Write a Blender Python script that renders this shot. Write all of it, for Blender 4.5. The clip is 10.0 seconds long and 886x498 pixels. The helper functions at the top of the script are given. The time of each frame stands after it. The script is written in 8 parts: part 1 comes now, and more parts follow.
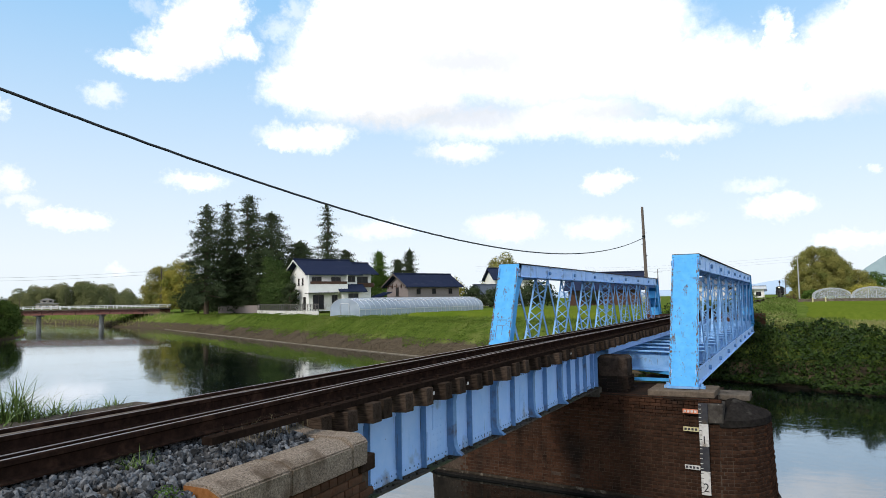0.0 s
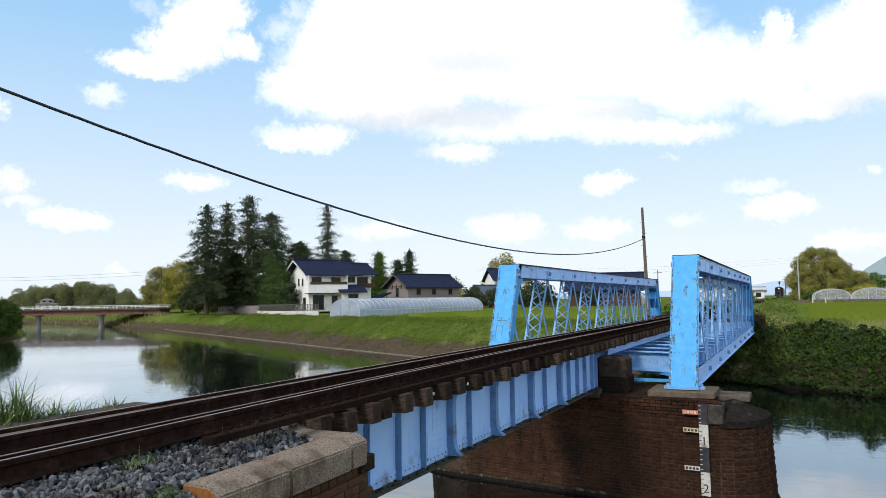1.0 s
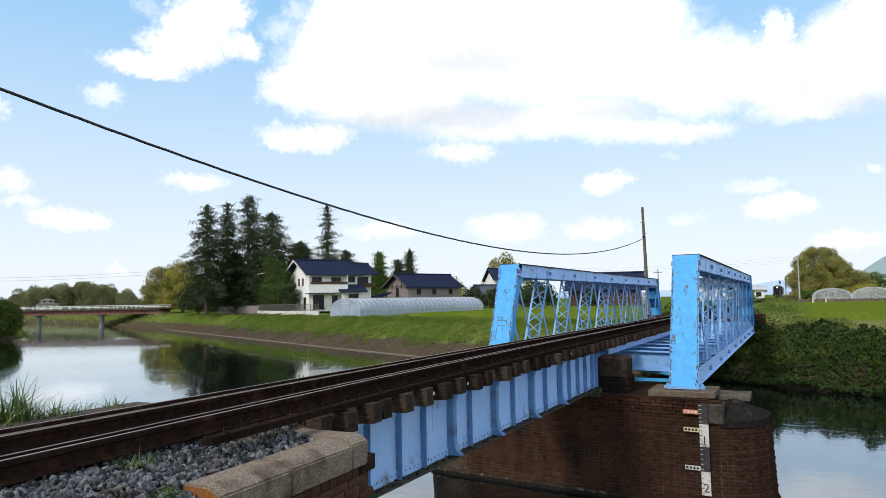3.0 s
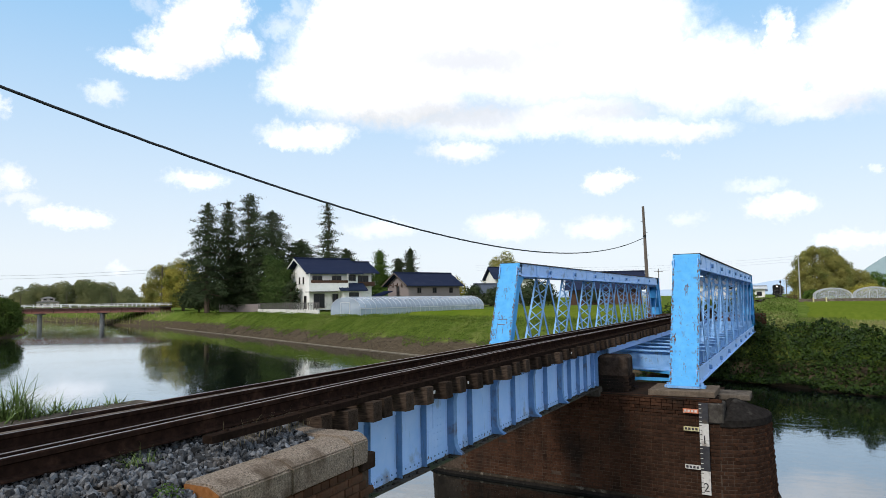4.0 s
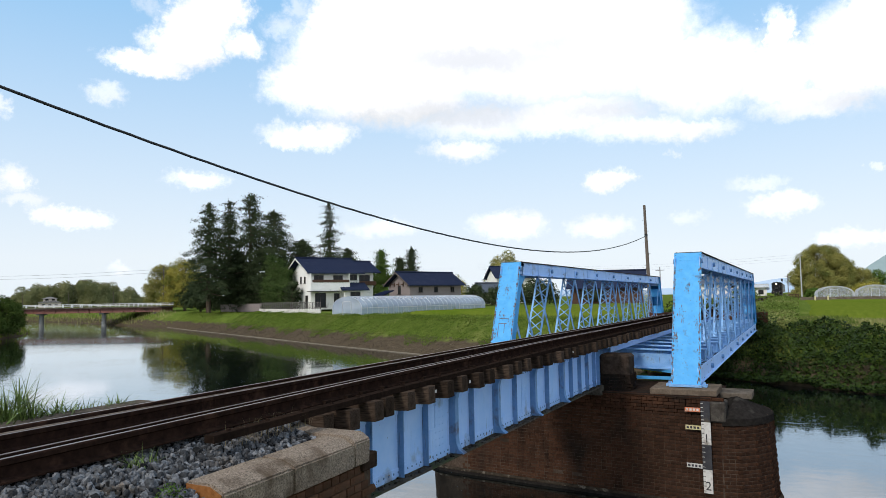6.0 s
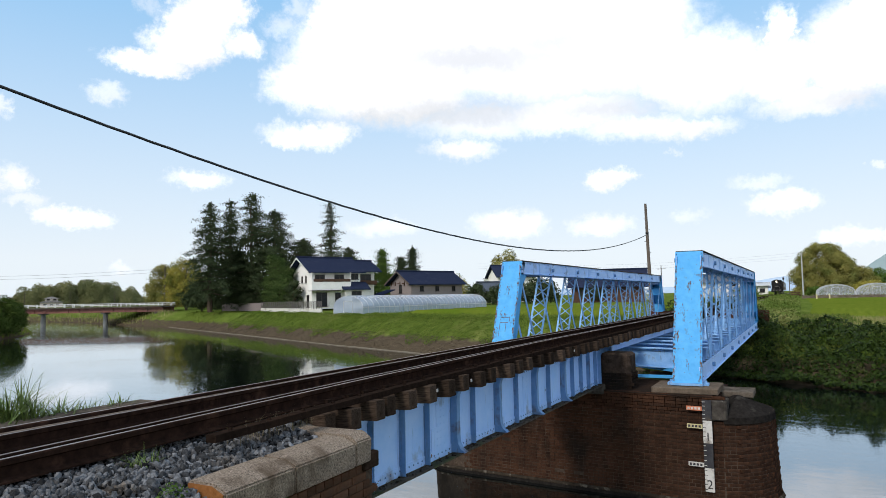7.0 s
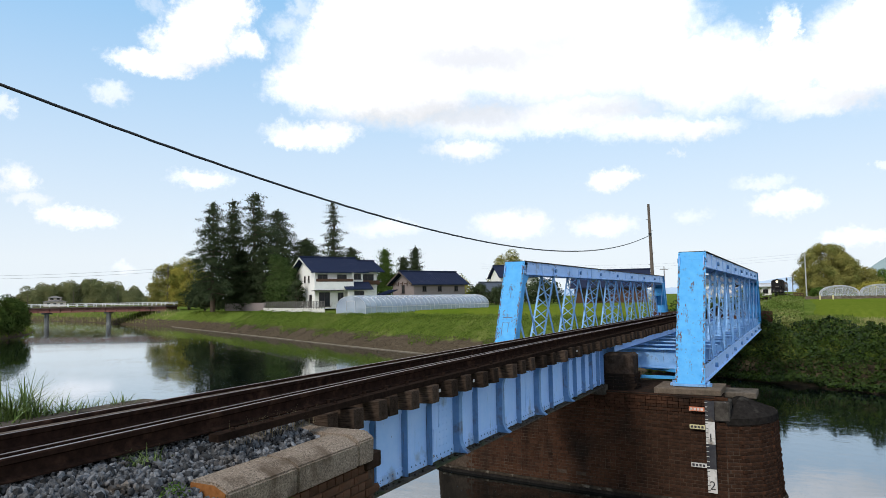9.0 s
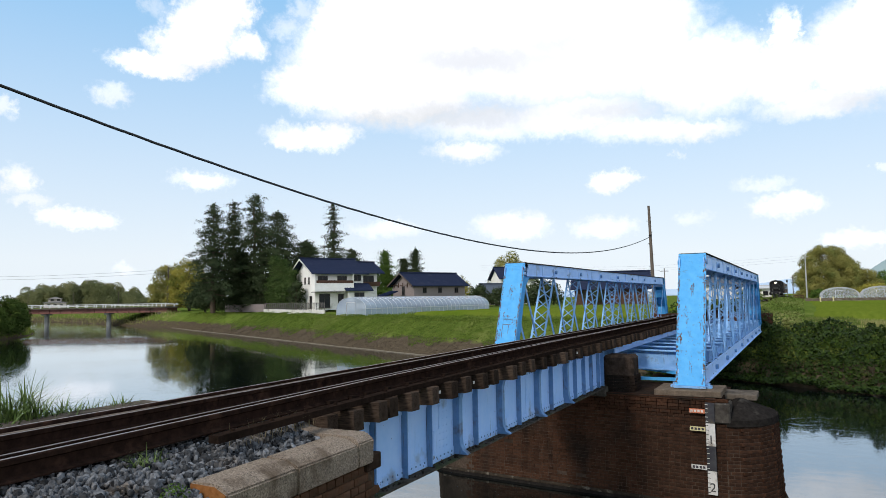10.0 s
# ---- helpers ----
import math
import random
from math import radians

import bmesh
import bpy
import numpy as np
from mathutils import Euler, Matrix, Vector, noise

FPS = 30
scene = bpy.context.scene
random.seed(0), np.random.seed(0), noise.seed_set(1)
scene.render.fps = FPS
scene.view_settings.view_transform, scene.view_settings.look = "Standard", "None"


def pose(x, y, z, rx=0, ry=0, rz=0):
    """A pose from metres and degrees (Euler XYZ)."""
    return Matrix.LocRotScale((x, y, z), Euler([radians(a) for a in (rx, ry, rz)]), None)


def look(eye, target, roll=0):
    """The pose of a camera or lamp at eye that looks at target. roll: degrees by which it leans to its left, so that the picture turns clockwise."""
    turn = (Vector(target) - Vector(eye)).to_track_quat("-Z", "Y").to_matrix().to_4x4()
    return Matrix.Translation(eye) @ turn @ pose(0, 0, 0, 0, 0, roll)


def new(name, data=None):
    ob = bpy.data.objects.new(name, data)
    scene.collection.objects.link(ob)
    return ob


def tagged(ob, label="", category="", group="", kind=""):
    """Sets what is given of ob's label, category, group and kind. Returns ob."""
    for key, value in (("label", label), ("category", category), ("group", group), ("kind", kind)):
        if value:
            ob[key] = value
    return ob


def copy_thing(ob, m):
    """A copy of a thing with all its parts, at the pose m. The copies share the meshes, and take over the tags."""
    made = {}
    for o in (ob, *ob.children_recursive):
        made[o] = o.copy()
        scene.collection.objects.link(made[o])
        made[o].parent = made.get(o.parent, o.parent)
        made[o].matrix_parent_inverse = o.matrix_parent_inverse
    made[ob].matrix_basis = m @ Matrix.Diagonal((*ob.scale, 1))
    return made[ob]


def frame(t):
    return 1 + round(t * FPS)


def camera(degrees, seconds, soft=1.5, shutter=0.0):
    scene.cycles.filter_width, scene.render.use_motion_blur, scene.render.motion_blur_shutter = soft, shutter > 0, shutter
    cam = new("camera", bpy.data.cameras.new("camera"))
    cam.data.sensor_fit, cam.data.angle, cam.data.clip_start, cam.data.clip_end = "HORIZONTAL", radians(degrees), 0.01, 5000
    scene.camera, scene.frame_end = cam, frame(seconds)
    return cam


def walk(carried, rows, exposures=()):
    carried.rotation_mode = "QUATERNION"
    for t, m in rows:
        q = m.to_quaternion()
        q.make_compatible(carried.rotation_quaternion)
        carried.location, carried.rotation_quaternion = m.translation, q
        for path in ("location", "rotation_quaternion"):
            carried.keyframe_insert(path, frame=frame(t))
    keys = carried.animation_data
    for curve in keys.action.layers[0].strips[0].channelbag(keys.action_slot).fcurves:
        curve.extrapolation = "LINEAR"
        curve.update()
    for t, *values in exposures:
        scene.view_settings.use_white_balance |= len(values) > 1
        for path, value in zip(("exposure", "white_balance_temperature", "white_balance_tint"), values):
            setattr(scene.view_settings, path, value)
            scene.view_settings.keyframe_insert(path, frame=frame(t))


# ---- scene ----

# ---------------------------------------------------------------- camera
cam = camera(65.04, 10.0, soft=0.5)
walk(cam, [
    (0.0, pose(0, 0, 4.95, 94.178, 0.985, 26.782)),
    (0.5, pose(0, 0, 4.95, 94.200, 0.945, 26.779)),
    (1.0, pose(0, 0, 4.95, 94.222, 0.915, 26.777)),
    (1.5, pose(0, 0, 4.95, 94.225, 0.920, 26.774)),
    (2.0, pose(0, 0, 4.95, 94.240, 0.965, 26.782)),
    (2.5, pose(0, 0, 4.95, 94.238, 0.985, 26.794)),
    (4.0, pose(0, 0, 4.95, 94.105, 0.850, 26.833)),
    (4.5, pose(0, 0, 4.95, 94.089, 0.830, 26.850)),
    (5.0, pose(0, 0, 4.95, 94.081, 0.850, 26.862)),
    (5.5, pose(0, 0, 4.95, 94.074, 0.920, 26.903)),
    (7.0, pose(0, 0, 4.95, 93.970, 1.110, 27.044)),
    (7.5, pose(0, 0, 4.95, 93.958, 1.115, 27.130)),
    (8.0, pose(0, 0, 4.95, 93.970, 1.095, 27.182)),
    (8.5, pose(0, 0, 4.95, 93.980, 1.040, 27.220)),
    (9.0, pose(0, 0, 4.95, 93.985, 0.985, 27.258)),
    (9.5, pose(0, 0, 4.95, 94.040, 0.955, 27.267)),
    (10.0, pose(0, 0, 4.95, 94.108, 0.930, 27.275)),
], exposures=[(0.0, 0.0), (2.5, 0.0), (4.0, -0.04), (7.0, -0.06), (10.0, -0.06)])

# ---------------------------------------------------------------- small helpers


def part(name, bm, material, parent=None, label=""):
    """Links a bmesh as one mesh object under a thing or a part."""
    me = bpy.data.meshes.new(name)
    bm.to_mesh(me)
    bm.free()
    for m in (material if isinstance(material, (list, tuple)) else [material]):
        me.materials.append(m)
    ob = new(name, me)
    if parent is not None:
        ob.parent = parent
    if label:
        ob["label"] = label
    return ob


def part_arrays(name, verts, faces, material, parent=None, label="", smooth=False):
    me = bpy.data.meshes.new(name)
    me.from_pydata([tuple(v) for v in verts], [], [tuple(f) for f in faces])
    me.materials.append(material)
    if smooth:
        me.shade_smooth()
    ob = new(name, me)
    if parent is not None:
        ob.parent = parent
    if label:
        ob["label"] = label
    return ob


def thing(name, m, label, category, group="", kind=""):
    ob = new(name)
    ob.matrix_basis = m
    ob.empty_display_size = 0.1
    return tagged(ob, label, category, group, kind)


def box(bm, x0, x1, y0, y1, z0, z1, bevel=0.0):
    r = bmesh.ops.create_cube(bm, size=1.0)["verts"]
    for v in r:
        v.co = Vector((x0 + (v.co.x + .5) * (x1 - x0), y0 + (v.co.y + .5) * (y1 - y0), z0 + (v.co.z + .5) * (z1 - z0)))
    if bevel > 0:
        es = list({e for v in r for e in v.link_edges})
        bmesh.ops.bevel(bm, geom=es, offset=bevel, segments=1, affect="EDGES")
    return r


def beam(bm, p, q, w, h, up=(0, 0, 1)):
    """A bar from p to q, w across, h along the up side."""
    p, q = Vector(p), Vector(q)
    d = (q - p).normalized()
    side = d.cross(Vector(up))
    if side.length < 1e-4:
        side = d.cross(Vector((1, 0, 0)))
    side.normalize()
    u = side.cross(d).normalized()
    vs = []
    for c in (p, q):
        for a, b in ((-1, -1), (1, -1), (1, 1), (-1, 1)):
            vs.append(bm.verts.new(c + side * a * w / 2 + u * b * h / 2))
    for f in ((3, 2, 1, 0), (4, 5, 6, 7), (0, 1, 5, 4), (1, 2, 6, 5), (2, 3, 7, 6), (3, 0, 4, 7)):
        bm.faces.new([vs[i] for i in f])
    return vs


def cyl(bm, p, q, r0, r1=None, n=12):
    p, q = Vector(p), Vector(q)
    d = q - p
    m = Matrix.Translation((p + q) / 2) @ d.to_track_quat("Z", "Y").to_matrix().to_4x4()
    return bmesh.ops.create_cone(bm, cap_ends=True, segments=n, radius1=r0, radius2=r0 if r1 is None else r1, depth=d.length, matrix=m)["verts"]


def prism(bm, outline, axis, a, b):
    """Extrudes a 2D outline along x, y or z from a to b."""
    def place(u, v, w):
        return {"x": (w, u, v), "y": (u, w, v), "z": (u, v, w)}[axis]
    lo = [bm.verts.new(place(u, v, a)) for u, v in outline]
    hi = [bm.verts.new(place(u, v, b)) for u, v in outline]
    n = len(lo)
    bm.faces.new(lo)
    bm.faces.new(hi[::-1])
    for i in range(n):
        bm.faces.new((lo[i], hi[i], hi[(i + 1) % n], lo[(i + 1) % n]))
    bmesh.ops.recalc_face_normals(bm, faces=bm.faces)


# ---------------------------------------------------------------- world and sun
SUN_AZ, SUN_EL = radians(191), radians(38)   # azimuth from +y towards +x


def make_world():
    w = bpy.data.worlds.new("sky")
    scene.world = w
    w.use_nodes = True
    nt = w.node_tree
    nt.nodes.clear()
    N, L = nt.nodes.new, nt.links.new

    def math_node(op, a, b=None):
        n = N("ShaderNodeMath")
        n.operation = op
        for i, s in enumerate((a, b)):
            if s is None:
                continue
            if isinstance(s, (int, float)):
                n.inputs[i].default_value = s
            else:
                L(s, n.inputs[i])
        return n.outputs[0]
    out = N("ShaderNodeOutputWorld")
    sky = N("ShaderNodeTexSky")
    sky.sky_type = "NISHITA"
    sky.sun_disc = False
    sky.sun_elevation, sky.sun_rotation = SUN_EL, SUN_AZ
    sky.air_density, sky.dust_density, sky.ozone_density = 1.0, 1.2, 1.5
    tc = N("ShaderNodeTexCoord")
    sep = N("ShaderNodeSeparateXYZ")
    L(tc.outputs["Generated"], sep.inputs[0])
    az = math_node("ARCTAN2", sep.outputs[0], sep.outputs[1])
    el = math_node("ARCSINE", sep.outputs[2])
    # uneven edges: shift the place by noise at two sizes
    comb = N("ShaderNodeCombineXYZ")
    L(math_node("MULTIPLY", az, 57.3), comb.inputs[0])
    L(math_node("MULTIPLY", el, 57.3), comb.inputs[1])
    warp = comb.outputs[0]
    for scale, amount, detail in ((0.22, 1.0, 3), (0.6, 2.2, 6), (2.2, 1.2, 5)):
        nz = N("ShaderNodeTexNoise")
        nz.inputs["Scale"].default_value, nz.inputs["Detail"].default_value = scale, detail
        nz.inputs["Roughness"].default_value = 0.62
        L(comb.outputs[0], nz.inputs["Vector"])
        sub = N("ShaderNodeVectorMath")
        sub.operation = "SUBTRACT"
        sub.inputs[1].default_value = (0.5, 0.5, 0.5)
        L(nz.outputs["Color"], sub.inputs[0])
        sc = N("ShaderNodeVectorMath")
        sc.operation = "MULTIPLY"
        sc.inputs[1].default_value = (amount * 1.4, amount * 0.8, 0)
        L(sub.outputs[0], sc.inputs[0])
        ad = N("ShaderNodeVectorMath")
        ad.operation = "ADD"
        L(warp, ad.inputs[0])
        L(sc.outputs[0], ad.inputs[1])
        warp = ad.outputs[0]
    def blobs(rows):
        """The greatest of soft ellipses in the sky."""
        most = None
        for a, e, ra, re, dens, soft_edge in rows:
            s1 = N("ShaderNodeVectorMath")
            s1.operation = "SUBTRACT"
            s1.inputs[1].default_value = (a, e, 0)
            L(warp, s1.inputs[0])
            s2 = N("ShaderNodeVectorMath")
            s2.operation = "MULTIPLY"
            s2.inputs[1].default_value = (1 / ra, 1 / re, 0)
            L(s1.outputs[0], s2.inputs[0])
            ln = N("ShaderNodeVectorMath")
            ln.operation = "LENGTH"
            L(s2.outputs[0], ln.inputs[0])
            mr = N("ShaderNodeMapRange")
            mr.interpolation_type = "SMOOTHSTEP"
            mr.inputs[1].default_value, mr.inputs[2].default_value = 1.10 + soft_edge * 0.40, 0.80 - soft_edge * 0.75
            mr.inputs[3].default_value, mr.inputs[4].default_value = 0.0, dens
            L(ln.outputs["Value"], mr.inputs[0])
            most = mr.outputs[0] if most is None else math_node("MAXIMUM", most, mr.outputs[0])
        return most
    total = blobs(LEFT_CLOUDS + MAIN_CLOUD + MAIN_CLOUD_BASE + LOW_CLOUDS + FAR_CLOUDS)
    # scattered clouds added over the unseen rest of the sky, lifting the ambient light
    nz = N("ShaderNodeTexNoise")
    nz.inputs["Scale"].default_value, nz.inputs["Detail"].default_value = 2.2, 6
    L(tc.outputs["Generated"], nz.inputs["Vector"])
    far = N("ShaderNodeMapRange")
    far.inputs[1].default_value, far.inputs[2].default_value = 0.42, 0.58
    L(nz.outputs["Fac"], far.inputs[0])
    side = N("ShaderNodeMapRange")        # only away from the mapped part of the sky
    side.inputs[1].default_value, side.inputs[2].default_value = 40, 55
    L(math_node("ABSOLUTE", math_node("ADD", math_node("MULTIPLY", az, 57.3), 27)), side.inputs[0])
    high = N("ShaderNodeMapRange")
    high.inputs[1].default_value, high.inputs[2].default_value = 32, 45
    L(math_node("MULTIPLY", el, 57.3), high.inputs[0])
    total = math_node("MAXIMUM", total, math_node("MULTIPLY", far.outputs[0], math_node("MAXIMUM", side.outputs[0], high.outputs[0])))
    # thin haze towards the horizon and thin veils
    haze = N("ShaderNodeMapRange")
    haze.inputs[1].default_value, haze.inputs[2].default_value = 0.36, 0.0
    haze.inputs[3].default_value, haze.inputs[4].default_value = 0.78, 0.93
    L(el, haze.inputs[0])
    # cloud colour: white, greyer where thick
    nz2 = N("ShaderNodeTexNoise")
    nz2.inputs["Scale"].default_value, nz2.inputs["Detail"].default_value = 0.11, 5
    flat = N("ShaderNodeVectorMath")
    flat.operation = "MULTIPLY"
    flat.inputs[1].default_value = (0.6, 1.7, 1)
    L(warp, flat.inputs[0])
    L(flat.outputs[0], nz2.inputs["Vector"])
    ramp = N("ShaderNodeValToRGB")
    ramp.color_ramp.elements[0].position, ramp.color_ramp.elements[0].color = 0.38, (1.10, 1.11, 1.13, 1)
    ramp.color_ramp.elements[1].position, ramp.color_ramp.elements[1].color = 0.57, (1.36, 1.38, 1.47, 1)
    L(nz2.outputs["Fac"], ramp.inputs[0])
    base = N("ShaderNodeVectorMath")
    base.operation = "SCALE"
    base.inputs["Scale"].default_value = 0.13
    L(sky.outputs[0], base.inputs[0])
    veil = N("ShaderNodeMixRGB")
    tint = N("ShaderNodeMixRGB")
    tint.inputs[1].default_value, tint.inputs[2].default_value = (0.36, 0.71, 1.10, 1), (0.90, 0.985, 1.065, 1)
    low = N("ShaderNodeMapRange")
    low.inputs[1].default_value, low.inputs[2].default_value = 0.42, 0.06
    L(el, low.inputs[0])
    L(low.outputs[0], tint.inputs[0])
    L(tint.outputs[0], veil.inputs[2])
    L(haze.outputs[0], veil.inputs[0])
    L(base.outputs[0], veil.inputs[1])
    mix = N("ShaderNodeMixRGB")
    L(total, mix.inputs[0])
    L(veil.outputs[0], mix.inputs[1])
    shade = N("ShaderNodeMixRGB")          # grey undersides of the great cloud
    shade.inputs[2].default_value = (0.58, 0.61, 0.65, 1)
    L(blobs(CLOUD_SHADES), shade.inputs[0])
    L(ramp.outputs[0], shade.inputs[1])
    L(shade.outputs[0], mix.inputs[2])
    bg = N("ShaderNodeBackground")
    bg.inputs["Strength"].default_value = 1.0
    L(mix.outputs[0], bg.inputs["Color"])
    L(bg.outputs[0], out.inputs["Surface"])


# azimuth, elevation, half width, half height in degrees, density, softness
LEFT_CLOUDS = [
    (-46.5, 21.2, 3.0, 2.4, 1.00, 0.30),
    (-47.5, 19.3, 3.3, 1.7, 1.00, 0.30),
    (-50.6, 18.0, 2.8, 1.0, 1.00, 0.35),
    (-44.8, 22.6, 2.4, 2.2, 1.00, 0.30),
    (-48.8, 17.8, 2.5, 0.8, 0.95, 0.40),
    (-43.2, 19.9, 1.8, 1.0, 0.90, 0.50),
    (-39.9, 21.5, 1.6, 0.9, 0.50, 0.80),
    (-38.5, 22.9, 1.2, 1.0, 0.50, 0.80),
    (-50.1, 22.1, 1.0, 0.7, 0.35, 0.80),
    (-52.9, 15.5, 1.5, 0.7, 0.60, 0.70),
    (-38.1, 13.2, 3.4, 1.1, 0.90, 0.45),
    (-36.0, 13.6, 2.1, 1.0, 0.85, 0.50),
    (-39.8, 12.7, 1.7, 0.7, 0.80, 0.50),
]
MAIN_CLOUD = [
    (-37.4, 17.2, 4.4, 2.1, 1.00, 0.30),
    (-33.6, 19.5, 6.1, 4.1, 1.00, 0.30),
    (-35.0, 21.6, 3.3, 3.8, 1.00, 0.30),
    (-28.4, 22.0, 9.5, 7.1, 1.00, 0.30),
    (-18.8, 22.5, 11.1, 8.2, 1.00, 0.30),
    (-12.5, 20.3, 6.7, 5.4, 1.00, 0.30),
    (-6.1, 16.9, 5.8, 3.2, 1.00, 0.30),
    (-1.0, 16.2, 3.8, 2.4, 1.00, 0.30),
    (-0.4, 18.6, 1.3, 2.0, 0.95, 0.40),
    (4.2, 16.5, 3.5, 3.6, 1.00, 0.30),
    (6.3, 17.7, 2.7, 4.4, 1.00, 0.30),
    (-21.0, 29.0, 19.3, 6.1, 1.00, 0.30),
]
MAIN_CLOUD_BASE = [
    (-30.8, 15.8, 7.5, 1.9, 1.00, 0.45),
    (-23.8, 14.5, 6.1, 1.6, 0.90, 0.55),
    (-16.3, 14.6, 7.3, 1.6, 0.95, 0.50),
    (-11.2, 13.3, 5.2, 1.1, 0.75, 0.70),
    (-7.2, 12.7, 3.8, 0.9, 0.85, 0.60),
    (1.9, 13.7, 4.3, 1.1, 0.95, 0.50),
    (-25.2, 12.1, 2.8, 0.9, 0.85, 0.55),
]
LOW_CLOUDS = [
    (-58.8, 8.9, 1.5, 1.1, 0.85, 0.50),
    (-58.3, 7.4, 1.4, 0.5, 0.60, 0.60),
    (-54.8, 6.2, 2.3, 0.8, 0.85, 0.50),
    (-56.6, 6.5, 1.4, 0.7, 0.80, 0.50),
    (-46.6, 9.5, 2.3, 0.7, 0.75, 0.60),
    (-59.7, 13.9, 0.7, 0.8, 0.60, 0.60),
    (-13.4, 9.3, 2.1, 0.9, 0.95, 0.40),
    (-0.7, 6.6, 2.4, 1.0, 0.85, 0.50),
    (-2.3, 8.2, 2.1, 0.5, 0.45, 0.70),
    (-21.4, 5.9, 3.2, 1.1, 0.80, 0.50),
    (-14.1, 5.6, 2.4, 0.9, 0.70, 0.55),
]
FAR_CLOUDS = [
    (-31.9, 5.7, 2.9, 0.7, 0.50, 0.70),
    (-7.4, 6.0, 1.3, 0.5, 0.35, 0.80),
    (3.0, 3.9, 1.6, 0.6, 0.60, 0.60),
    (4.9, 3.6, 1.3, 0.5, 0.60, 0.60),
    (5.3, 8.7, 0.5, 0.4, 0.50, 0.70),
    (-8.1, 10.9, 0.5, 0.3, 0.35, 0.80),
    (-52.0, 2.6, 1.1, 0.4, 0.40, 0.70),
]
CLOUD_SHADES = [
    (-24.1, 19.2, 8.9, 1.5, 0.55, 0.90),
    (-18.4, 20.2, 5.1, 1.0, 0.40, 0.90),
    (-24.2, 15.0, 8.9, 1.6, 0.60, 0.90),
    (-12.7, 14.6, 6.6, 1.1, 0.50, 0.90),
    (4.1, 13.5, 3.5, 1.2, 0.50, 0.90),
    (-31.3, 14.4, 6.1, 1.1, 0.45, 0.90),
    (0.8, 13.3, 2.6, 0.7, 0.35, 0.90),
    (-47.5, 17.9, 4.6, 0.8, 0.25, 0.90),
]
make_world()
sun_data = bpy.data.lights.new("sun", "SUN")
sun_data.energy, sun_data.angle, sun_data.color = 2.4, radians(9), (1.0, 0.93, 0.84)
sun = new("sun", sun_data)
sun.matrix_basis = look((math.sin(SUN_AZ) * 60, math.cos(SUN_AZ) * 60, 60 * math.tan(SUN_EL)), (0, 0, 0))

# ---------------------------------------------------------------- materials


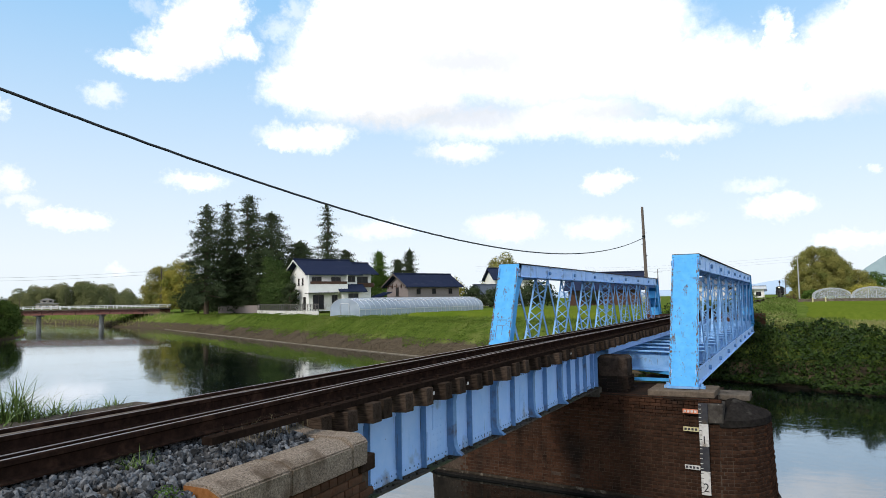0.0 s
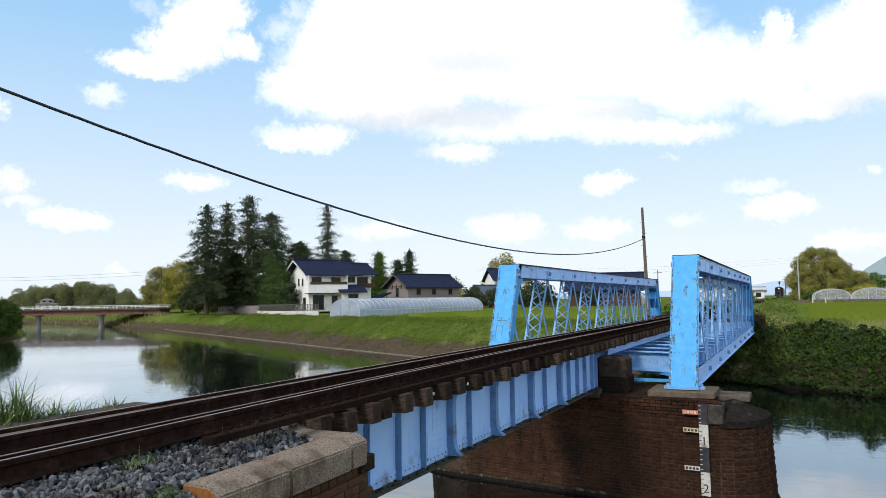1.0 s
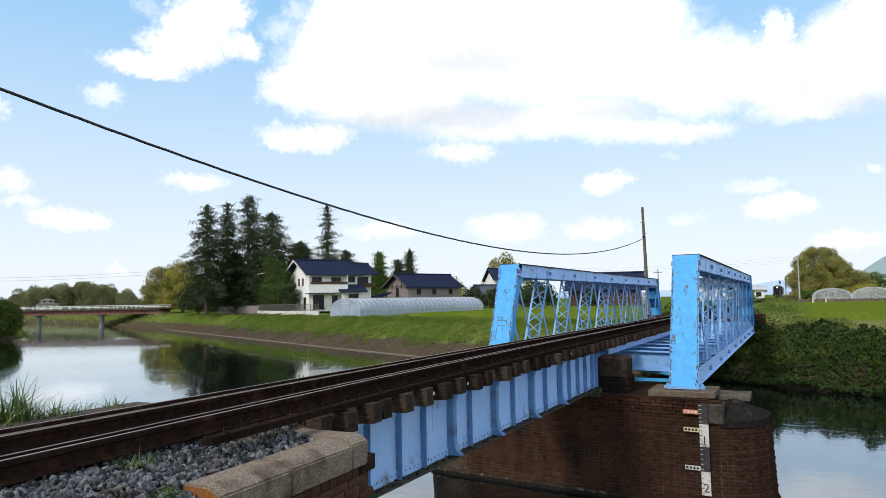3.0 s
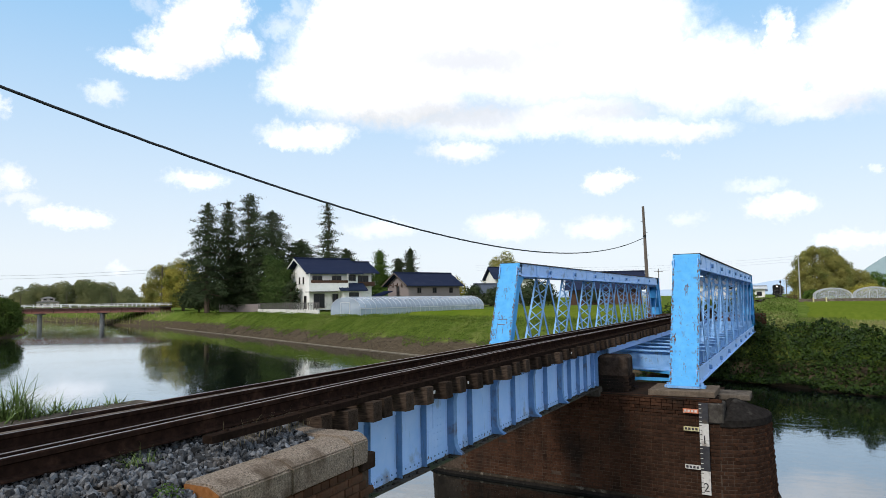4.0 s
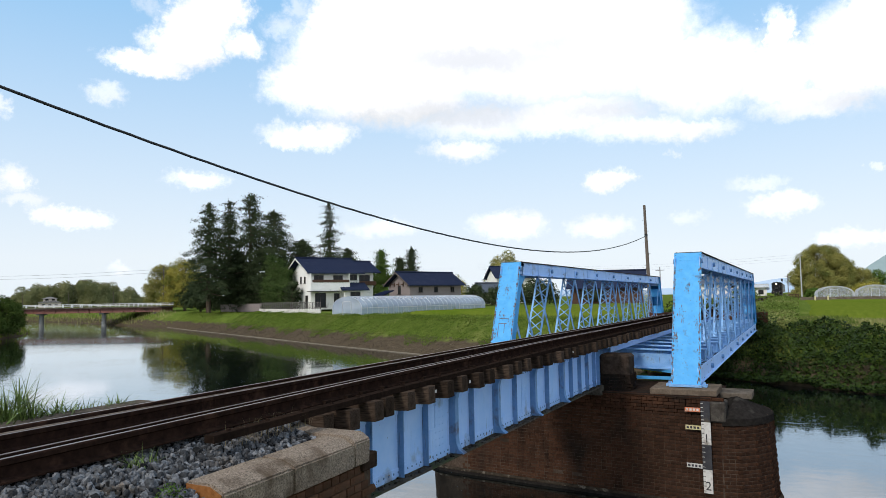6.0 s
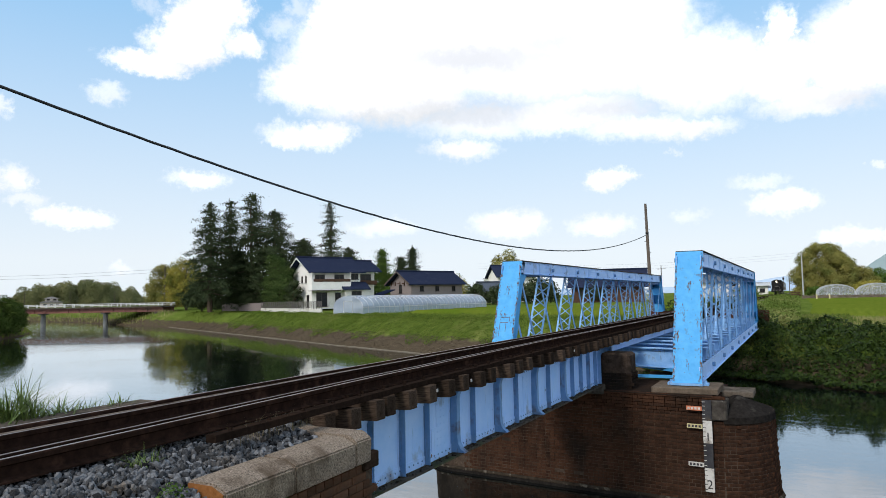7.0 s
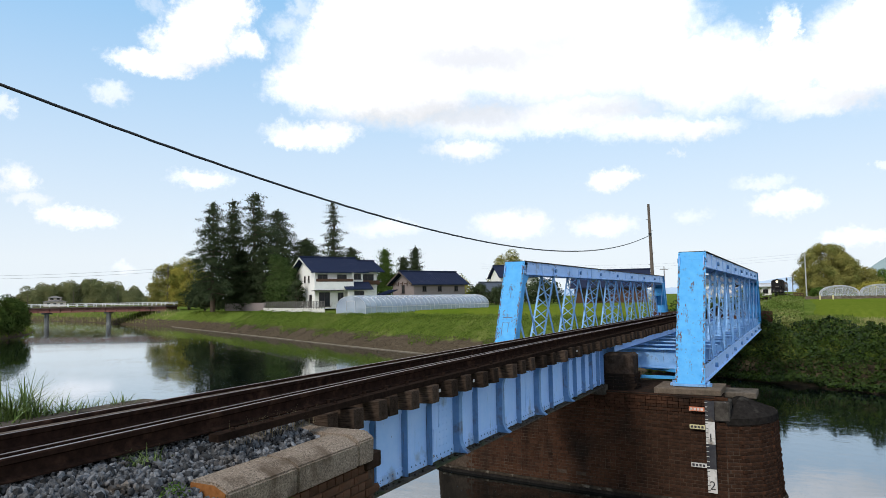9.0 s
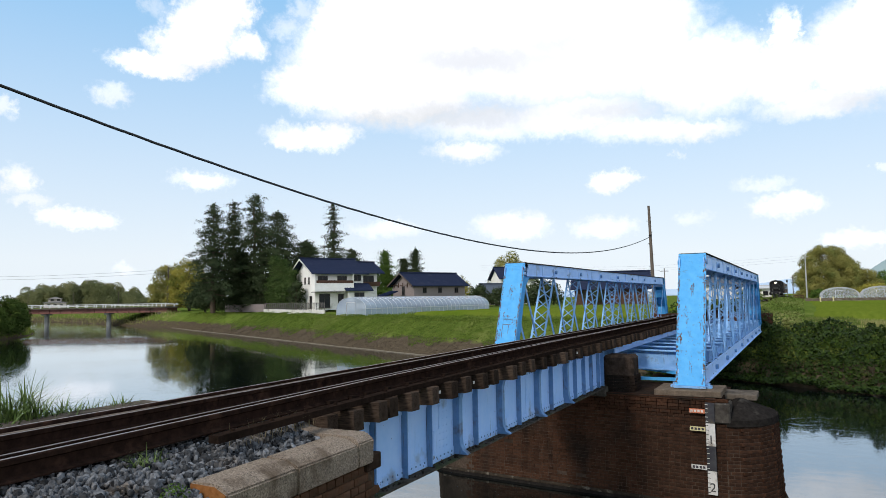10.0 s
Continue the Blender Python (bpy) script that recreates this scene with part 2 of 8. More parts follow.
def mat(name, c1, c2, scale=4.0, rough=0.7, metal=0.0, bump=0.25, stain=None, stain_scale=0.8, stain_amount=0.5,
        vary=0.0, island=0.0, rough_var=0.12, stretch=(1, 1, 1), bump_dist=0.01, coat=0.0, spec=0.5, streak=None):
    """Two colours mixed by fine noise, stains of a third at a larger size, relief, and a random tone for each object or island."""
    m = bpy.data.materials.new(name)
    m.use_nodes = True
    nt = m.node_tree
    N, L = nt.nodes.new, nt.links.new
    b = nt.nodes["Principled BSDF"]
    tc = N("ShaderNodeTexCoord")
    mp = N("ShaderNodeMapping")
    mp.inputs["Scale"].default_value = stretch
    L(tc.outputs["Object"], mp.inputs[0])
    n1 = N("ShaderNodeTexNoise")
    n1.inputs["Scale"].default_value, n1.inputs["Detail"].default_value, n1.inputs["Roughness"].default_value = scale, 6, 0.65
    L(mp.outputs[0], n1.inputs["Vector"])
    r1 = N("ShaderNodeMapRange")
    r1.inputs[1].default_value, r1.inputs[2].default_value = 0.3, 0.7
    L(n1.outputs["Fac"], r1.inputs[0])
    mx = N("ShaderNodeMixRGB")
    mx.inputs[1].default_value, mx.inputs[2].default_value = (*c1, 1), (*c2, 1)
    L(r1.outputs[0], mx.inputs[0])
    col = mx.outputs[0]
    n2 = N("ShaderNodeTexNoise")
    n2.inputs["Scale"].default_value, n2.inputs["Detail"].default_value, n2.inputs["Roughness"].default_value = stain_scale, 7, 0.6
    L(mp.outputs[0], n2.inputs["Vector"])
    if stain is not None:
        r2 = N("ShaderNodeMapRange")
        r2.inputs[1].default_value, r2.inputs[2].default_value = 0.62 - 0.25 * stain_amount, 0.78 - 0.2 * stain_amount
        L(n2.outputs["Fac"], r2.inputs[0])
        m2 = N("ShaderNodeMixRGB")
        m2.inputs[2].default_value = (*stain, 1)
        L(r2.outputs[0], m2.inputs[0])
        L(col, m2.inputs[1])
        col = m2.outputs[0]
    if streak is not None:
        # runs of dirt down the face: colour, size across, size down, where it starts
        tint, across, down, start = streak
        mp2, n5, r5, m5 = N("ShaderNodeMapping"), N("ShaderNodeTexNoise"), N("ShaderNodeMapRange"), N("ShaderNodeMixRGB")
        mp2.inputs["Scale"].default_value = (across, across, down)
        L(tc.outputs["Object"], mp2.inputs[0])
        n5.inputs["Scale"].default_value, n5.inputs["Detail"].default_value, n5.inputs["Roughness"].default_value = 1.0, 5, 0.7
        L(mp2.outputs[0], n5.inputs["Vector"])
        r5.inputs[1].default_value, r5.inputs[2].default_value, r5.inputs[4].default_value = start, start + 0.12, 0.85
        L(n5.outputs["Fac"], r5.inputs[0])
        L(r5.outputs[0], m5.inputs[0])
        L(col, m5.inputs[1])
        m5.inputs[2].default_value = (*tint, 1)
        col = m5.outputs[0]
    for amount, node, socket in ((vary, "ShaderNodeObjectInfo", "Random"), (island, "ShaderNodeNewGeometry", "Random Per Island")):
        if amount:
            o = N(node)
            r3 = N("ShaderNodeMapRange")
            r3.inputs[3].default_value, r3.inputs[4].default_value = 1 - amount, 1 + amount
            L(o.outputs[socket], r3.inputs[0])
            sc = N("ShaderNodeVectorMath")
            sc.operation = "SCALE"
            L(col, sc.inputs[0])
            L(r3.outputs[0], sc.inputs["Scale"])
            col = sc.outputs[0]
    L(col, b.inputs["Base Color"])
    r4 = N("ShaderNodeMapRange")
    r4.inputs[3].default_value, r4.inputs[4].default_value = max(0.02, rough - rough_var), min(1, rough + rough_var)
    L(n2.outputs["Fac"], r4.inputs[0])
    L(r4.outputs[0], b.inputs["Roughness"])
    b.inputs["Metallic"].default_value = metal
    b.inputs["Specular IOR Level"].default_value = 0.0 if rough >= 0.69 else spec   # rough surfaces are matt
    if coat:
        b.inputs["Coat Weight"].default_value = coat
    if bump:
        bp = N("ShaderNodeBump")
        bp.inputs["Strength"].default_value, bp.inputs["Distance"].default_value = bump, bump_dist
        L(n1.outputs["Fac"], bp.inputs["Height"])
        L(bp.outputs[0], b.inputs["Normal"])
    return m


BLUE = mat("blue_paint", (0.048, 0.312, 0.66), (0.080, 0.38, 0.73), 6, 0.6, spec=0.3, bump=0.1, stain=(0.10, 0.07, 0.05), stain_scale=7, stain_amount=0.02, streak=((0.12, 0.28, 0.44), 16, 1.6, 0.63))
BLUE_PALE = mat("pale_blue_paint", (0.29, 0.51, 0.87), (0.39, 0.59, 0.91), 3, 0.5, bump=0.1, stain=(0.14, 0.11, 0.10), stain_scale=1.6, stain_amount=0.06, streak=((0.11, 0.17, 0.27), 14, 1.2, 0.62))
# darker than the webs: dirt and the stiffeners' shade are both in this colour
BLUE_STIFF = mat("dull_blue_angles", (0.10, 0.23, 0.45), (0.17, 0.32, 0.56), 5, 0.6, bump=0.2, stain=(0.10, 0.09, 0.09), stain_scale=3, stain_amount=0.25, streak=((0.09, 0.10, 0.12), 14, 1.6, 0.58), spec=0.3)
BLUE_RIVET = mat("dark_blue_rivets", (0.045, 0.11, 0.24), (0.10, 0.20, 0.38), 9, 0.6, bump=0.1)
BLUE_WORN = mat("worn_blue_paint", (0.13, 0.31, 0.59), (0.27, 0.47, 0.75), 5, 0.6, bump=0.2, stain=(0.07, 0.055, 0.05), stain_scale=5, stain_amount=0.15, streak=((0.10, 0.10, 0.11), 18, 2.5, 0.60), spec=0.3)
RUST_PAINT = mat("rusty_dark_edge", (0.030, 0.024, 0.021), (0.075, 0.055, 0.045), 14, 0.85, bump=0.4, stain=(0.10, 0.14, 0.19), stain_scale=3, stain_amount=0.3, spec=0.2)
BRICK = mat("old_brick", (0.036, 0.0185, 0.0120), (0.068, 0.0335, 0.0205), 18, 0.85, bump=0.5, stain=(0.022, 0.017, 0.014), stain_scale=0.9, stain_amount=0.5, vary=0.22, spec=0.2, streak=((0.014, 0.0105, 0.0085), 1.3, 0.25, 0.52))
MORTAR = mat("mortar", (0.045, 0.033, 0.025), (0.095, 0.07, 0.053), 20, 0.95, stain=(0.03, 0.023, 0.018), stain_scale=1.2, stain_amount=0.7, spec=0.15)
GRANITE = mat("granite", (0.050, 0.040, 0.032), (0.37, 0.295, 0.23), 75, 0.85, bump=1.0, stain=(0.085, 0.062, 0.044), stain_scale=2.5, stain_amount=0.30, bump_dist=0.008)
CONCRETE = mat("concrete", (0.0675, 0.0558, 0.045), (0.144, 0.1215, 0.099), 12, 0.9, bump=0.5, stain=(0.05, 0.043, 0.036), stain_scale=1.8, stain_amount=0.5, spec=0.2)
SLEEPER = mat("sleeper_timber", (0.015, 0.0112, 0.009), (0.074, 0.053, 0.040), 9, 0.9, bump=0.7, spec=0.12, stretch=(1, 8, 8), stain=(0.018, 0.012, 0.009), vary=0.42)
RUST = mat("rusty_rail", (0.010, 0.007, 0.0055), (0.024, 0.0155, 0.012), 14, 0.85, bump=0.3, spec=0.10, stain=(0.036, 0.022, 0.015), stain_amount=0.15)
RAIL_STEEL = mat("brown_rail_steel", (0.011, 0.0068, 0.0055), (0.030, 0.017, 0.0125), 12, 0.8, bump=0.2, stain=(0.055, 0.03, 0.021), stain_scale=3, stain_amount=0.25)
FLANGEWAY_DIRT = mat("flangeway_dirt", (0.07, 0.055, 0.045), (0.17, 0.14, 0.12), 9, 0.95, bump=0.5, stain=(0.03, 0.022, 0.018), stain_scale=2.5, stain_amount=0.5)
RAILTOP = mat("polished_rail", (0.26, 0.20, 0.175), (0.38, 0.31, 0.28), 10, 0.45, metal=0.8, bump=0.05, spec=0.5)
# paler metal that paints the highlight on the guard rails
GUARD_HIGHLIGHT = mat("guard_rail_highlight", (0.11, 0.085, 0.075), (0.19, 0.155, 0.14), 10, 0.6, metal=0.4, bump=0.05, spec=0.3)
GRASS = mat("grass_ground", (0.055, 0.085, 0.014), (0.12, 0.16, 0.03), 1.2, 0.9, bump=0.6, stain=(0.16, 0.17, 0.05), stain_scale=0.25, stain_amount=0.25, bump_dist=0.1, spec=0.12)


def bank_layer(m):
    """Bare brown earth and stone low on the banks, ragged along its upper edge."""
    nt = m.node_tree
    N, L = nt.nodes.new, nt.links.new
    b = nt.nodes["Principled BSDF"]
    green = b.inputs["Base Color"].links[0].from_socket
    tc, sep = N("ShaderNodeTexCoord"), N("ShaderNodeSeparateXYZ")
    L(tc.outputs["Object"], sep.inputs[0])
    n1, n2 = N("ShaderNodeTexNoise"), N("ShaderNodeTexNoise")
    n1.inputs["Scale"].default_value, n1.inputs["Detail"].default_value = 0.5, 6
    n2.inputs["Scale"].default_value, n2.inputs["Detail"].default_value = 2.5, 8
    L(tc.outputs["Object"], n1.inputs["Vector"])
    L(tc.outputs["Object"], n2.inputs["Vector"])
    ad = N("ShaderNodeMath")
    ad.operation = "MULTIPLY_ADD"
    ad.inputs[1].default_value = 1.1
    L(n1.outputs["Fac"], ad.inputs[0])
    L(sep.outputs[2], ad.inputs[2])
    r = N("ShaderNodeMapRange")
    r.inputs[1].default_value, r.inputs[2].default_value = 1.95, 2.2
    L(ad.outputs[0], r.inputs[0])
    soil = N("ShaderNodeMixRGB")
    soil.inputs[1].default_value, soil.inputs[2].default_value = (0.034, 0.026, 0.017, 1), (0.115, 0.09, 0.06, 1)
    L(n2.outputs["Fac"], soil.inputs[0])
    mx = N("ShaderNodeMixRGB")
    L(r.outputs[0], mx.inputs[0])
    L(soil.outputs[0], mx.inputs[1])
    L(green, mx.inputs[2])
    L(mx.outputs[0], b.inputs["Base Color"])


bank_layer(GRASS)
EARTH = mat("dark_earth", (0.045, 0.036, 0.026), (0.13, 0.105, 0.075), 2, 0.95, bump=0.5, stain=(0.22, 0.19, 0.15), stain_scale=0.8, stain_amount=0.2)
PALE_POLE = mat("pale_pole", (0.34, 0.34, 0.33), (0.44, 0.44, 0.43), 4, 0.8, bump=0.1)
WOOD = mat("weathered_wood", (0.090, 0.073, 0.062), (0.16, 0.135, 0.115), 6, 0.85, stretch=(6, 6, 1), bump=0.4)
BLACK = mat("black_paint", (0.008, 0.008, 0.009), (0.018, 0.018, 0.019), 8, 0.6, bump=0.1, spec=0.15)
WHITE_WALL = mat("white_plaster", (0.74, 0.73, 0.70), (0.82, 0.81, 0.78), 2, 0.85, bump=0.1, stain=(0.5, 0.48, 0.44), stain_scale=0.6, stain_amount=0.2)
LEAF_DARK = mat("dark_needles", (0.026, 0.040, 0.021), (0.060, 0.076, 0.036), 0.8, 0.8, bump=0, island=0.25)
LEAF = mat("green_leaves", (0.06, 0.10, 0.02), (0.13, 0.17, 0.035), 0.8, 0.7, bump=0, island=0.4, spec=0.12)

# ---------------------------------------------------------------- ground and river
WATER = 0.35
NEAR = [(300, -60), (80, -4), (20, 7.5), (0, 8.6), (-4, 8.3), (-9, 8.0), (-14, 9.5), (-40, 20.5), (-76, 42), (-94, 54), (-104, 65), (-116, 74), (-140, 86), (-177, 97), (-280, 117), (-900, 190)]
FAR = [(300, -20), (80, 14), (20, 30.5), (3.1, 36.4), (-0.6, 38.6), (-4.6, 41.3), (-11, 44.2), (-28.3, 50.5), (-41, 57.1), (-54.6, 64.7), (-74.4, 75.7), (-92.6, 85.8), (-105.9, 93.4), (-131.8, 102), (-162.4, 114.8), (-193.7, 123), (-280, 142), (-900, 225)]
XC = -4.87          # the track's centre line, along y
LAND = 3.0


def line_distance(px, py, line):
    """Signed distance of points to a polyline, positive on its left."""
    best = np.full(px.shape, 1e9)
    sign = np.ones(px.shape)
    for (ax, ay), (bx, by) in zip(line[:-1], line[1:]):
        dx, dy = bx - ax, by - ay
        t = np.clip(((px - ax) * dx + (py - ay) * dy) / (dx * dx + dy * dy), 0, 1)
        d = np.hypot(px - ax - t * dx, py - ay - t * dy)
        s = np.sign(dx * (py - ay) - dy * (px - ax))
        hit = d < best
        best = np.where(hit, d, best)
        sign = np.where(hit, s, sign)
    return best * np.where(sign == 0, 1, sign)


def land_height(x, y):
    dn = line_distance(x, y, NEAR)      # lines run right to left: left of them is towards -y
    df = -line_distance(x, y, FAR)
    d = np.maximum(dn, df)              # positive on land
    near_side = dn > df
    up = np.interp(d, [-8, -3, 0, 2.2, 5.0, 7, 40, 4000], [-2.2, -1.3, WATER - 0.05, 1.4, LAND, LAND, 3.5, 3.5])
    near = np.interp(d, [-8, -3, 0, 1.5, 4.2, 9, 400], [-2.2, -1.3, WATER - 0.05, 1.1, 3.3, 3.35, 3.4])
    z = np.where(near_side, near, up)
    # railway embankment
    top = np.where(near_side, 3.80, 3.72) - np.clip(np.abs(x - XC) - 1.9, 0, 99) * 0.55
    on_land = np.where(near_side, np.clip((d - 3.0) / 3.0, 0, 1), np.clip((d - 0.6) / 1.4, 0, 1))
    z = np.maximum(z, np.where(d > 0, top * on_land + z * (1 - on_land), z))
    return z


def axis(stops):
    vals = []
    for (a, step), (b, _) in zip(stops[:-1], stops[1:]):
        vals += list(np.arange(a, b - 1e-6, step))
    return np.array(vals + [stops[-1][0]])


def make_ground():
    xs = axis([(-4000, 400), (-1200, 100), (-400, 12), (-200, 3), (-90, 1.2), (-16, 0.5), (12, 2), (60, 12), (300, 100), (1200, 400), (4000, 1)])
    ys = axis([(-400, 60), (-60, 8), (-12, 0.6), (14, 1.2), (34, 0.8), (60, 1.3), (130, 4), (300, 25), (900, 200), (4500, 1)])
    gx, gy = np.meshgrid(xs, ys)
    gz = land_height(gx, gy)
    rough = np.array([noise.noise((a * 0.45, b * 0.45, 0)) * 0.10 + noise.noise((a * 1.7, b * 1.7, 3)) * 0.05 for a, b in zip(gx.ravel(), gy.ravel())]).reshape(gx.shape)
    gz = gz + np.where(gz > WATER + 0.1, rough, 0)
    nx = len(xs)
    verts = np.stack([gx.ravel(), gy.ravel(), gz.ravel()], 1)
    i = np.arange((len(ys) - 1) * (nx - 1))
    a = (i // (nx - 1)) * nx + i % (nx - 1)
    faces = np.stack([a, a + 1, a + 1 + nx, a + nx], 1)
    g = part_arrays("ground", verts.tolist(), faces.tolist(), GRASS, smooth=True)
    return tagged(g, "grassy river banks and flat fields to the horizon", "ground", kind="structure")


def water_material():
    m = bpy.data.materials.new("river_water")
    m.use_nodes = True
    nt = m.node_tree
    N, L = nt.nodes.new, nt.links.new
    b = nt.nodes["Principled BSDF"]
    b.inputs["Base Color"].default_value = (0.0028, 0.0045, 0.0042, 1)
    b.inputs["Roughness"].default_value = 0.05
    b.inputs["IOR"].default_value = 2.0
    b.inputs["Coat Weight"].default_value = 0.65
    b.inputs["Coat Roughness"].default_value = 0.03
    b.inputs["Coat IOR"].default_value = 1.5
    b.inputs["Coat Tint"].default_value = (0.9, 0.96, 1.0, 1)
    b.inputs["Specular Tint"].default_value = (0.60, 0.83, 1.0, 1)
    tc = N("ShaderNodeTexCoord")
    hs = []
    for scale, st in ((1.1, (1, 1.6, 1)), (4.5, (1, 1.8, 1))):
        mp = N("ShaderNodeMapping")
        mp.inputs["Scale"].default_value = st
        mp.inputs["Rotation"].default_value = (0, 0, 0.5)
        L(tc.outputs["Object"], mp.inputs[0])
        n = N("ShaderNodeTexNoise")
        n.inputs["Scale"].default_value, n.inputs["Detail"].default_value = scale, 2
        L(mp.outputs[0], n.inputs["Vector"])
        hs.append(n.outputs["Fac"])
    ad = N("ShaderNodeMath")
    ad.operation = "MULTIPLY_ADD"
    ad.inputs[1].default_value = 0.30
    L(hs[1], ad.inputs[0])
    L(hs[0], ad.inputs[2])
    # wind: stronger ripples in patches and further down the river
    turned, drawn = N("ShaderNodeMapping"), N("ShaderNodeMapping")
    turned.inputs["Rotation"].default_value = (0, 0, -0.96)
    drawn.inputs["Scale"].default_value = (0.035, 0.20, 1)
    L(tc.outputs["Object"], turned.inputs[0])
    L(turned.outputs[0], drawn.inputs[0])
    big = N("ShaderNodeTexNoise")
    big.inputs["Scale"].default_value, big.inputs["Detail"].default_value = 1.0, 4
    L(drawn.outputs[0], big.inputs["Vector"])
    sep = N("ShaderNodeSeparateXYZ")
    L(tc.outputs["Object"], sep.inputs[0])
    down = N("ShaderNodeMapRange")
    down.inputs[1].default_value, down.inputs[2].default_value = -64, -82
    down.inputs[3].default_value, down.inputs[4].default_value = 0.0, 0.14
    L(sep.outputs[0], down.inputs[0])
    gust = N("ShaderNodeMapRange")
    gust.inputs[1].default_value, gust.inputs[2].default_value = 0.50, 0.64
    gust.inputs[3].default_value, gust.inputs[4].default_value = 0.11, 0.30
    L(big.outputs["Fac"], gust.inputs[0])
    sm = N("ShaderNodeMath")
    L(gust.outputs[0], sm.inputs[0])
    L(down.outputs[0], sm.inputs[1])
    bp = N("ShaderNodeBump")
    bp.inputs["Distance"].default_value = 0.06
    L(sm.outputs[0], bp.inputs["Strength"])
    L(ad.outputs[0], bp.inputs["Height"])
    L(bp.outputs[0], b.inputs["Normal"])
    return m


def make_water():
    out = []
    xs = sorted({x for x, _ in NEAR + FAR}, reverse=True)
    n = len(xs)
    for line, o in ((NEAR, -3), (FAR, 3)):
        out += [(x, float(np.interp(-x, [-p for p, _ in line], [q for _, q in line])) + o, WATER) for x in xs]
    faces = [(i, i + n, i + n + 1, i + 1) for i in range(n - 1)]
    w = part_arrays("water", out, faces, water_material())
    return tagged(w, "calm dark green river reflecting the sky", "river", kind="structure")


make_ground()
make_water()


TOE = mat("pale_toe_stone", (0.13, 0.11, 0.085), (0.22, 0.19, 0.15), 5, 0.9, bump=0.4, stain=(0.12, 0.10, 0.075), stain_scale=1.2, stain_amount=0.45)


def make_toe():
    """Low stone kerb along the foot of the far bank."""
    v, f = [], []
    line = []
    for (ax, ay), (bx, by) in zip(FAR[6:12], FAR[7:13]):
        for k in range(14):
            t = k / 14
            line.append((ax + (bx - ax) * t, ay + (by - ay) * t))
    for k, (x, y) in enumerate(line):
        w = 0.02 * noise.noise((x, y, 0))
        for o, z in ((-0.1, -0.4), (-0.12, 0.40 + w * 2), (0.12, 0.42 + w * 2), (0.2, 0.2)):
            v.append((x + o * 0.45, y + o * 0.9, z))
    for k in range(len(line) - 1):
        for j in range(3):
            a = 4 * k + j
            f.append((a, a + 1, a + 5, a + 4))
    tagged(part_arrays("bank_toe", v, f, TOE), "pale stone kerb at the water's edge", "kerb", kind="structure")


make_toe()

# ---------------------------------------------------------------- railway
RAIL_H = 0.14
NEAR_RAIL, FAR_RAIL = XC + 0.565, XC - 0.565


def track_z(x, y=20.0):
    """Height of the rail tops across the track: level on the embankment, canted towards the far rail on the bridge."""
    a = float(np.interp(y, [2.5, 4.4, 6.6, 10.0, 13.0], [4.030, 4.047, 4.068, 4.084, 4.096]))
    b = float(np.interp(y, [2.5, 6.6, 13.0], [4.022, 4.031, 4.037]))
    return b + (a - b) * (x - FAR_RAIL) / (NEAR_RAIL - FAR_RAIL)


def track_lean(y):
    """Tilt of a sleeper in degrees."""
    return -math.degrees(math.atan(track_z(1.0, y) - track_z(0.0, y)))


def loft_y(bm, outline, x, ys, drop=0.0):
    """A bar along y whose outline (across, up) follows the height of the track at x."""
    rings = [[bm.verts.new((x + a, y, track_z(x, y) - drop + b)) for a, b in outline] for y in ys]
    n = len(outline)
    for p, q in zip(rings[:-1], rings[1:]):
        for k in range(n):
            bm.faces.new((p[k], q[k], q[(k + 1) % n], p[(k + 1) % n]))
    bm.faces.new(rings[0])
    bm.faces.new(rings[-1][::-1])
    bmesh.ops.recalc_face_normals(bm, faces=bm.faces)


def stations(y0, y1):
    """Where a bar along the track bends."""
    return [y0] + [y for y in (2.5, 3.4, 4.4, 5.5, 6.6, 8.3, 10.0, 11.5, 13.0) if y0 < y < y1] + [y1]


def rail_profile(w=1.0):
    h = RAIL_H
    return [(-0.061 * w, 0), (0.061 * w, 0), (0.061 * w, 0.012), (0.012, 0.03), (0.010, h - 0.045), (0.032 * w, h - 0.034),
            (0.032 * w, h - 0.006), (0.026 * w, h), (-0.026 * w, h), (-0.032 * w, h - 0.006), (-0.032 * w, h - 0.034),
            (-0.010, h - 0.045), (-0.012, 0.03), (-0.061 * w, 0.012)]


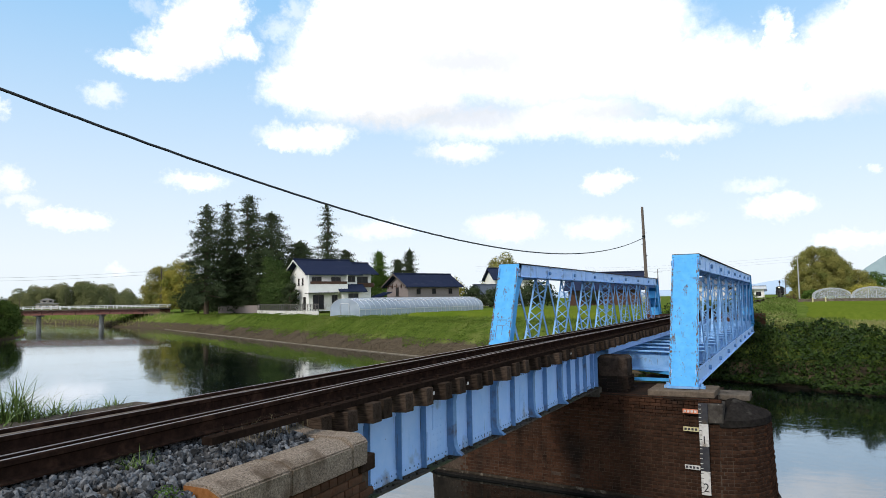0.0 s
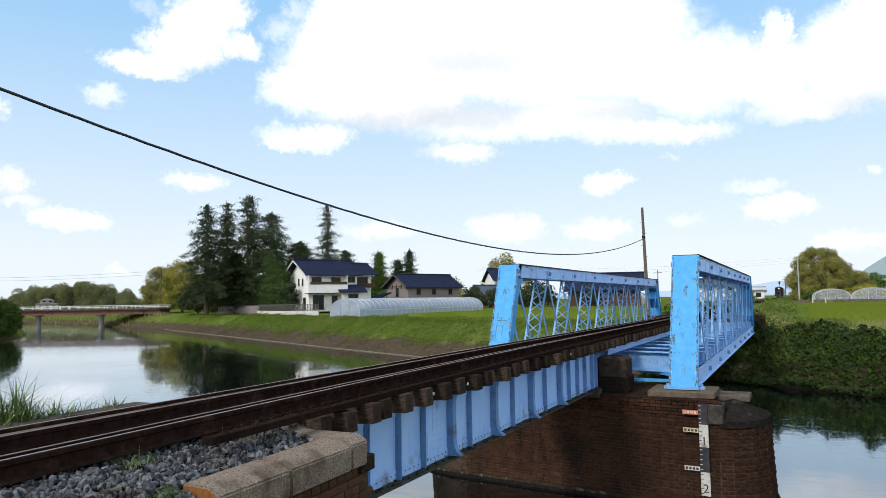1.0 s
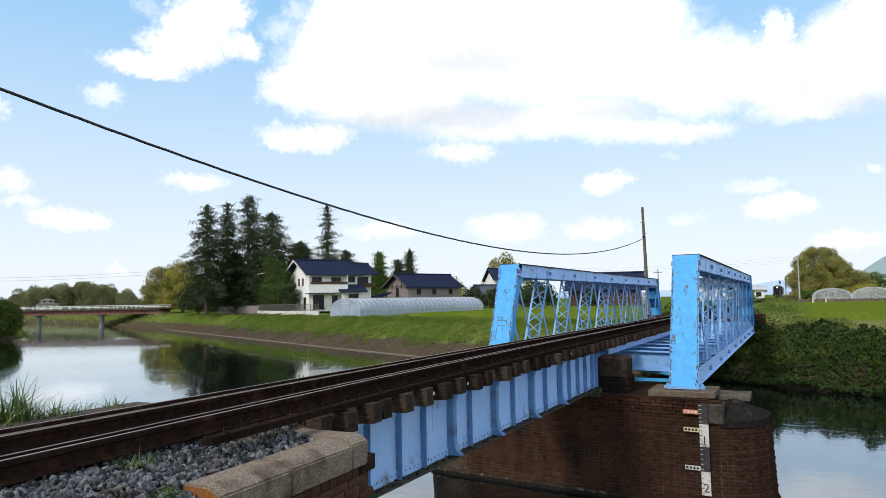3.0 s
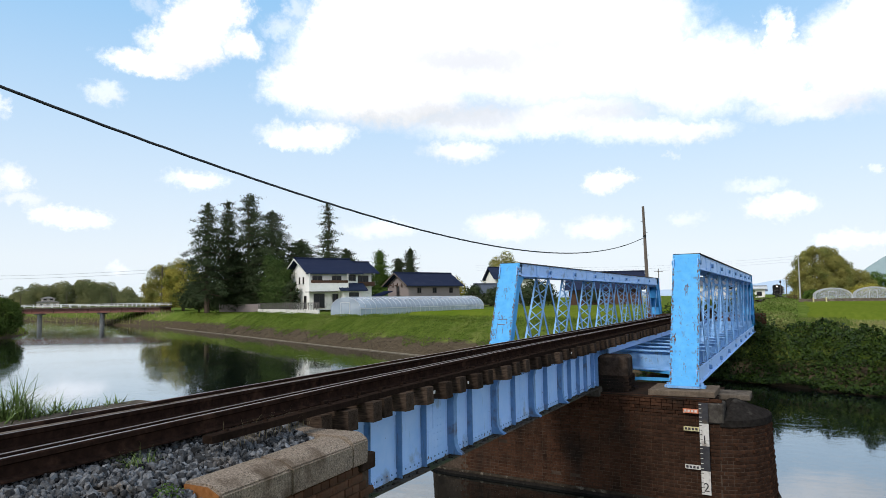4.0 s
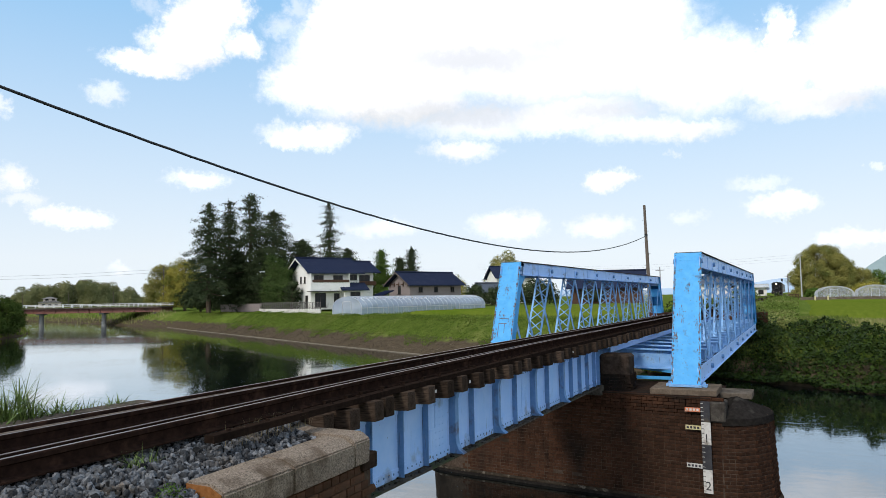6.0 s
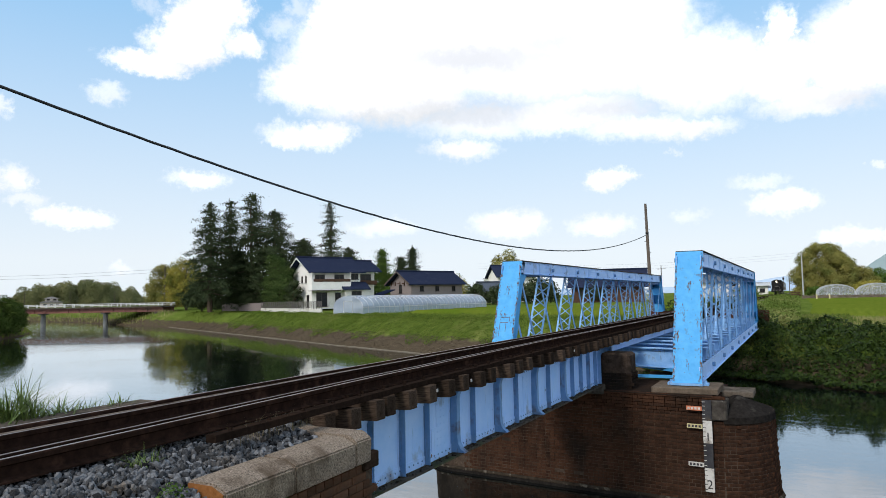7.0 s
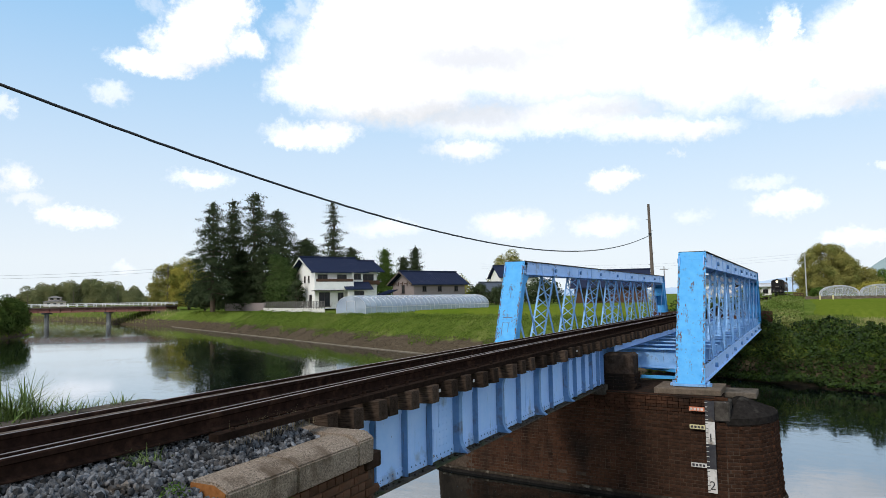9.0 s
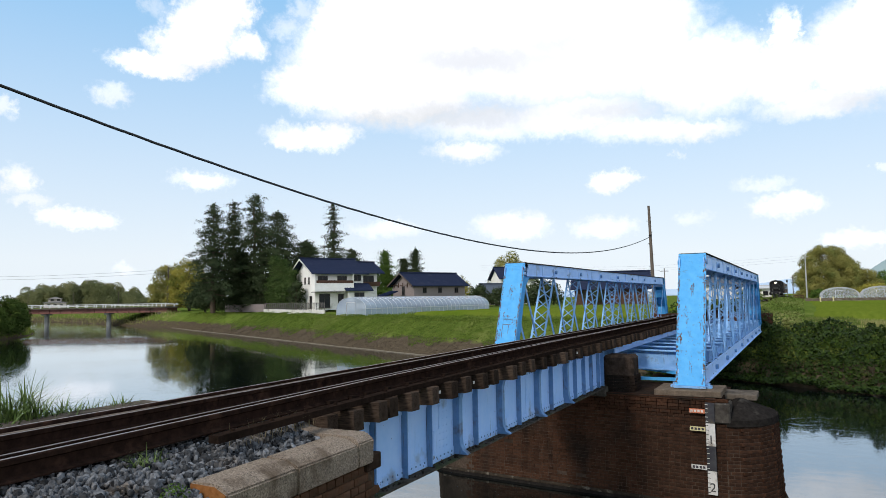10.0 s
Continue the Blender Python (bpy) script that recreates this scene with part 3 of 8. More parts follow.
def make_track():
    t = thing("railway_track", pose(0, 0, 0), "single narrow-gauge railway track with rusty rails on timber sleepers", "railway track")
    y0, y1 = -40.0, 330.0
    def strip(a, b, z0, z1):
        return [(a, z0), (b, z0), (b, z1), (a, z1)]
    for x in (NEAR_RAIL, FAR_RAIL):
        bm = bmesh.new()
        loft_y(bm, rail_profile(), x, stations(y0, y1), RAIL_H)
        part("rail", bm, RAIL_STEEL, t)
        bm = bmesh.new()
        loft_y(bm, strip(-0.010, 0.012, 0.0005, 0.0025), x, stations(y0, y1))
        part("running_surface", bm, RAILTOP, t, "shiny worn top of the rail")
    for x in (XC + 0.385, XC - 0.31):
        bm = bmesh.new()
        loft_y(bm, [(a * 0.8, b * 0.93) for a, b in rail_profile(0.8)], x, stations(1.0, 46.0), RAIL_H)
        guard = part("guard_rail", bm, RAIL_STEEL, t, "dark worn inner guard rail")
        # thin paler strip stands in for the highlight along the guard rail
        bm = bmesh.new()
        loft_y(bm, strip(-0.012, 0.018, 0.0005, 0.002), x, stations(1.0, 46.0), RAIL_H * 0.07)
        part("top_highlight", bm, GUARD_HIGHLIGHT, guard, "pale highlight strip on top of the guard rail")
    for x, a, b in ((XC + 0.478, -0.045, 0.035), (XC - 0.43, -0.09, 0.08)):
        bm = bmesh.new()
        loft_y(bm, strip(a, b, -0.07, 0.0), x, stations(-3.0, 44.0), 0.030)
        part("flangeway_fill", bm, FLANGEWAY_DIRT, t, "dusty dirt packed between rail and guard rail")
    # timber sleepers on the bridge, one mesh for all
    bm = bmesh.new()
    box(bm, -1.05, 1.0, -0.086, 0.086, -0.20, 0, 0.005)
    first = part("sleeper", bm, SLEEPER, t)
    ys = [5.72, 6.09, 6.37, 6.80, 7.27, 7.75, 8.22, 8.68, 9.15, 9.77, 10.26, 10.70, 11.27, 11.79, 12.29, 12.86, 13.37, 13.82]
    rnd = random.Random(4)
    while ys[-1] < 42.1:
        ys.append(ys[-1] + 0.5 + rnd.uniform(-0.06, 0.06))
    for k, y in enumerate(ys):
        ob = first if k == 0 else new("sleeper", first.data)
        ob.parent = t
        ob.matrix_basis = pose(XC + rnd.uniform(-0.03, 0.03), y, track_z(XC, y) - RAIL_H - 0.014 + rnd.uniform(-0.012, 0.004) - (0.03 if k == 0 else 0), rnd.uniform(-1, 1), track_lean(y), rnd.uniform(-1.2, 1.2))
    ob = new("sleeper", first.data)          # low one behind the return stone
    ob.parent = t
    ob.matrix_basis = pose(XC - 0.17, 5.49, track_z(XC, 5.49) - RAIL_H - 0.07, 0, track_lean(5.49), 0.6)
    # sleepers bedded in the ballast on either side of the bridge
    for y in [-12.0 + 0.6 * k for k in range(20)] + [43.6 + 0.62 * k for k in range(120)]:
        ob = new("sleeper", first.data)
        ob.parent = t
        ob.matrix_basis = pose(XC + rnd.uniform(-0.04, 0.04), y, track_z(XC, y) - RAIL_H - 0.012, 0, track_lean(y), rnd.uniform(-1, 1))
    for k in (4, 6, 15):
        bm = bmesh.new()
        x = XC + 1.058
        z = track_z(x, ys[k]) - RAIL_H - 0.10
        box(bm, x, x + 0.006, ys[k] - 0.020, ys[k] + 0.020, z, z + 0.035)
        part("tag", bm, PALE_POLE, t, "small white tag on a sleeper end")
    # outer guard timbers bolted on the sleepers, in lengths
    for side in (1, -1):
        y = 3.95
        while y < 42:
            n = min(4.2, 42.4 - y)
            x = XC + side * 0.86
            bm = bmesh.new()
            loft_y(bm, strip(-0.05, 0.05, 0.0, 0.058), x, stations(y, y + n - 0.02), RAIL_H + 0.022)
            yy = y + 0.2
            while yy < y + n - 0.1:
                z = track_z(x, yy) - RAIL_H - 0.022
                cyl(bm, (x, yy, z + 0.055), (x, yy, z + 0.075), 0.018, n=6)
                yy += 0.45
            part("guard_timber", bm, RUST, t, "brown guard strip bolted along the sleepers")
            y += n
    # sleeper clips along the near rail
    bm = bmesh.new()
    for y in ys:
        for x in (XC + 0.565, XC - 0.565):
            for s in (-1, 1):
                z = track_z(x, y) - RAIL_H
                box(bm, x + s * 0.075 - 0.025, x + s * 0.075 + 0.025, y - 0.04, y + 0.04, z, z + 0.035)
    part("rail_clip", bm, RUST, t)["kind"] = "stuff"
    return t


def rivets(bm, points, normal, r=0.018):
    """Small dome heads."""
    q = Vector(normal).to_track_quat("Z", "Y").to_matrix().to_4x4()
    for p in points:
        bmesh.ops.create_cone(bm, cap_ends=True, segments=6, radius1=r, radius2=r * 0.5, depth=r * 0.9, matrix=Matrix.Translation(p) @ q)


def flake(bm, centre, u, v, wid, hgt, rnd):
    """One ragged flat flake of rust on a face spanned by u and v."""
    c, u, v, m = Vector(centre), Vector(u), Vector(v), rnd.randint(7, 10)
    ring = []
    for q in range(m):
        a, r = 2 * math.pi * q / m, rnd.uniform(0.5, 1.2)
        ring.append(bm.verts.new(c + u * (wid * r * math.cos(a)) + v * (hgt * r * math.sin(a))))
    bm.faces.new(ring)


def laced_member(bm, p, q, width, bar=0.036, depth=0.05, step=None):
    """Two angle bars held apart across x, with crossed lacing."""
    p, q = Vector(p), Vector(q)
    for s in (-1, 1):
        o = Vector((s * width / 2, 0, 0))
        beam(bm, p + o, q + o, 0.02, bar, up=(1, 0, 0))
        beam(bm, p + o * 0.93, q + o * 0.93, depth, 0.016, up=(0, 1, 0))
    n = max(3, round((q - p).length / (step or width * 0.95)))
    for k in range(n):
        a, b = p.lerp(q, k / n), p.lerp(q, (k + 1) / n)
        o = Vector((width / 2, 0, 0))
        beam(bm, a - o, b + o, 0.03, 0.010, up=(0, 1, 0))
        beam(bm, a + o, b - o, 0.03, 0.010, up=(0, 1, 0))


def make_truss(name, x_in, x_out, y0, y1, label):
    """One side of the bridge: y0, y1 are the ends of the top chord."""
    t = thing(name, pose(0, 0, 0), label, "bridge truss", "pair of bridge trusses")
    top, lo = 5.97, 2.92
    xa, xb = min(x_in, x_out), max(x_in, x_out)
    xm, w = (xa + xb) / 2, xb - xa
    out = 1 if x_out > x_in else -1
    lean = 1.25
    n = 8
    step = (y1 - y0) / n
    # top chord: cover plate, two webs, splice plates
    bm = bmesh.new()
    for x in (xa, xb - 0.02):
        box(bm, x, x + 0.02, y0, y1, top - 0.40, top - 0.02)
    for x in (xa - 0.05, xb):
        box(bm, x, x + 0.05, y0 + 0.1, y1 - 0.1, top - 0.40, top - 0.385)
    for k in range(n * 2 + 1):
        y = y0 + step * k / 2
        box(bm, xa + 0.02, xb - 0.02, y - 0.02, y + 0.02, top - 0.38, top - 0.36)
    rivets(bm, [(xb + 0.002, y0 + 0.15 * j, top - 0.05) for j in range(int((y1 - y0) / 0.15))], (1, 0, 0), 0.014)
    rivets(bm, [(xa - 0.002, y0 + 0.15 * j, top - 0.05) for j in range(int((y1 - y0) / 0.15))], (-1, 0, 0), 0.014)
    for k in range(n + 1):
        for x in (xa - 0.012, xb):
            y = y0 + step * (k - 0.45)
            if y0 < y and y + 0.28 < y1:
                box(bm, x, x + 0.012, y, y + 0.28, top - 0.37, top - 0.03)
                rivets(bm, [(x if x < xm else x + 0.012, y + a, top - b) for a in (0.05, 0.23) for b in (0.08, 0.16, 0.24, 0.32)], (-1 if x < xm else 1, 0, 0), 0.016)
    for y in (y0 + 0.34, y1 - 0.35):
        box(bm, xa + 0.02, xb - 0.02, y, y + 0.01, top - 0.52, top - 0.03)
    chord = part("top_chord", bm, BLUE_PALE, t)
    marks = bmesh.new()
    rnd = random.Random(61)
    for k in range(150):
        y = rnd.uniform(y0, y1) if k % 3 else y0 + step * rnd.randint(0, n) + rnd.gauss(0, 0.12)
        z = top - 0.39 + abs(rnd.gauss(0, 0.05)) if k % 2 else top - 0.03 - abs(rnd.gauss(0, 0.04))
        flake(marks, (xb + 0.0035, min(max(y, y0), y1), z), (0, 1, 0), (0, 0, 1), rnd.uniform(0.008, 0.06), rnd.uniform(0.005, 0.022), rnd)
    part("rust_spot", marks, RUST_SPOT, chord)["kind"] = "stuff"
    bm = bmesh.new()
    box(bm, xa - 0.045, xb + 0.045, y0 + 0.03, y1 - 0.03, top - 0.022, top + 0.004, 0.004)
    for k in range(int((y1 - y0) / 0.3)):
        for x in (xa, xb):
            cyl(bm, (x, y0 + 0.15 + 0.3 * k, top), (x, y0 + 0.15 + 0.3 * k, top + 0.016), 0.018, 0.01, n=6)
    part("cover_plate", bm, RUST_PAINT, t, "dark rusty cover plate")
    # end posts
    for ya, s in ((y0, -1), (y1, 1)):
        bm = bmesh.new()
        zb = lo - 0.02
        hy = ya + s * lean
        for x in (xa, xb - 0.02):
            prism(bm, [(ya, top - 0.02), (ya - s * 0.36, top - 0.02), (hy - s * 0.46, zb), (hy, zb)], "x", x, x + 0.02)
        beam(bm, (xm, ya, top - 0.02), (xm, hy, zb), w + 0.09, 0.02, up=(0, 1, 0))
        d = Vector((0, hy - ya, zb - top)).normalized()
        nn = Vector((0, s * (top - zb), -s * (ya - hy) * s)).normalized()
        nn = Vector((0, s * abs(d.z), abs(d.y)))
        heads = bmesh.new()
        for x in (xa - 0.015, xb + 0.015):
            rivets(heads, [Vector((x, ya, top - 0.02)) + d * (0.06 + 0.1 * j) + nn * 0.012 for j in range(31)], nn, 0.024)
        for x, sd in ((xa, -1), (xb, 1)):
            rivets(heads, [Vector((x + sd * 0.002, ya, top - 0.02)) + d * (0.06 + 0.1 * j) - nn * 0.06 for j in range(31)], (sd, 0, 0), 0.018)
        for z in (top - 0.12, top - 0.2):
            f = (top - z) / (top - zb)
            rivets(bm, [Vector((xa + w * k / 5, ya + (hy - ya) * f, z)) + nn * 0.012 for k in range(1, 5)], nn, 0.012)
        # inner batten plates as seen on the open side
        for f in (0.30, 0.62, 0.9):
            z = top + (zb - top) * f
            y = ya + (hy - ya) * f - s * 0.36
            box(bm, xa + 0.02, xb - 0.02, y - 0.01, y + 0.01, z - 0.22, z + 0.22)
        for x in (xa + 0.021, xb - 0.033):
            prism(bm, [(ya - s * 0.20, top - 0.36), (ya - s * 0.62, top - 0.36), (ya - s * 0.10, top - 0.74)], "x", x, x + 0.012)
        post = part("end_post", bm, BLUE, t, "riveted end post with rust streaks")
        part("rivet", heads, BLUE_RIVET, post)["kind"] = "stuff"
        bm = bmesh.new()
        box(bm, xa - 0.07, xb + 0.07, hy - 0.5 * (1 + s) * 0.5 - 0.1, hy + 0.5 * (1 - s) * 0.5 + 0.1, zb - 0.045, zb)
        box(bm, xa - 0.03, xb + 0.03, hy - s * 0.2 - 0.15, hy - s * 0.2 + 0.15, zb - 0.06, zb - 0.045)
        for x in (xa - 0.10, xb + 0.10):
            box(bm, x - 0.07, x + 0.07, hy - s * 0.2 - 0.10, hy - s * 0.2 + 0.10, zb - 0.06, zb - 0.005)
            cyl(bm, (x, hy - s * 0.2, zb - 0.01), (x, hy - s * 0.2, zb + 0.05), 0.035, n=8)
        part("bearing_plate", bm, BLUE_WORN, post)
        bm = bmesh.new()
        across = Vector((1, 0, 0))
        def patch(x, f, wid, hgt):
            c = Vector((x, ya + (hy - ya) * f, top + (zb - top) * f)) + nn * 0.0125
            m = random.randint(7, 10)
            ring = []
            for q in range(m):
                a = 2 * math.pi * q / m
                r = random.uniform(0.5, 1.2)
                ring.append(bm.verts.new(c + across * (wid * r * math.cos(a)) + d * (hgt * r * math.sin(a))))
            bm.faces.new(ring)
        for k in range(190):      # along the two riveted edges
            x = random.choice((xa - 0.02, xb + 0.02)) + random.gauss(0, 0.014)
            patch(x, random.uniform(0.03, 0.98) ** 0.8, random.uniform(0.004, 0.015), random.uniform(0.008, 0.055))
        for cx, cf, m in ((0.5, 0.27, 14), (0.35, 0.50, 8), (0.07, 0.66, 16), (0.5, 0.84, 6), (0.25, 0.47, 5), (0.9, 0.55, 7)):
            for k in range(m):   # flaked places with runs below them
                x, f = xa + w * cx + random.gauss(0, 0.035), cf + random.gauss(0, 0.022)
                patch(x, f, random.uniform(0.003, 0.013), random.uniform(0.008, 0.035))
                if k % 3 == 0:
                    patch(x, f + 0.025, 0.003, random.uniform(0.03, 0.09))
        for k in range(45):
            patch(random.uniform(xa, xb), random.uniform(0.02, 0.98), random.uniform(0.002, 0.006), random.uniform(0.003, 0.018))
        bmesh.ops.recalc_face_normals(bm, faces=bm.faces)
        if x_in < -5 and s < 0:
            for x0, x1, f0, f1 in ((0.12, 0.40, 0.527, 0.531), (0.12, 0.36, 0.574, 0.578), (0.12, 0.132, 0.58, 0.70), (0.39, 0.40, 0.533, 0.572), (0.25, 0.262, 0.495, 0.525), (0.30, 0.31, 0.58, 0.66)):
                ring = [Vector((xa + x, ya + (hy - ya) * f, top + (zb - top) * f)) + nn * 0.0128 for x, f in ((x0, f0), (x1, f0), (x1, f1), (x0, f1))]
                bm.faces.new([bm.verts.new(p) for p in ring])
        part("rust_spot", bm, RUST_SPOT, post)["kind"] = "stuff"
    # bottom chord: two tall plates with a gap
    bm = bmesh.new()
    ya, yb = y0 - lean + 0.1, y1 + lean - 0.1
    for x in (xa, xb - 0.02):
        box(bm, x, x + 0.02, ya, yb, lo, lo + 0.34)
    for x in (xa - 0.06, xb):
        box(bm, x, x + 0.06, ya, yb, lo, lo + 0.015)
    k = ya + 0.25
    while k < yb:
        box(bm, xa + 0.02, xb - 0.02, k - 0.05, k + 0.05, lo, lo + 0.012)
        k += 0.5
    for x, s in ((xa - 0.002, -1), (xb + 0.002, 1)):
        rivets(bm, [(x, ya + 0.3 * j, lo + 0.29) for j in range(int((yb - ya) / 0.3))], (s, 0, 0), 0.014)
    chord = part("bottom_chord", bm, BLUE_PALE, t)
    marks = bmesh.new()
    for k in range(110):
        z = lo + 0.02 + abs(rnd.gauss(0, 0.04)) if k % 2 else lo + 0.33 - abs(rnd.gauss(0, 0.03))
        flake(marks, (xb + 0.0035, rnd.uniform(ya, yb), min(z, lo + 0.33)), (0, 1, 0), (0, 0, 1), rnd.uniform(0.008, 0.07), rnd.uniform(0.005, 0.02), rnd)
    part("rust_spot", marks, RUST_SPOT, chord)["kind"] = "stuff"
    # Warren diagonals
    tops = [(xm, y0 + step * k, top - 0.38) for k in range(n + 1)]
    bots = [(xm, y0 + step * (k + 0.5), lo + 0.25) for k in range(n)]
    for k in range(n):
        left_half = k < n / 2
        for a, b, laced in ((tops[k], bots[k], not left_half), (bots[k], tops[k + 1], left_half)):
            bm = bmesh.new()
            if laced:
                laced_member(bm, a, b, w - 0.08)
            else:
                for s in (-1, 1):
                    o = Vector((s * (w / 2 - 0.05), 0, 0))
                    beam(bm, Vector(a) + o, Vector(b) + o, 0.095, 0.02, up=(1, 0, 0))
            part("laced_diagonal" if laced else "tie_bar", bm, BLUE_WORN, t)
        # gusset plates and pins on the chord faces
        for x, sg in ((xa, -1), (xb, 1)):
            bm = bmesh.new()
            box(bm, min(x, x + sg * 0.012), max(x, x + sg * 0.012), tops[k][1] - 0.17, tops[k][1] + 0.17, top - 0.36, top - 0.12)
            part("gusset_plate", bm, BLUE_PALE, t)
            for y, z in ((tops[k][1], top - 0.22), (bots[k][1], lo + 0.17)):
                bm = bmesh.new()
                cyl(bm, (x, y, z), (x + sg * 0.07, y, z), 0.06, n=10)
                part("pin", bm, BLUE_STIFF, t)
    return t, [b[1] for b in bots]


def make_floor(yr, yl):
    """Floor beams, stringers and wind bracing between the trusses."""
    f = thing("bridge_floor", pose(0, 0, 0), "pale blue steel floor beams and stringers under the track", "bridge floor")
    for a, b in zip(yr, yl):
        y = (a + b) / 2
        for dy in (-0.71, 0.71):
            bm = bmesh.new()
            # deep I beam, deeper in the middle, set a little askew like the pier
            x0, x1 = -7.1, -2.66
            m = 0.18
            for z, hh, ww in ((3.50, 0.025, 0.24), (3.02, 0.025, 0.24)):
                beam(bm, (x1, a + dy + m, z), (x0, b + dy + m, z), ww, hh)
            beam(bm, (x1, a + dy + m, 3.26), (x0, b + dy + m, 3.26), 0.018, 0.48)
            for q in range(12):
                x = x1 + (x0 - x1) * (q + 0.5) / 12
                yy = a + dy + m + (b - a) * (q + 0.5) / 12
                rivets(bm, [(x + o, yy - 0.01, 3.06) for o in (-0.09, 0.09)] + [(x + o, yy - 0.01, 3.45) for o in (-0.09, 0.09)], (0, -1, 0), 0.014)
            part("floor_beam", bm, BLUE_WORN, f)
            for xa, xb, yy in ((-2.64, -2.10, a + dy + m), (-7.64, -7.12, b + dy + m)):
                bm = bmesh.new()
                box(bm, xa, xb, yy - 0.12, yy + 0.12, 3.53, 3.555)
                box(bm, xa, xb, yy - 0.12, yy + 0.12, 3.263, 3.285)
                box(bm, xa, xb, yy - 0.010, yy + 0.010, 3.285, 3.53)
                box(bm, xa + 0.03, xa + 0.05, yy - 0.11, yy - 0.010, 3.285, 3.53)
                box(bm, xb - 0.05, xb - 0.03, yy - 0.11, yy - 0.010, 3.285, 3.53)
                part("beam_end", bm, BLUE_WORN, f)
    for x in (XC - 0.62, XC + 0.62):
        bm = bmesh.new()
        box(bm, x - 0.11, x + 0.11, 17.6, 42.0, 3.66, 3.69)
        box(bm, x - 0.009, x + 0.009, 17.6, 42.0, 3.515, 3.66)
        part("stringer", bm, BLUE_PALE, f)
    for k in range(4):
        bm = bmesh.new()
        beam(bm, (-2.7, yr[2 * k], 2.99), (-7.05, yl[2 * k + 1], 2.99), 0.09, 0.09)
        beam(bm, (-7.05, yl[2 * k], 2.95), (-2.7, yr[2 * k + 1], 2.95), 0.09, 0.09)
        part("wind_brace", bm, BLUE, f)
    bm = bmesh.new()
    box(bm, -7.0, -2.7, 18.42, 18.54, 2.79, 2.86)
    beam(bm, (-2.75, 18.5, 2.97), (-7.0, 22.8, 2.90), 0.10, 0.07)
    part("end_strut", bm, BLUE, f)
    return f


def stones(bm_verts, bm_faces, centre, size, rnd):
    """Adds one angular stone to the lists."""
    phi = (1 + 5 ** 0.5) / 2
    base = [(-1, phi, 0), (1, phi, 0), (-1, -phi, 0), (1, -phi, 0), (0, -1, phi), (0, 1, phi), (0, -1, -phi), (0, 1, -phi), (phi, 0, -1), (phi, 0, 1), (-phi, 0, -1), (-phi, 0, 1)]
    tri = [(0, 11, 5), (0, 5, 1), (0, 1, 7), (0, 7, 10), (0, 10, 11), (1, 5, 9), (5, 11, 4), (11, 10, 2), (10, 7, 6), (7, 1, 8), (3, 9, 4), (3, 4, 2), (3, 2, 6), (3, 6, 8), (3, 8, 9), (4, 9, 5), (2, 4, 11), (6, 2, 10), (8, 6, 7), (9, 8, 1)]
    q = Euler((rnd.uniform(0, 6.3), rnd.uniform(0, 6.3), rnd.uniform(0, 6.3))).to_matrix()
    sx = Vector((rnd.uniform(0.9, 1.7), rnd.uniform(0.6, 1.15), rnd.uniform(0.4, 0.85)))
    k = len(bm_verts)
    for v in base:
        u = Vector(v) / 1.9 * rnd.uniform(0.86, 1.10)
        u = q @ Vector((u.x * sx.x, u.y * sx.y, u.z * sx.z)) * size
        bm_verts.append((centre[0] + u.x, centre[1] + u.y, centre[2] + u.z))
    bm_faces.extend([(a + k, b + k, c + k) for a, b, c in tri])


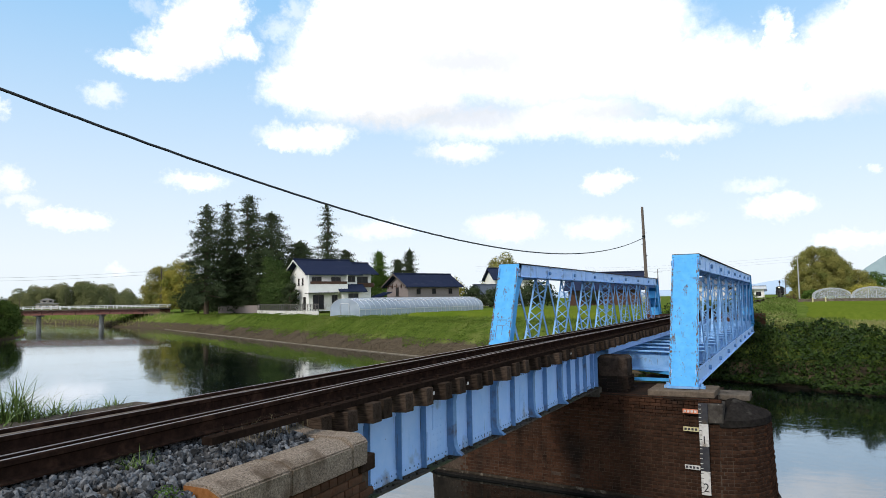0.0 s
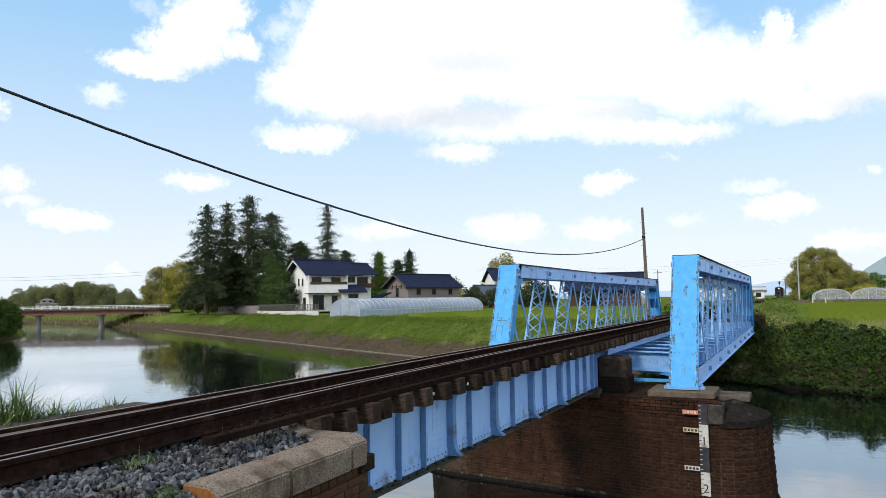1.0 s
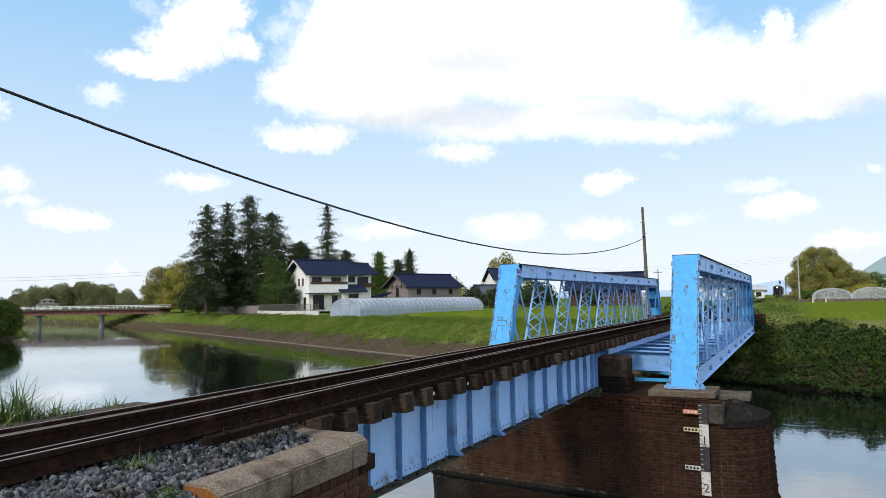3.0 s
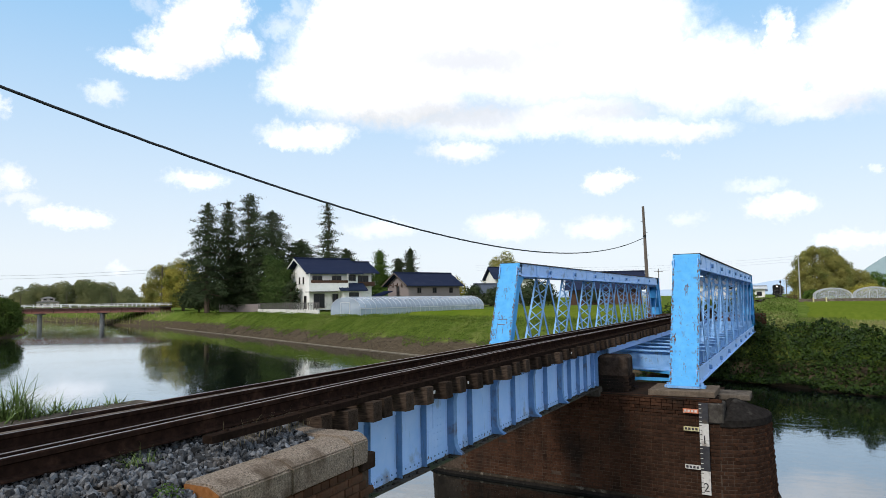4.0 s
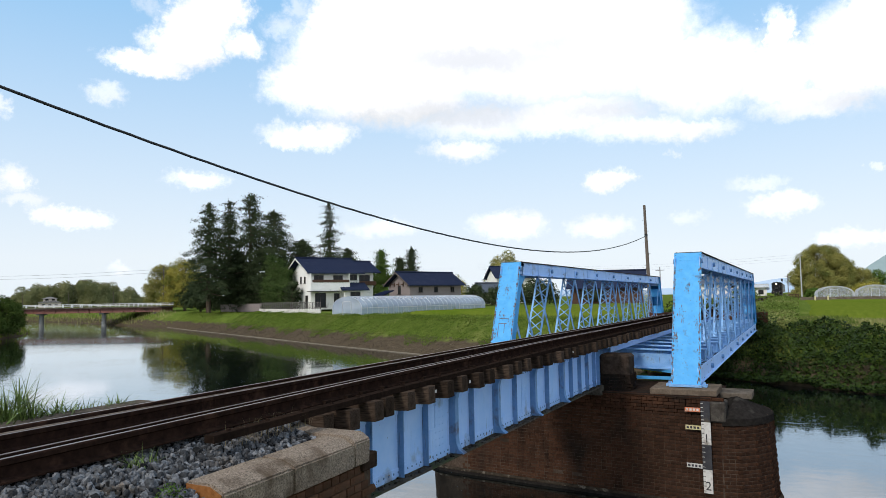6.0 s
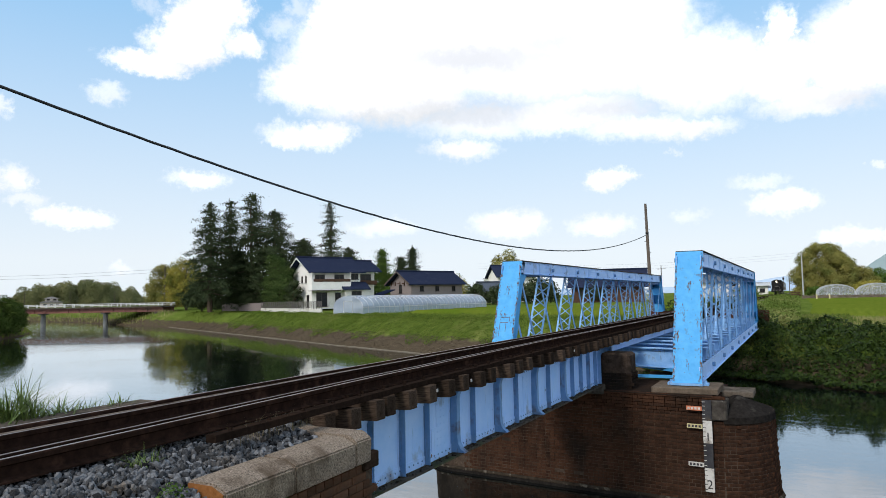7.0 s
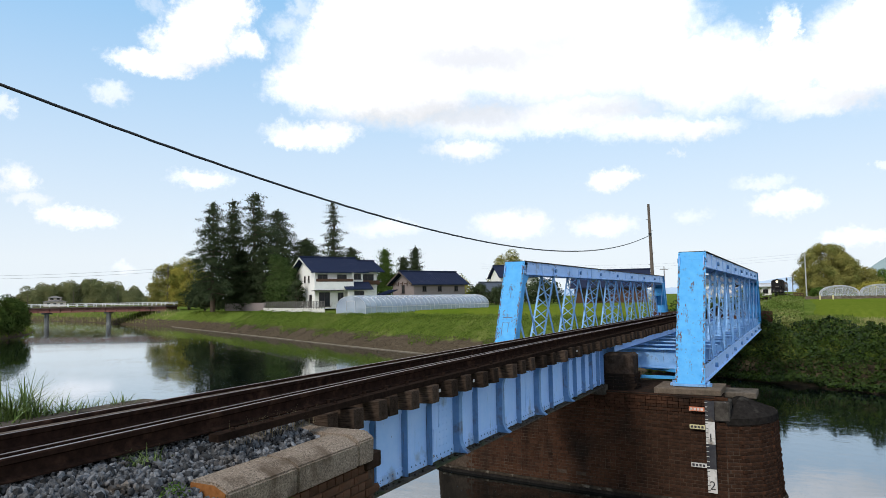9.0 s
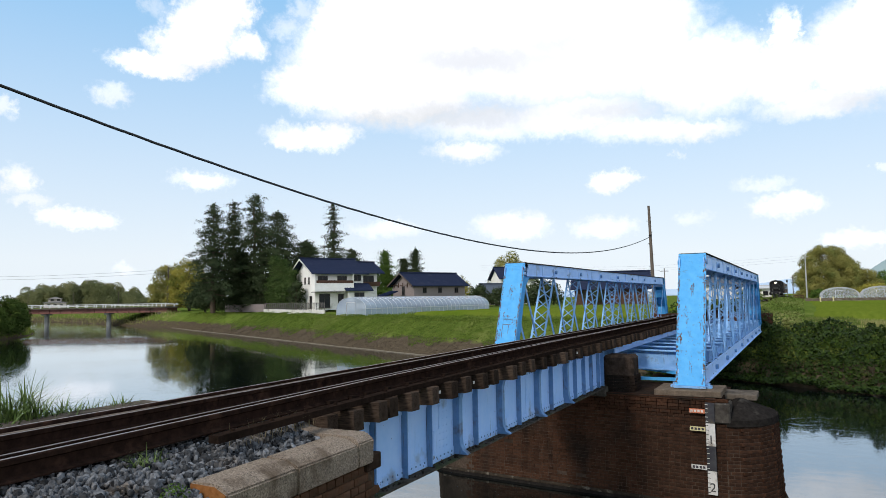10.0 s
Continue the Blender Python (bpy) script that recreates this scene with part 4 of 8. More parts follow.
def make_girders():
    for x, out, label in ((-4.20, 1, "pale blue riveted plate girder with bent stiffeners"), (-5.54, -1, "pale blue riveted plate girder")):
        g = thing("plate_girder", pose(0, 0, 0), label, "girder", "plate girders under the track")
        y0, y1 = 5.9, 16.62
        z0, z1 = 2.82, 3.69
        xw = x - out * 0.15
        bm = bmesh.new()
        box(bm, xw - 0.006, xw + 0.006, y0, y1, z0, z1)
        for za in (z0 + 0.02, z1 - 0.12):
            strip = bmesh.new()
            box(strip, xw + out * 0.011 - 0.005, xw + out * 0.011 + 0.005, y0, y1, za, za + 0.10)
            part("flange_angle", strip, BLUE_PALE, g)
        xs = xw + out * 0.017
        web = part("web", bm, BLUE_PALE, g)
        heads = bmesh.new()
        rivets(heads, [(xs, y0 + 0.05 + 0.11 * j, z0 + 0.07) for j in range(93)], (out, 0, 0), 0.017)
        rivets(heads, [(xs, y0 + 0.05 + 0.11 * j, z1 - 0.07) for j in range(93)], (out, 0, 0), 0.017)
        bm = bmesh.new()
        box(bm, xw - 0.15, xw + 0.15, y0, y1, z0 - 0.025, z0)
        flange = part("bottom_flange", bm, GRIME, g, "flange covered with grey grime")
        dv, df = [], []
        rnd = random.Random(31)
        for k in range(420):
            stones(dv, df, (xw + out * rnd.uniform(0.02, 0.14), rnd.uniform(y0, y1), z0 + 0.004), rnd.uniform(0.006, 0.022), rnd)
        part_arrays("debris", dv, df, DEBRIS, flange)["kind"] = "stuff"
        bm = bmesh.new()
        box(bm, xw - 0.15, xw + 0.15, y0, y1, z1, z1 + 0.02)
        part("top_flange", bm, BLUE_PALE, g)
        for y, curved in ((6.60, 0), (7.29, 0), (7.91, 0), (8.67, 1), (9.32, 0), (10.20, 1), (11.06, 0), (11.93, 1), (12.75, 0), (13.62, 1), (14.31, 0), (14.95, 0), (15.55, 0), (16.16, 0), (16.54, 0)):
            # an angle: one leg riveted to the web, the other standing out
            bm = bmesh.new()
            box(bm, min(xw, xw + out * 0.02), max(xw, xw + out * 0.02), y - 0.01, y + 0.10, z0 + 0.01, z1 - 0.01)
            if curved:
                # bent stiffener: leaves the web at the foot and curves out to the flange edge
                pts = [(0.16, z1 - 0.01), (0.12, z1 - 0.05), (0.10, z1 - 0.14), (0.10, z0 + 0.24), (0.11, z0 + 0.14), (0.15, z0 + 0.06), (0.22, z0 + 0.015)]
            else:
                pts = [(0.09, z1 - 0.01), (0.09, z0 + 0.01)]
            for (a, za), (b, zb) in zip(pts[:-1], pts[1:]):
                if curved:
                    beam(bm, (xw + out * a, y + 0.04, za), (xw + out * b, y + 0.04, zb), 0.10, 0.012, up=(1, 0, 0))
                vs = [bm.verts.new(p) for p in ((xw, y - 0.012, za), (xw + out * a, y - 0.012, za), (xw + out * b, y - 0.012, zb), (xw, y - 0.012, zb),
                                                (xw, y, za), (xw + out * a, y, za), (xw + out * b, y, zb), (xw, y, zb))]
                for q in ((0, 1, 2, 3), (7, 6, 5, 4), (0, 4, 5, 1), (1, 5, 6, 2), (2, 6, 7, 3), (3, 7, 4, 0)):
                    bm.faces.new([vs[i] for i in q])
            bmesh.ops.recalc_face_normals(bm, faces=bm.faces)
            rivets(heads, [(xw + out * 0.022, y + 0.06, z0 + 0.12 + 0.10 * j) for j in range(7)], (out, 0, 0), 0.015)
            part("stiffener", bm, BLUE_STIFF, g, "blue angle darkened for dirt and shade")
        # cover strip with two rows of rivets
        bm = bmesh.new()
        box(bm, min(xw, xw + out * 0.012), max(xw, xw + out * 0.012), 11.48, 11.70, z0 + 0.12, z1 - 0.12)
        rivets(bm, [(xw + out * 0.014, 11.59 + a, z0 + 0.17 + 0.09 * j) for a in (-0.07, 0.07) for j in range(7)], (out, 0, 0), 0.014)
        part("cover_strip", bm, BLUE_PALE, g)
        bm = bmesh.new()
        y = 8.35
        box(bm, min(xw, xw + out * 0.014), max(xw, xw + out * 0.014), y - 0.26, y + 0.26, z0 + 0.12, z0 + 0.42)
        box(bm, min(xw, xw + out * 0.014), max(xw, xw + out * 0.014), y - 0.12, y + 0.26, z0 + 0.42, z1 - 0.12)
        rivets(bm, [(xw + out * 0.016, y + a, z0 + 0.18 + 0.09 * j) for a in (-0.1, 0.0, 0.1) for j in range(7)], (out, 0, 0), 0.014)
        part("splice_plate", bm, BLUE_PALE, g)
        part("rivet", heads, BLUE_RIVET, web)["kind"] = "stuff"
        marks = bmesh.new()
        rnd = random.Random(57)
        for k in range(95):
            low = rnd.random() < 0.8
            z = z0 + abs(rnd.gauss(0.02, 0.05)) if low else rnd.uniform(z0 + 0.1, z1 - 0.05)
            size = rnd.uniform(0.005, 0.020) if low else rnd.uniform(0.003, 0.009)
            flake(marks, (xw + out * (0.0175 if z < z0 + 0.12 or z > z1 - 0.12 else 0.0075), rnd.uniform(y0, y1), z), (0, 1, 0), (0, 0, 1), size * rnd.uniform(0.5, 1.6), size * rnd.uniform(0.6, 2.2), rnd)
        part("rust_spot", marks, RUST_SPOT, web)["kind"] = "stuff"
        bm = bmesh.new()
        box(bm, xw - 0.16, xw + 0.16, y1 - 0.35, y1 - 0.02, z0 - 0.20, z0 - 0.026)
        part("bearing", bm, GRIME, g)


DEBRIS = mat("flange_debris", (0.02, 0.017, 0.014), (0.06, 0.05, 0.04), 25, 0.95, bump=0.3, island=0.5, spec=0.1)
RUST_SPOT = mat("rust_spots", (0.07, 0.042, 0.028), (0.22, 0.12, 0.055), 22, 0.9, bump=0.2, stain=(0.04, 0.04, 0.045), stain_scale=9, stain_amount=0.3)
GRIME = mat("grime", (0.035, 0.031, 0.026), (0.10, 0.088, 0.075), 9, 0.95, bump=0.5, stain=(0.05, 0.07, 0.03), stain_scale=2, stain_amount=0.4)
make_track()
_, right_nodes = make_truss("bridge_truss", -2.62, -2.07, 17.92, 40.7, "sky-blue riveted steel pony truss with rust streaks")
_, left_nodes = make_truss("bridge_truss", -7.14, -7.66, 19.0, 42.0, "sky-blue riveted steel pony truss behind the track")
make_floor(right_nodes, left_nodes)
make_girders()

# ---------------------------------------------------------------- pier and abutments
BL, BH, BT = 0.245, 0.075, 0.08       # brick pitch along, pitch up, depth


def brick_mesh(l, h, d, material=None):
    bm = bmesh.new()
    box(bm, -l / 2, l / 2, -d / 2, d / 2, -h / 2, h / 2, 0.004)
    me = bpy.data.meshes.new("brick")
    bm.to_mesh(me)
    bm.free()
    me.materials.append(material or BRICK)
    return me


BRICK_WING = mat("brown_brick", (0.070, 0.036, 0.022), (0.122, 0.064, 0.039), 16, 0.85, bump=0.6, stain=(0.05, 0.036, 0.028), stain_scale=1.5, stain_amount=0.5, vary=0.25)
WING_STRETCHER, WING_HEADER = brick_mesh(BL - 0.012, BH - 0.011, BT, BRICK_WING), brick_mesh(BL / 2 - 0.011, BH - 0.011, BT, BRICK_WING)
STRETCHER, HEADER = brick_mesh(BL - 0.012, BH - 0.011, BT), brick_mesh(BL / 2 - 0.011, BH - 0.011, BT)


def brick_face(owner, path, z0, z1, limit, keep, batter=0.0, push=0.004, seed=7, material=None, meshes=None):
    """Lays English-bond courses along a path of (x, y), proud of the core. Those that keep() picks are objects, the rest is joined."""
    pts = [Vector((*p, 0)) for p in path]
    lens = [(b - a).length for a, b in zip(pts[:-1], pts[1:])]
    total = sum(lens)
    verts, faces, made, row = [], [], 0, 0
    rnd = random.Random(seed)
    z = z0 + BH / 2
    while z < z1:
        long, short = meshes or (STRETCHER, HEADER)
        me, pitch = (long, BL) if row % 2 else (short, BL / 2)
        s = pitch / 2 + (BL / 4 if row % 4 == 1 else 0)
        while s < total - pitch * 0.3:
            k, r = 0, s
            while k < len(lens) - 1 and r > lens[k]:
                r -= lens[k]
                k += 1
            d = (pts[k + 1] - pts[k]).normalized()
            nrm = Vector((d.y, -d.x, 0))
            c = pts[k] + d * r + nrm * (push - batter * (z - z0) + rnd.uniform(-0.005, 0.005) - BT / 2)
            m = Matrix.Translation((c.x, c.y, z + rnd.uniform(-0.002, 0.002))) @ Matrix.Rotation(math.atan2(d.y, d.x) + rnd.uniform(-0.012, 0.012), 4, "Z")
            if made < limit and keep(c.x, c.y, z):
                ob = new("brick", me)
                ob.parent = owner
                ob.matrix_basis = m
                made += 1
            elif rnd.random() > 0.004:
                n = len(verts)
                verts += [m @ v.co for v in me.vertices]
                faces += [[i + n for i in p.vertices] for p in me.polygons]
            s += pitch
        z += BH
        row += 1
    if verts:
        part_arrays("brickwork", verts, faces, material or BRICK_JOINED, owner)["kind"] = "stuff"


BRICK_JOINED = mat("old_brick_joined", (0.036, 0.0185, 0.0120), (0.068, 0.0335, 0.0205), 18, 0.85, bump=0.5, stain=(0.022, 0.017, 0.014), stain_scale=0.9, stain_amount=0.5, island=0.22, spec=0.2, streak=((0.014, 0.0105, 0.0085), 1.3, 0.25, 0.52))


def make_pier():
    p = thing("bridge_pier", pose(0, 0, 0), "old dark red brick bridge pier with pointed granite-capped nose", "bridge pier", kind="structure")
    # plan outline, slightly askew, rounded noses
    f0, f1 = (-8.4, 16.91), (-1.55, 16.06)
    b0, b1 = (-8.4, 19.51), (-1.55, 18.66)
    def outline(grow, z):
        pts = []
        cx, cy, r = f1[0], (f1[1] + b1[1]) / 2, (b1[1] - f1[1]) / 2
        pts.append((f0[0], f0[1] - grow))
        for k in range(9):
            a = -math.pi / 2 + math.pi * k / 8
            pts.append((cx + (r * 0.75 + grow) * math.cos(a), cy + (r + grow) * math.sin(a)))
        pts.append((b0[0], b0[1] + grow))
        cx, cy = f0[0], (f0[1] + b0[1]) / 2
        for k in range(1, 8):
            a = math.pi / 2 + math.pi * k / 8
            pts.append((cx + (r * 0.75 + grow) * math.cos(a), cy + (r + grow) * math.sin(a)))
        return [(x, y, z) for x, y in pts]
    def loft(levels, name, material, label=""):
        bm = bmesh.new()
        rings = [[bm.verts.new(v) for v in outline(g, z)] for g, z in levels]
        for a, b in zip(rings[:-1], rings[1:]):
            for i in range(len(a)):
                bm.faces.new((a[i], a[(i + 1) % len(a)], b[(i + 1) % len(a)], b[i]))
        bm.faces.new(rings[-1])
        bm.faces.new(rings[0][::-1])
        bmesh.ops.recalc_face_normals(bm, faces=bm.faces)
        return part(name, bm, material, p, label)
    loft([(0.05, -2.0), (0.042, 0.5), (-0.042, 2.30)], "core", MORTAR)
    loft([(0.10, -2.0), (0.10, 0.40), (0.07, 0.47)], "footing", SOOT_STONE, "stained stone footing at the waterline")
    loft([(0.112, 0.425), (0.112, 0.455), (0.08, 0.485)], "waterline_course", CRUST, "pale crusted course at the waterline")
    # cap slab between the noses
    bm = bmesh.new()
    prism(bm, [(-8.0, 16.97), (-1.66, 16.18), (-1.66, 18.63), (-8.0, 19.42)], "z", 2.28, 2.675)
    part("cap_course", bm, BRICK_DARK, p)
    bm = bmesh.new()
    prism(bm, [(-8.0, 16.90), (-1.78, 16.11), (-1.78, 18.63), (-8.0, 19.42)], "z", 2.676, 2.70)
    part("top_bed", bm, BRICK_DARK, p, "brown dirt and mortar on the pier top")
    # granite half-cone on each nose
    for s in (0, 1):
        bm = bmesh.new()
        cx = f1[0] if s == 0 else f0[0]
        cy = (f1[1] + b1[1]) / 2 if s == 0 else (f0[1] + b0[1]) / 2
        sg = 1 if s == 0 else -1
        base = [bm.verts.new((cx + sg * 0.97 * math.cos(a), cy + 1.31 * math.sin(a), 2.14)) for a in [-math.pi / 2 + math.pi * k / 14 for k in range(15)]]
        rim = [bm.verts.new((v.co.x * 0.99 + cx * 0.01, v.co.y, 2.28)) for v in base]
        apex = bm.verts.new((cx + sg * 0.25, cy - 0.46, 2.66))
        back = bm.verts.new((cx - sg * 0.1, cy, 2.14))
        heel = bm.verts.new((cx - sg * 0.1, cy, 2.54))
        for i in range(14):
            bm.faces.new((base[i], base[i + 1], rim[i + 1], rim[i]))
            bm.faces.new((rim[i], rim[i + 1], apex))
            bm.faces.new((base[i + 1], base[i], back))
        bm.faces.new((rim[0], apex, heel))
        bm.faces.new((rim[14], heel, apex))
        bm.faces.new((base[0], rim[0], heel, back))
        bm.faces.new((rim[14], base[14], back, heel))
        bmesh.ops.recalc_face_normals(bm, faces=bm.faces)
        part("nose_cap", bm, SOOT_STONE, p, "dark weathered stone cap on the nose")
    # pedestals under the truss posts
    for x, y in ((-2.36, 16.80), (-7.4, 17.85)):
        bm = bmesh.new()
        box(bm, x - 0.72, x + 0.70, y - 0.48, y + 0.75, 2.70, 2.838, 0.014)
        part("pedestal", bm, PAD, p, "worn concrete bearing pad")
    bm = bmesh.new()
    box(bm, -2.15, -1.00, 17.10, 17.95, 2.57, 2.70, 0.015)
    part("nose_slab", bm, CONCRETE, p)
    bm = bmesh.new()
    box(bm, -1.95, -1.12, 17.14, 17.9, 2.2, 2.552)
    part("slab_bed", bm, SOOT_STONE, p)
    bm = bmesh.new()
    box(bm, -1.80, -1.47, 16.02, 16.62, 2.20, 2.63, 0.03)
    part("nose_block", bm, BLOCK, p, "stained grey stone block")
    bm = bmesh.new()
    cyl(bm, (-1.88, 16.72, 2.69), (-1.88, 16.72, 2.745), 0.10, 0.07, n=10)
    part("anchor_stub", bm, CONCRETE, p)
    # raised brick block that carries the track between the two spans
    bm = bmesh.new()
    box(bm, -4.33, -3.62, 16.72, 17.4, 2.66, 3.54, 0.06)
    part("bearing_block", bm, BEARING, p, "blackened block with pale lime stains")
    bm = bmesh.new()
    box(bm, -6.1, -5.4, 16.85, 17.5, 2.66, 3.54, 0.06)
    part("bearing_block", bm, BEARING, p, "blackened block with pale lime stains")
    return p


CRUST = mat("crusted_edge", (0.016, 0.013, 0.010), (0.05, 0.04, 0.03), 9, 0.9, bump=0.6, stain=(0.17, 0.15, 0.12), stain_scale=5, stain_amount=0.25)
PAD = mat("pale_worn_concrete", (0.085, 0.066, 0.05), (0.17, 0.132, 0.10), 14, 0.9, bump=0.5, stain=(0.08, 0.065, 0.05), stain_scale=2.5, stain_amount=0.4)
BLOCK = mat("stained_block", (0.028, 0.025, 0.022), (0.085, 0.075, 0.065), 9, 0.9, bump=0.5, stain=(0.02, 0.018, 0.016), stain_scale=2.5, stain_amount=0.4, streak=((0.42, 0.40, 0.37), 9, 1.6, 0.64))
BEARING = mat("blackened_block", (0.024, 0.018, 0.014), (0.075, 0.055, 0.044), 9, 0.9, bump=0.5, stain=(0.02, 0.016, 0.014), stain_scale=2, stain_amount=0.4, streak=((0.30, 0.28, 0.25), 9, 1.8, 0.66))
SOOT_STONE = mat("sooty_stone", (0.011, 0.010, 0.009), (0.026, 0.023, 0.021), 10, 0.9, bump=0.5, stain=(0.06, 0.055, 0.048), stain_scale=2.0, stain_amount=0.12)
BRICK_RED = mat("red_brick", (0.05915, 0.0273, 0.01729), (0.09555, 0.04777, 0.03185), 7, 0.85, bump=0.5, stain=(0.07, 0.05, 0.04), stain_scale=1.0, stain_amount=0.4)
BRICK_DARK = mat("sooty_brick", (0.016, 0.0112, 0.0088), (0.044, 0.0288, 0.0216), 12, 0.9, bump=0.5, stain=(0.02, 0.017, 0.015), stain_amount=0.5)
pier = make_pier()


def make_abutment():
    turn = Matrix.Translation((-3.38, 3.36, 0)) @ Matrix.Rotation(radians(3), 4, "Z") @ Matrix.Translation((3.38, -3.36, 0))
    a = thing("bridge_abutment", turn, "red brick wing wall of the abutment under a granite coping", "abutment", kind="structure")
    bm = bmesh.new()
    box(bm, -3.77, -3.46, 3.58, 5.50, -0.5, 3.50)
    box(bm, -8.0, -3.47, 5.42, 5.75, -0.5, 2.6)
    part("core", bm, MORTAR, a)
    # coping stones: the top slopes to a chamfer on the outer edge
    def stone(x0, x1, y0, y1, cham=0.11):
        bm = bmesh.new()
        prism(bm, [(x0, 3.50), (x1, 3.50), (x1, 3.695), (x1 - cham, 3.75), (x0, 3.76)], "y", y0, y1)
        bmesh.ops.bevel(bm, geom=list(bm.edges), offset=0.012, segments=2, affect="EDGES")
        for v in bm.verts:
            v.co += Vector((noise.noise(v.co * 9), noise.noise(v.co * 9 + Vector((5, 0, 0))), noise.noise(v.co * 9 + Vector((0, 5, 0))))) * 0.008
        return part("coping_stone", bm, GRANITE, a, "rough granite coping stone")
    first = stone(-3.70, -3.38, 3.46, 4.22)
    stone(-3.70, -3.38, 4.233, 5.095)
    bm = bmesh.new()
    prism(bm, [(-3.69, 3.515), (-3.395, 3.515), (-3.395, 3.69), (-3.49, 3.738), (-3.69, 3.745)], "y", 3.452, 3.462)
    part("broken_end", bm, ORANGE_STONE, first, "orange-stained broken end")
    bm = bmesh.new()
    prism(bm, [(-4.14, 3.50), (-3.38, 3.50), (-3.38, 3.71), (-3.46, 3.765), (-4.14, 3.775)], "y", 5.108, 5.36)
    bmesh.ops.bevel(bm, geom=list(bm.edges), offset=0.012, segments=2, affect="EDGES")
    for v in bm.verts:
        v.co += Vector((noise.noise(v.co * 9), noise.noise(v.co * 9 + Vector((5, 0, 0))), noise.noise(v.co * 9 + Vector((0, 5, 0))))) * 0.008
    part("coping_stone", bm, GRANITE, a, "rough granite coping stone")
    bm = bmesh.new()
    box(bm, -3.70, -3.40, 5.29, 5.53, 3.42, 3.56, 0.01)
    part("corner_brick", bm, BRICK_DARK, a)
    # bearing shelf for the girders
    bm = bmesh.new()
    box(bm, -6.2, -3.95, 5.76, 6.5, 2.45, 2.78, 0.02)
    part("bearing_shelf", bm, CONCRETE, a)
    # far abutment
    b = thing("bridge_abutment", pose(0, 0, 0), "red brick abutment on the overgrown far bank", "abutment", kind="structure")
    bm = bmesh.new()
    box(bm, -7.9, -2.0, 41.7, 42.4, 0, 2.78)
    part("shelf", bm, BRICK_DARK, b)
    bm = bmesh.new()
    box(bm, -7.9, -1.5, 42.42, 43.2, 0, 3.88)
    part("wall", bm, BRICK_RED, b)
    return a, b


ORANGE_STONE = mat("orange_stone", (0.16, 0.065, 0.022), (0.27, 0.12, 0.045), 22, 0.9, bump=0.6, stain=(0.07, 0.045, 0.03), stain_scale=5, stain_amount=0.4)
near_abutment, far_abutment = make_abutment()


STONE = mat("ballast_stone", (0.032, 0.034, 0.038), (0.142, 0.146, 0.154), 30, 0.9, bump=0.5, island=0.8, stain=(0.10, 0.078, 0.058), stain_scale=3, stain_amount=0.25, spec=0.2)


def ballast_height(x, y):
    """The ballast shoulder falls from the sleepers; behind the coping it stays level with it."""
    open_side = float(np.interp(x, [-8.2, -5.6, -4.4, -3.8, -3.35, -2.7, -1.6], [3.45, 3.86, 3.87, 3.78, 3.52, 3.28, 3.1]))
    held = float(np.interp(x, [-8.2, -5.6, -4.4, -3.8, -3.4], [3.45, 3.86, 3.86, 3.735, 3.66]))
    return open_side + (held - open_side) * min(1, max(0, (y - 3.1) / 0.3))


def make_ballast():
    rnd = random.Random(11)
    # the bed under the loose stones
    xs, ys = np.arange(-7.9, -3.0, 0.12), np.concatenate([np.arange(-40, 0, 1.0), np.arange(0, 5.45, 0.12)])
    v = [(x, min(y, 5.4), ballast_height(x, y) - 0.045 + 0.02 * noise.noise((x * 6, y * 6, 0)) if not (x > -3.70 and y > 3.44) else 2.5) for y in ys for x in xs]
    n = len(xs)
    f = [(a * n + b, a * n + b + 1, (a + 1) * n + b + 1, (a + 1) * n + b) for a in range(len(ys) - 1) for b in range(n - 1)]
    tagged(part_arrays("ballast_bed", v, f, BED), "dusty grey ballast bed", "ballast", kind="structure")
    vs, fs = [], []
    for _ in range(13500):
        x, y = rnd.uniform(-4.62, -3.1), rnd.uniform(0.6, 5.3)
        if x > -3.735 - 0.05 * (y - 3.36) and y > 3.40:
            continue
        if x > -4.20 and y > 5.00:
            continue
        z = ballast_height(x, y)
        stones(vs, fs, (x, y, z + rnd.uniform(-0.035, 0.016)), rnd.choice((0.014, 0.02, 0.024, 0.028, 0.036)), rnd)
    for _ in range(900):
        x, y = rnd.uniform(-7.8, -5.6), rnd.uniform(2.0, 5.3)
        stones(vs, fs, (x, y, ballast_height(x, y) + rnd.uniform(-0.03, 0.01)), rnd.choice((0.03, 0.04, 0.05)), rnd)
    # bed of the line beyond the bridge
    bm = bmesh.new()
    prism(bm, [(XC - 2.2, 3.5), (XC + 2.2, 3.5), (XC + 1.35, track_z(XC) - RAIL_H - 0.03), (XC - 1.35, track_z(XC) - RAIL_H - 0.03)], "y", 43.2, 330)
    tagged(part("ballast_bed", bm, BED), "dusty grey ballast bed beyond the bridge", "ballast", kind="structure")
    b = part_arrays("ballast", vs, fs, STONE)
    return tagged(b, "grey crushed stone ballast beside the track", "ballast", kind="stuff")


BED = mat("ballast_dust", (0.065, 0.058, 0.050), (0.17, 0.152, 0.13), 14, 0.95, bump=0.6, stain=(0.20, 0.18, 0.15), stain_scale=1.2, stain_amount=0.3)
make_ballast()

# ---------------------------------------------------------------- plants


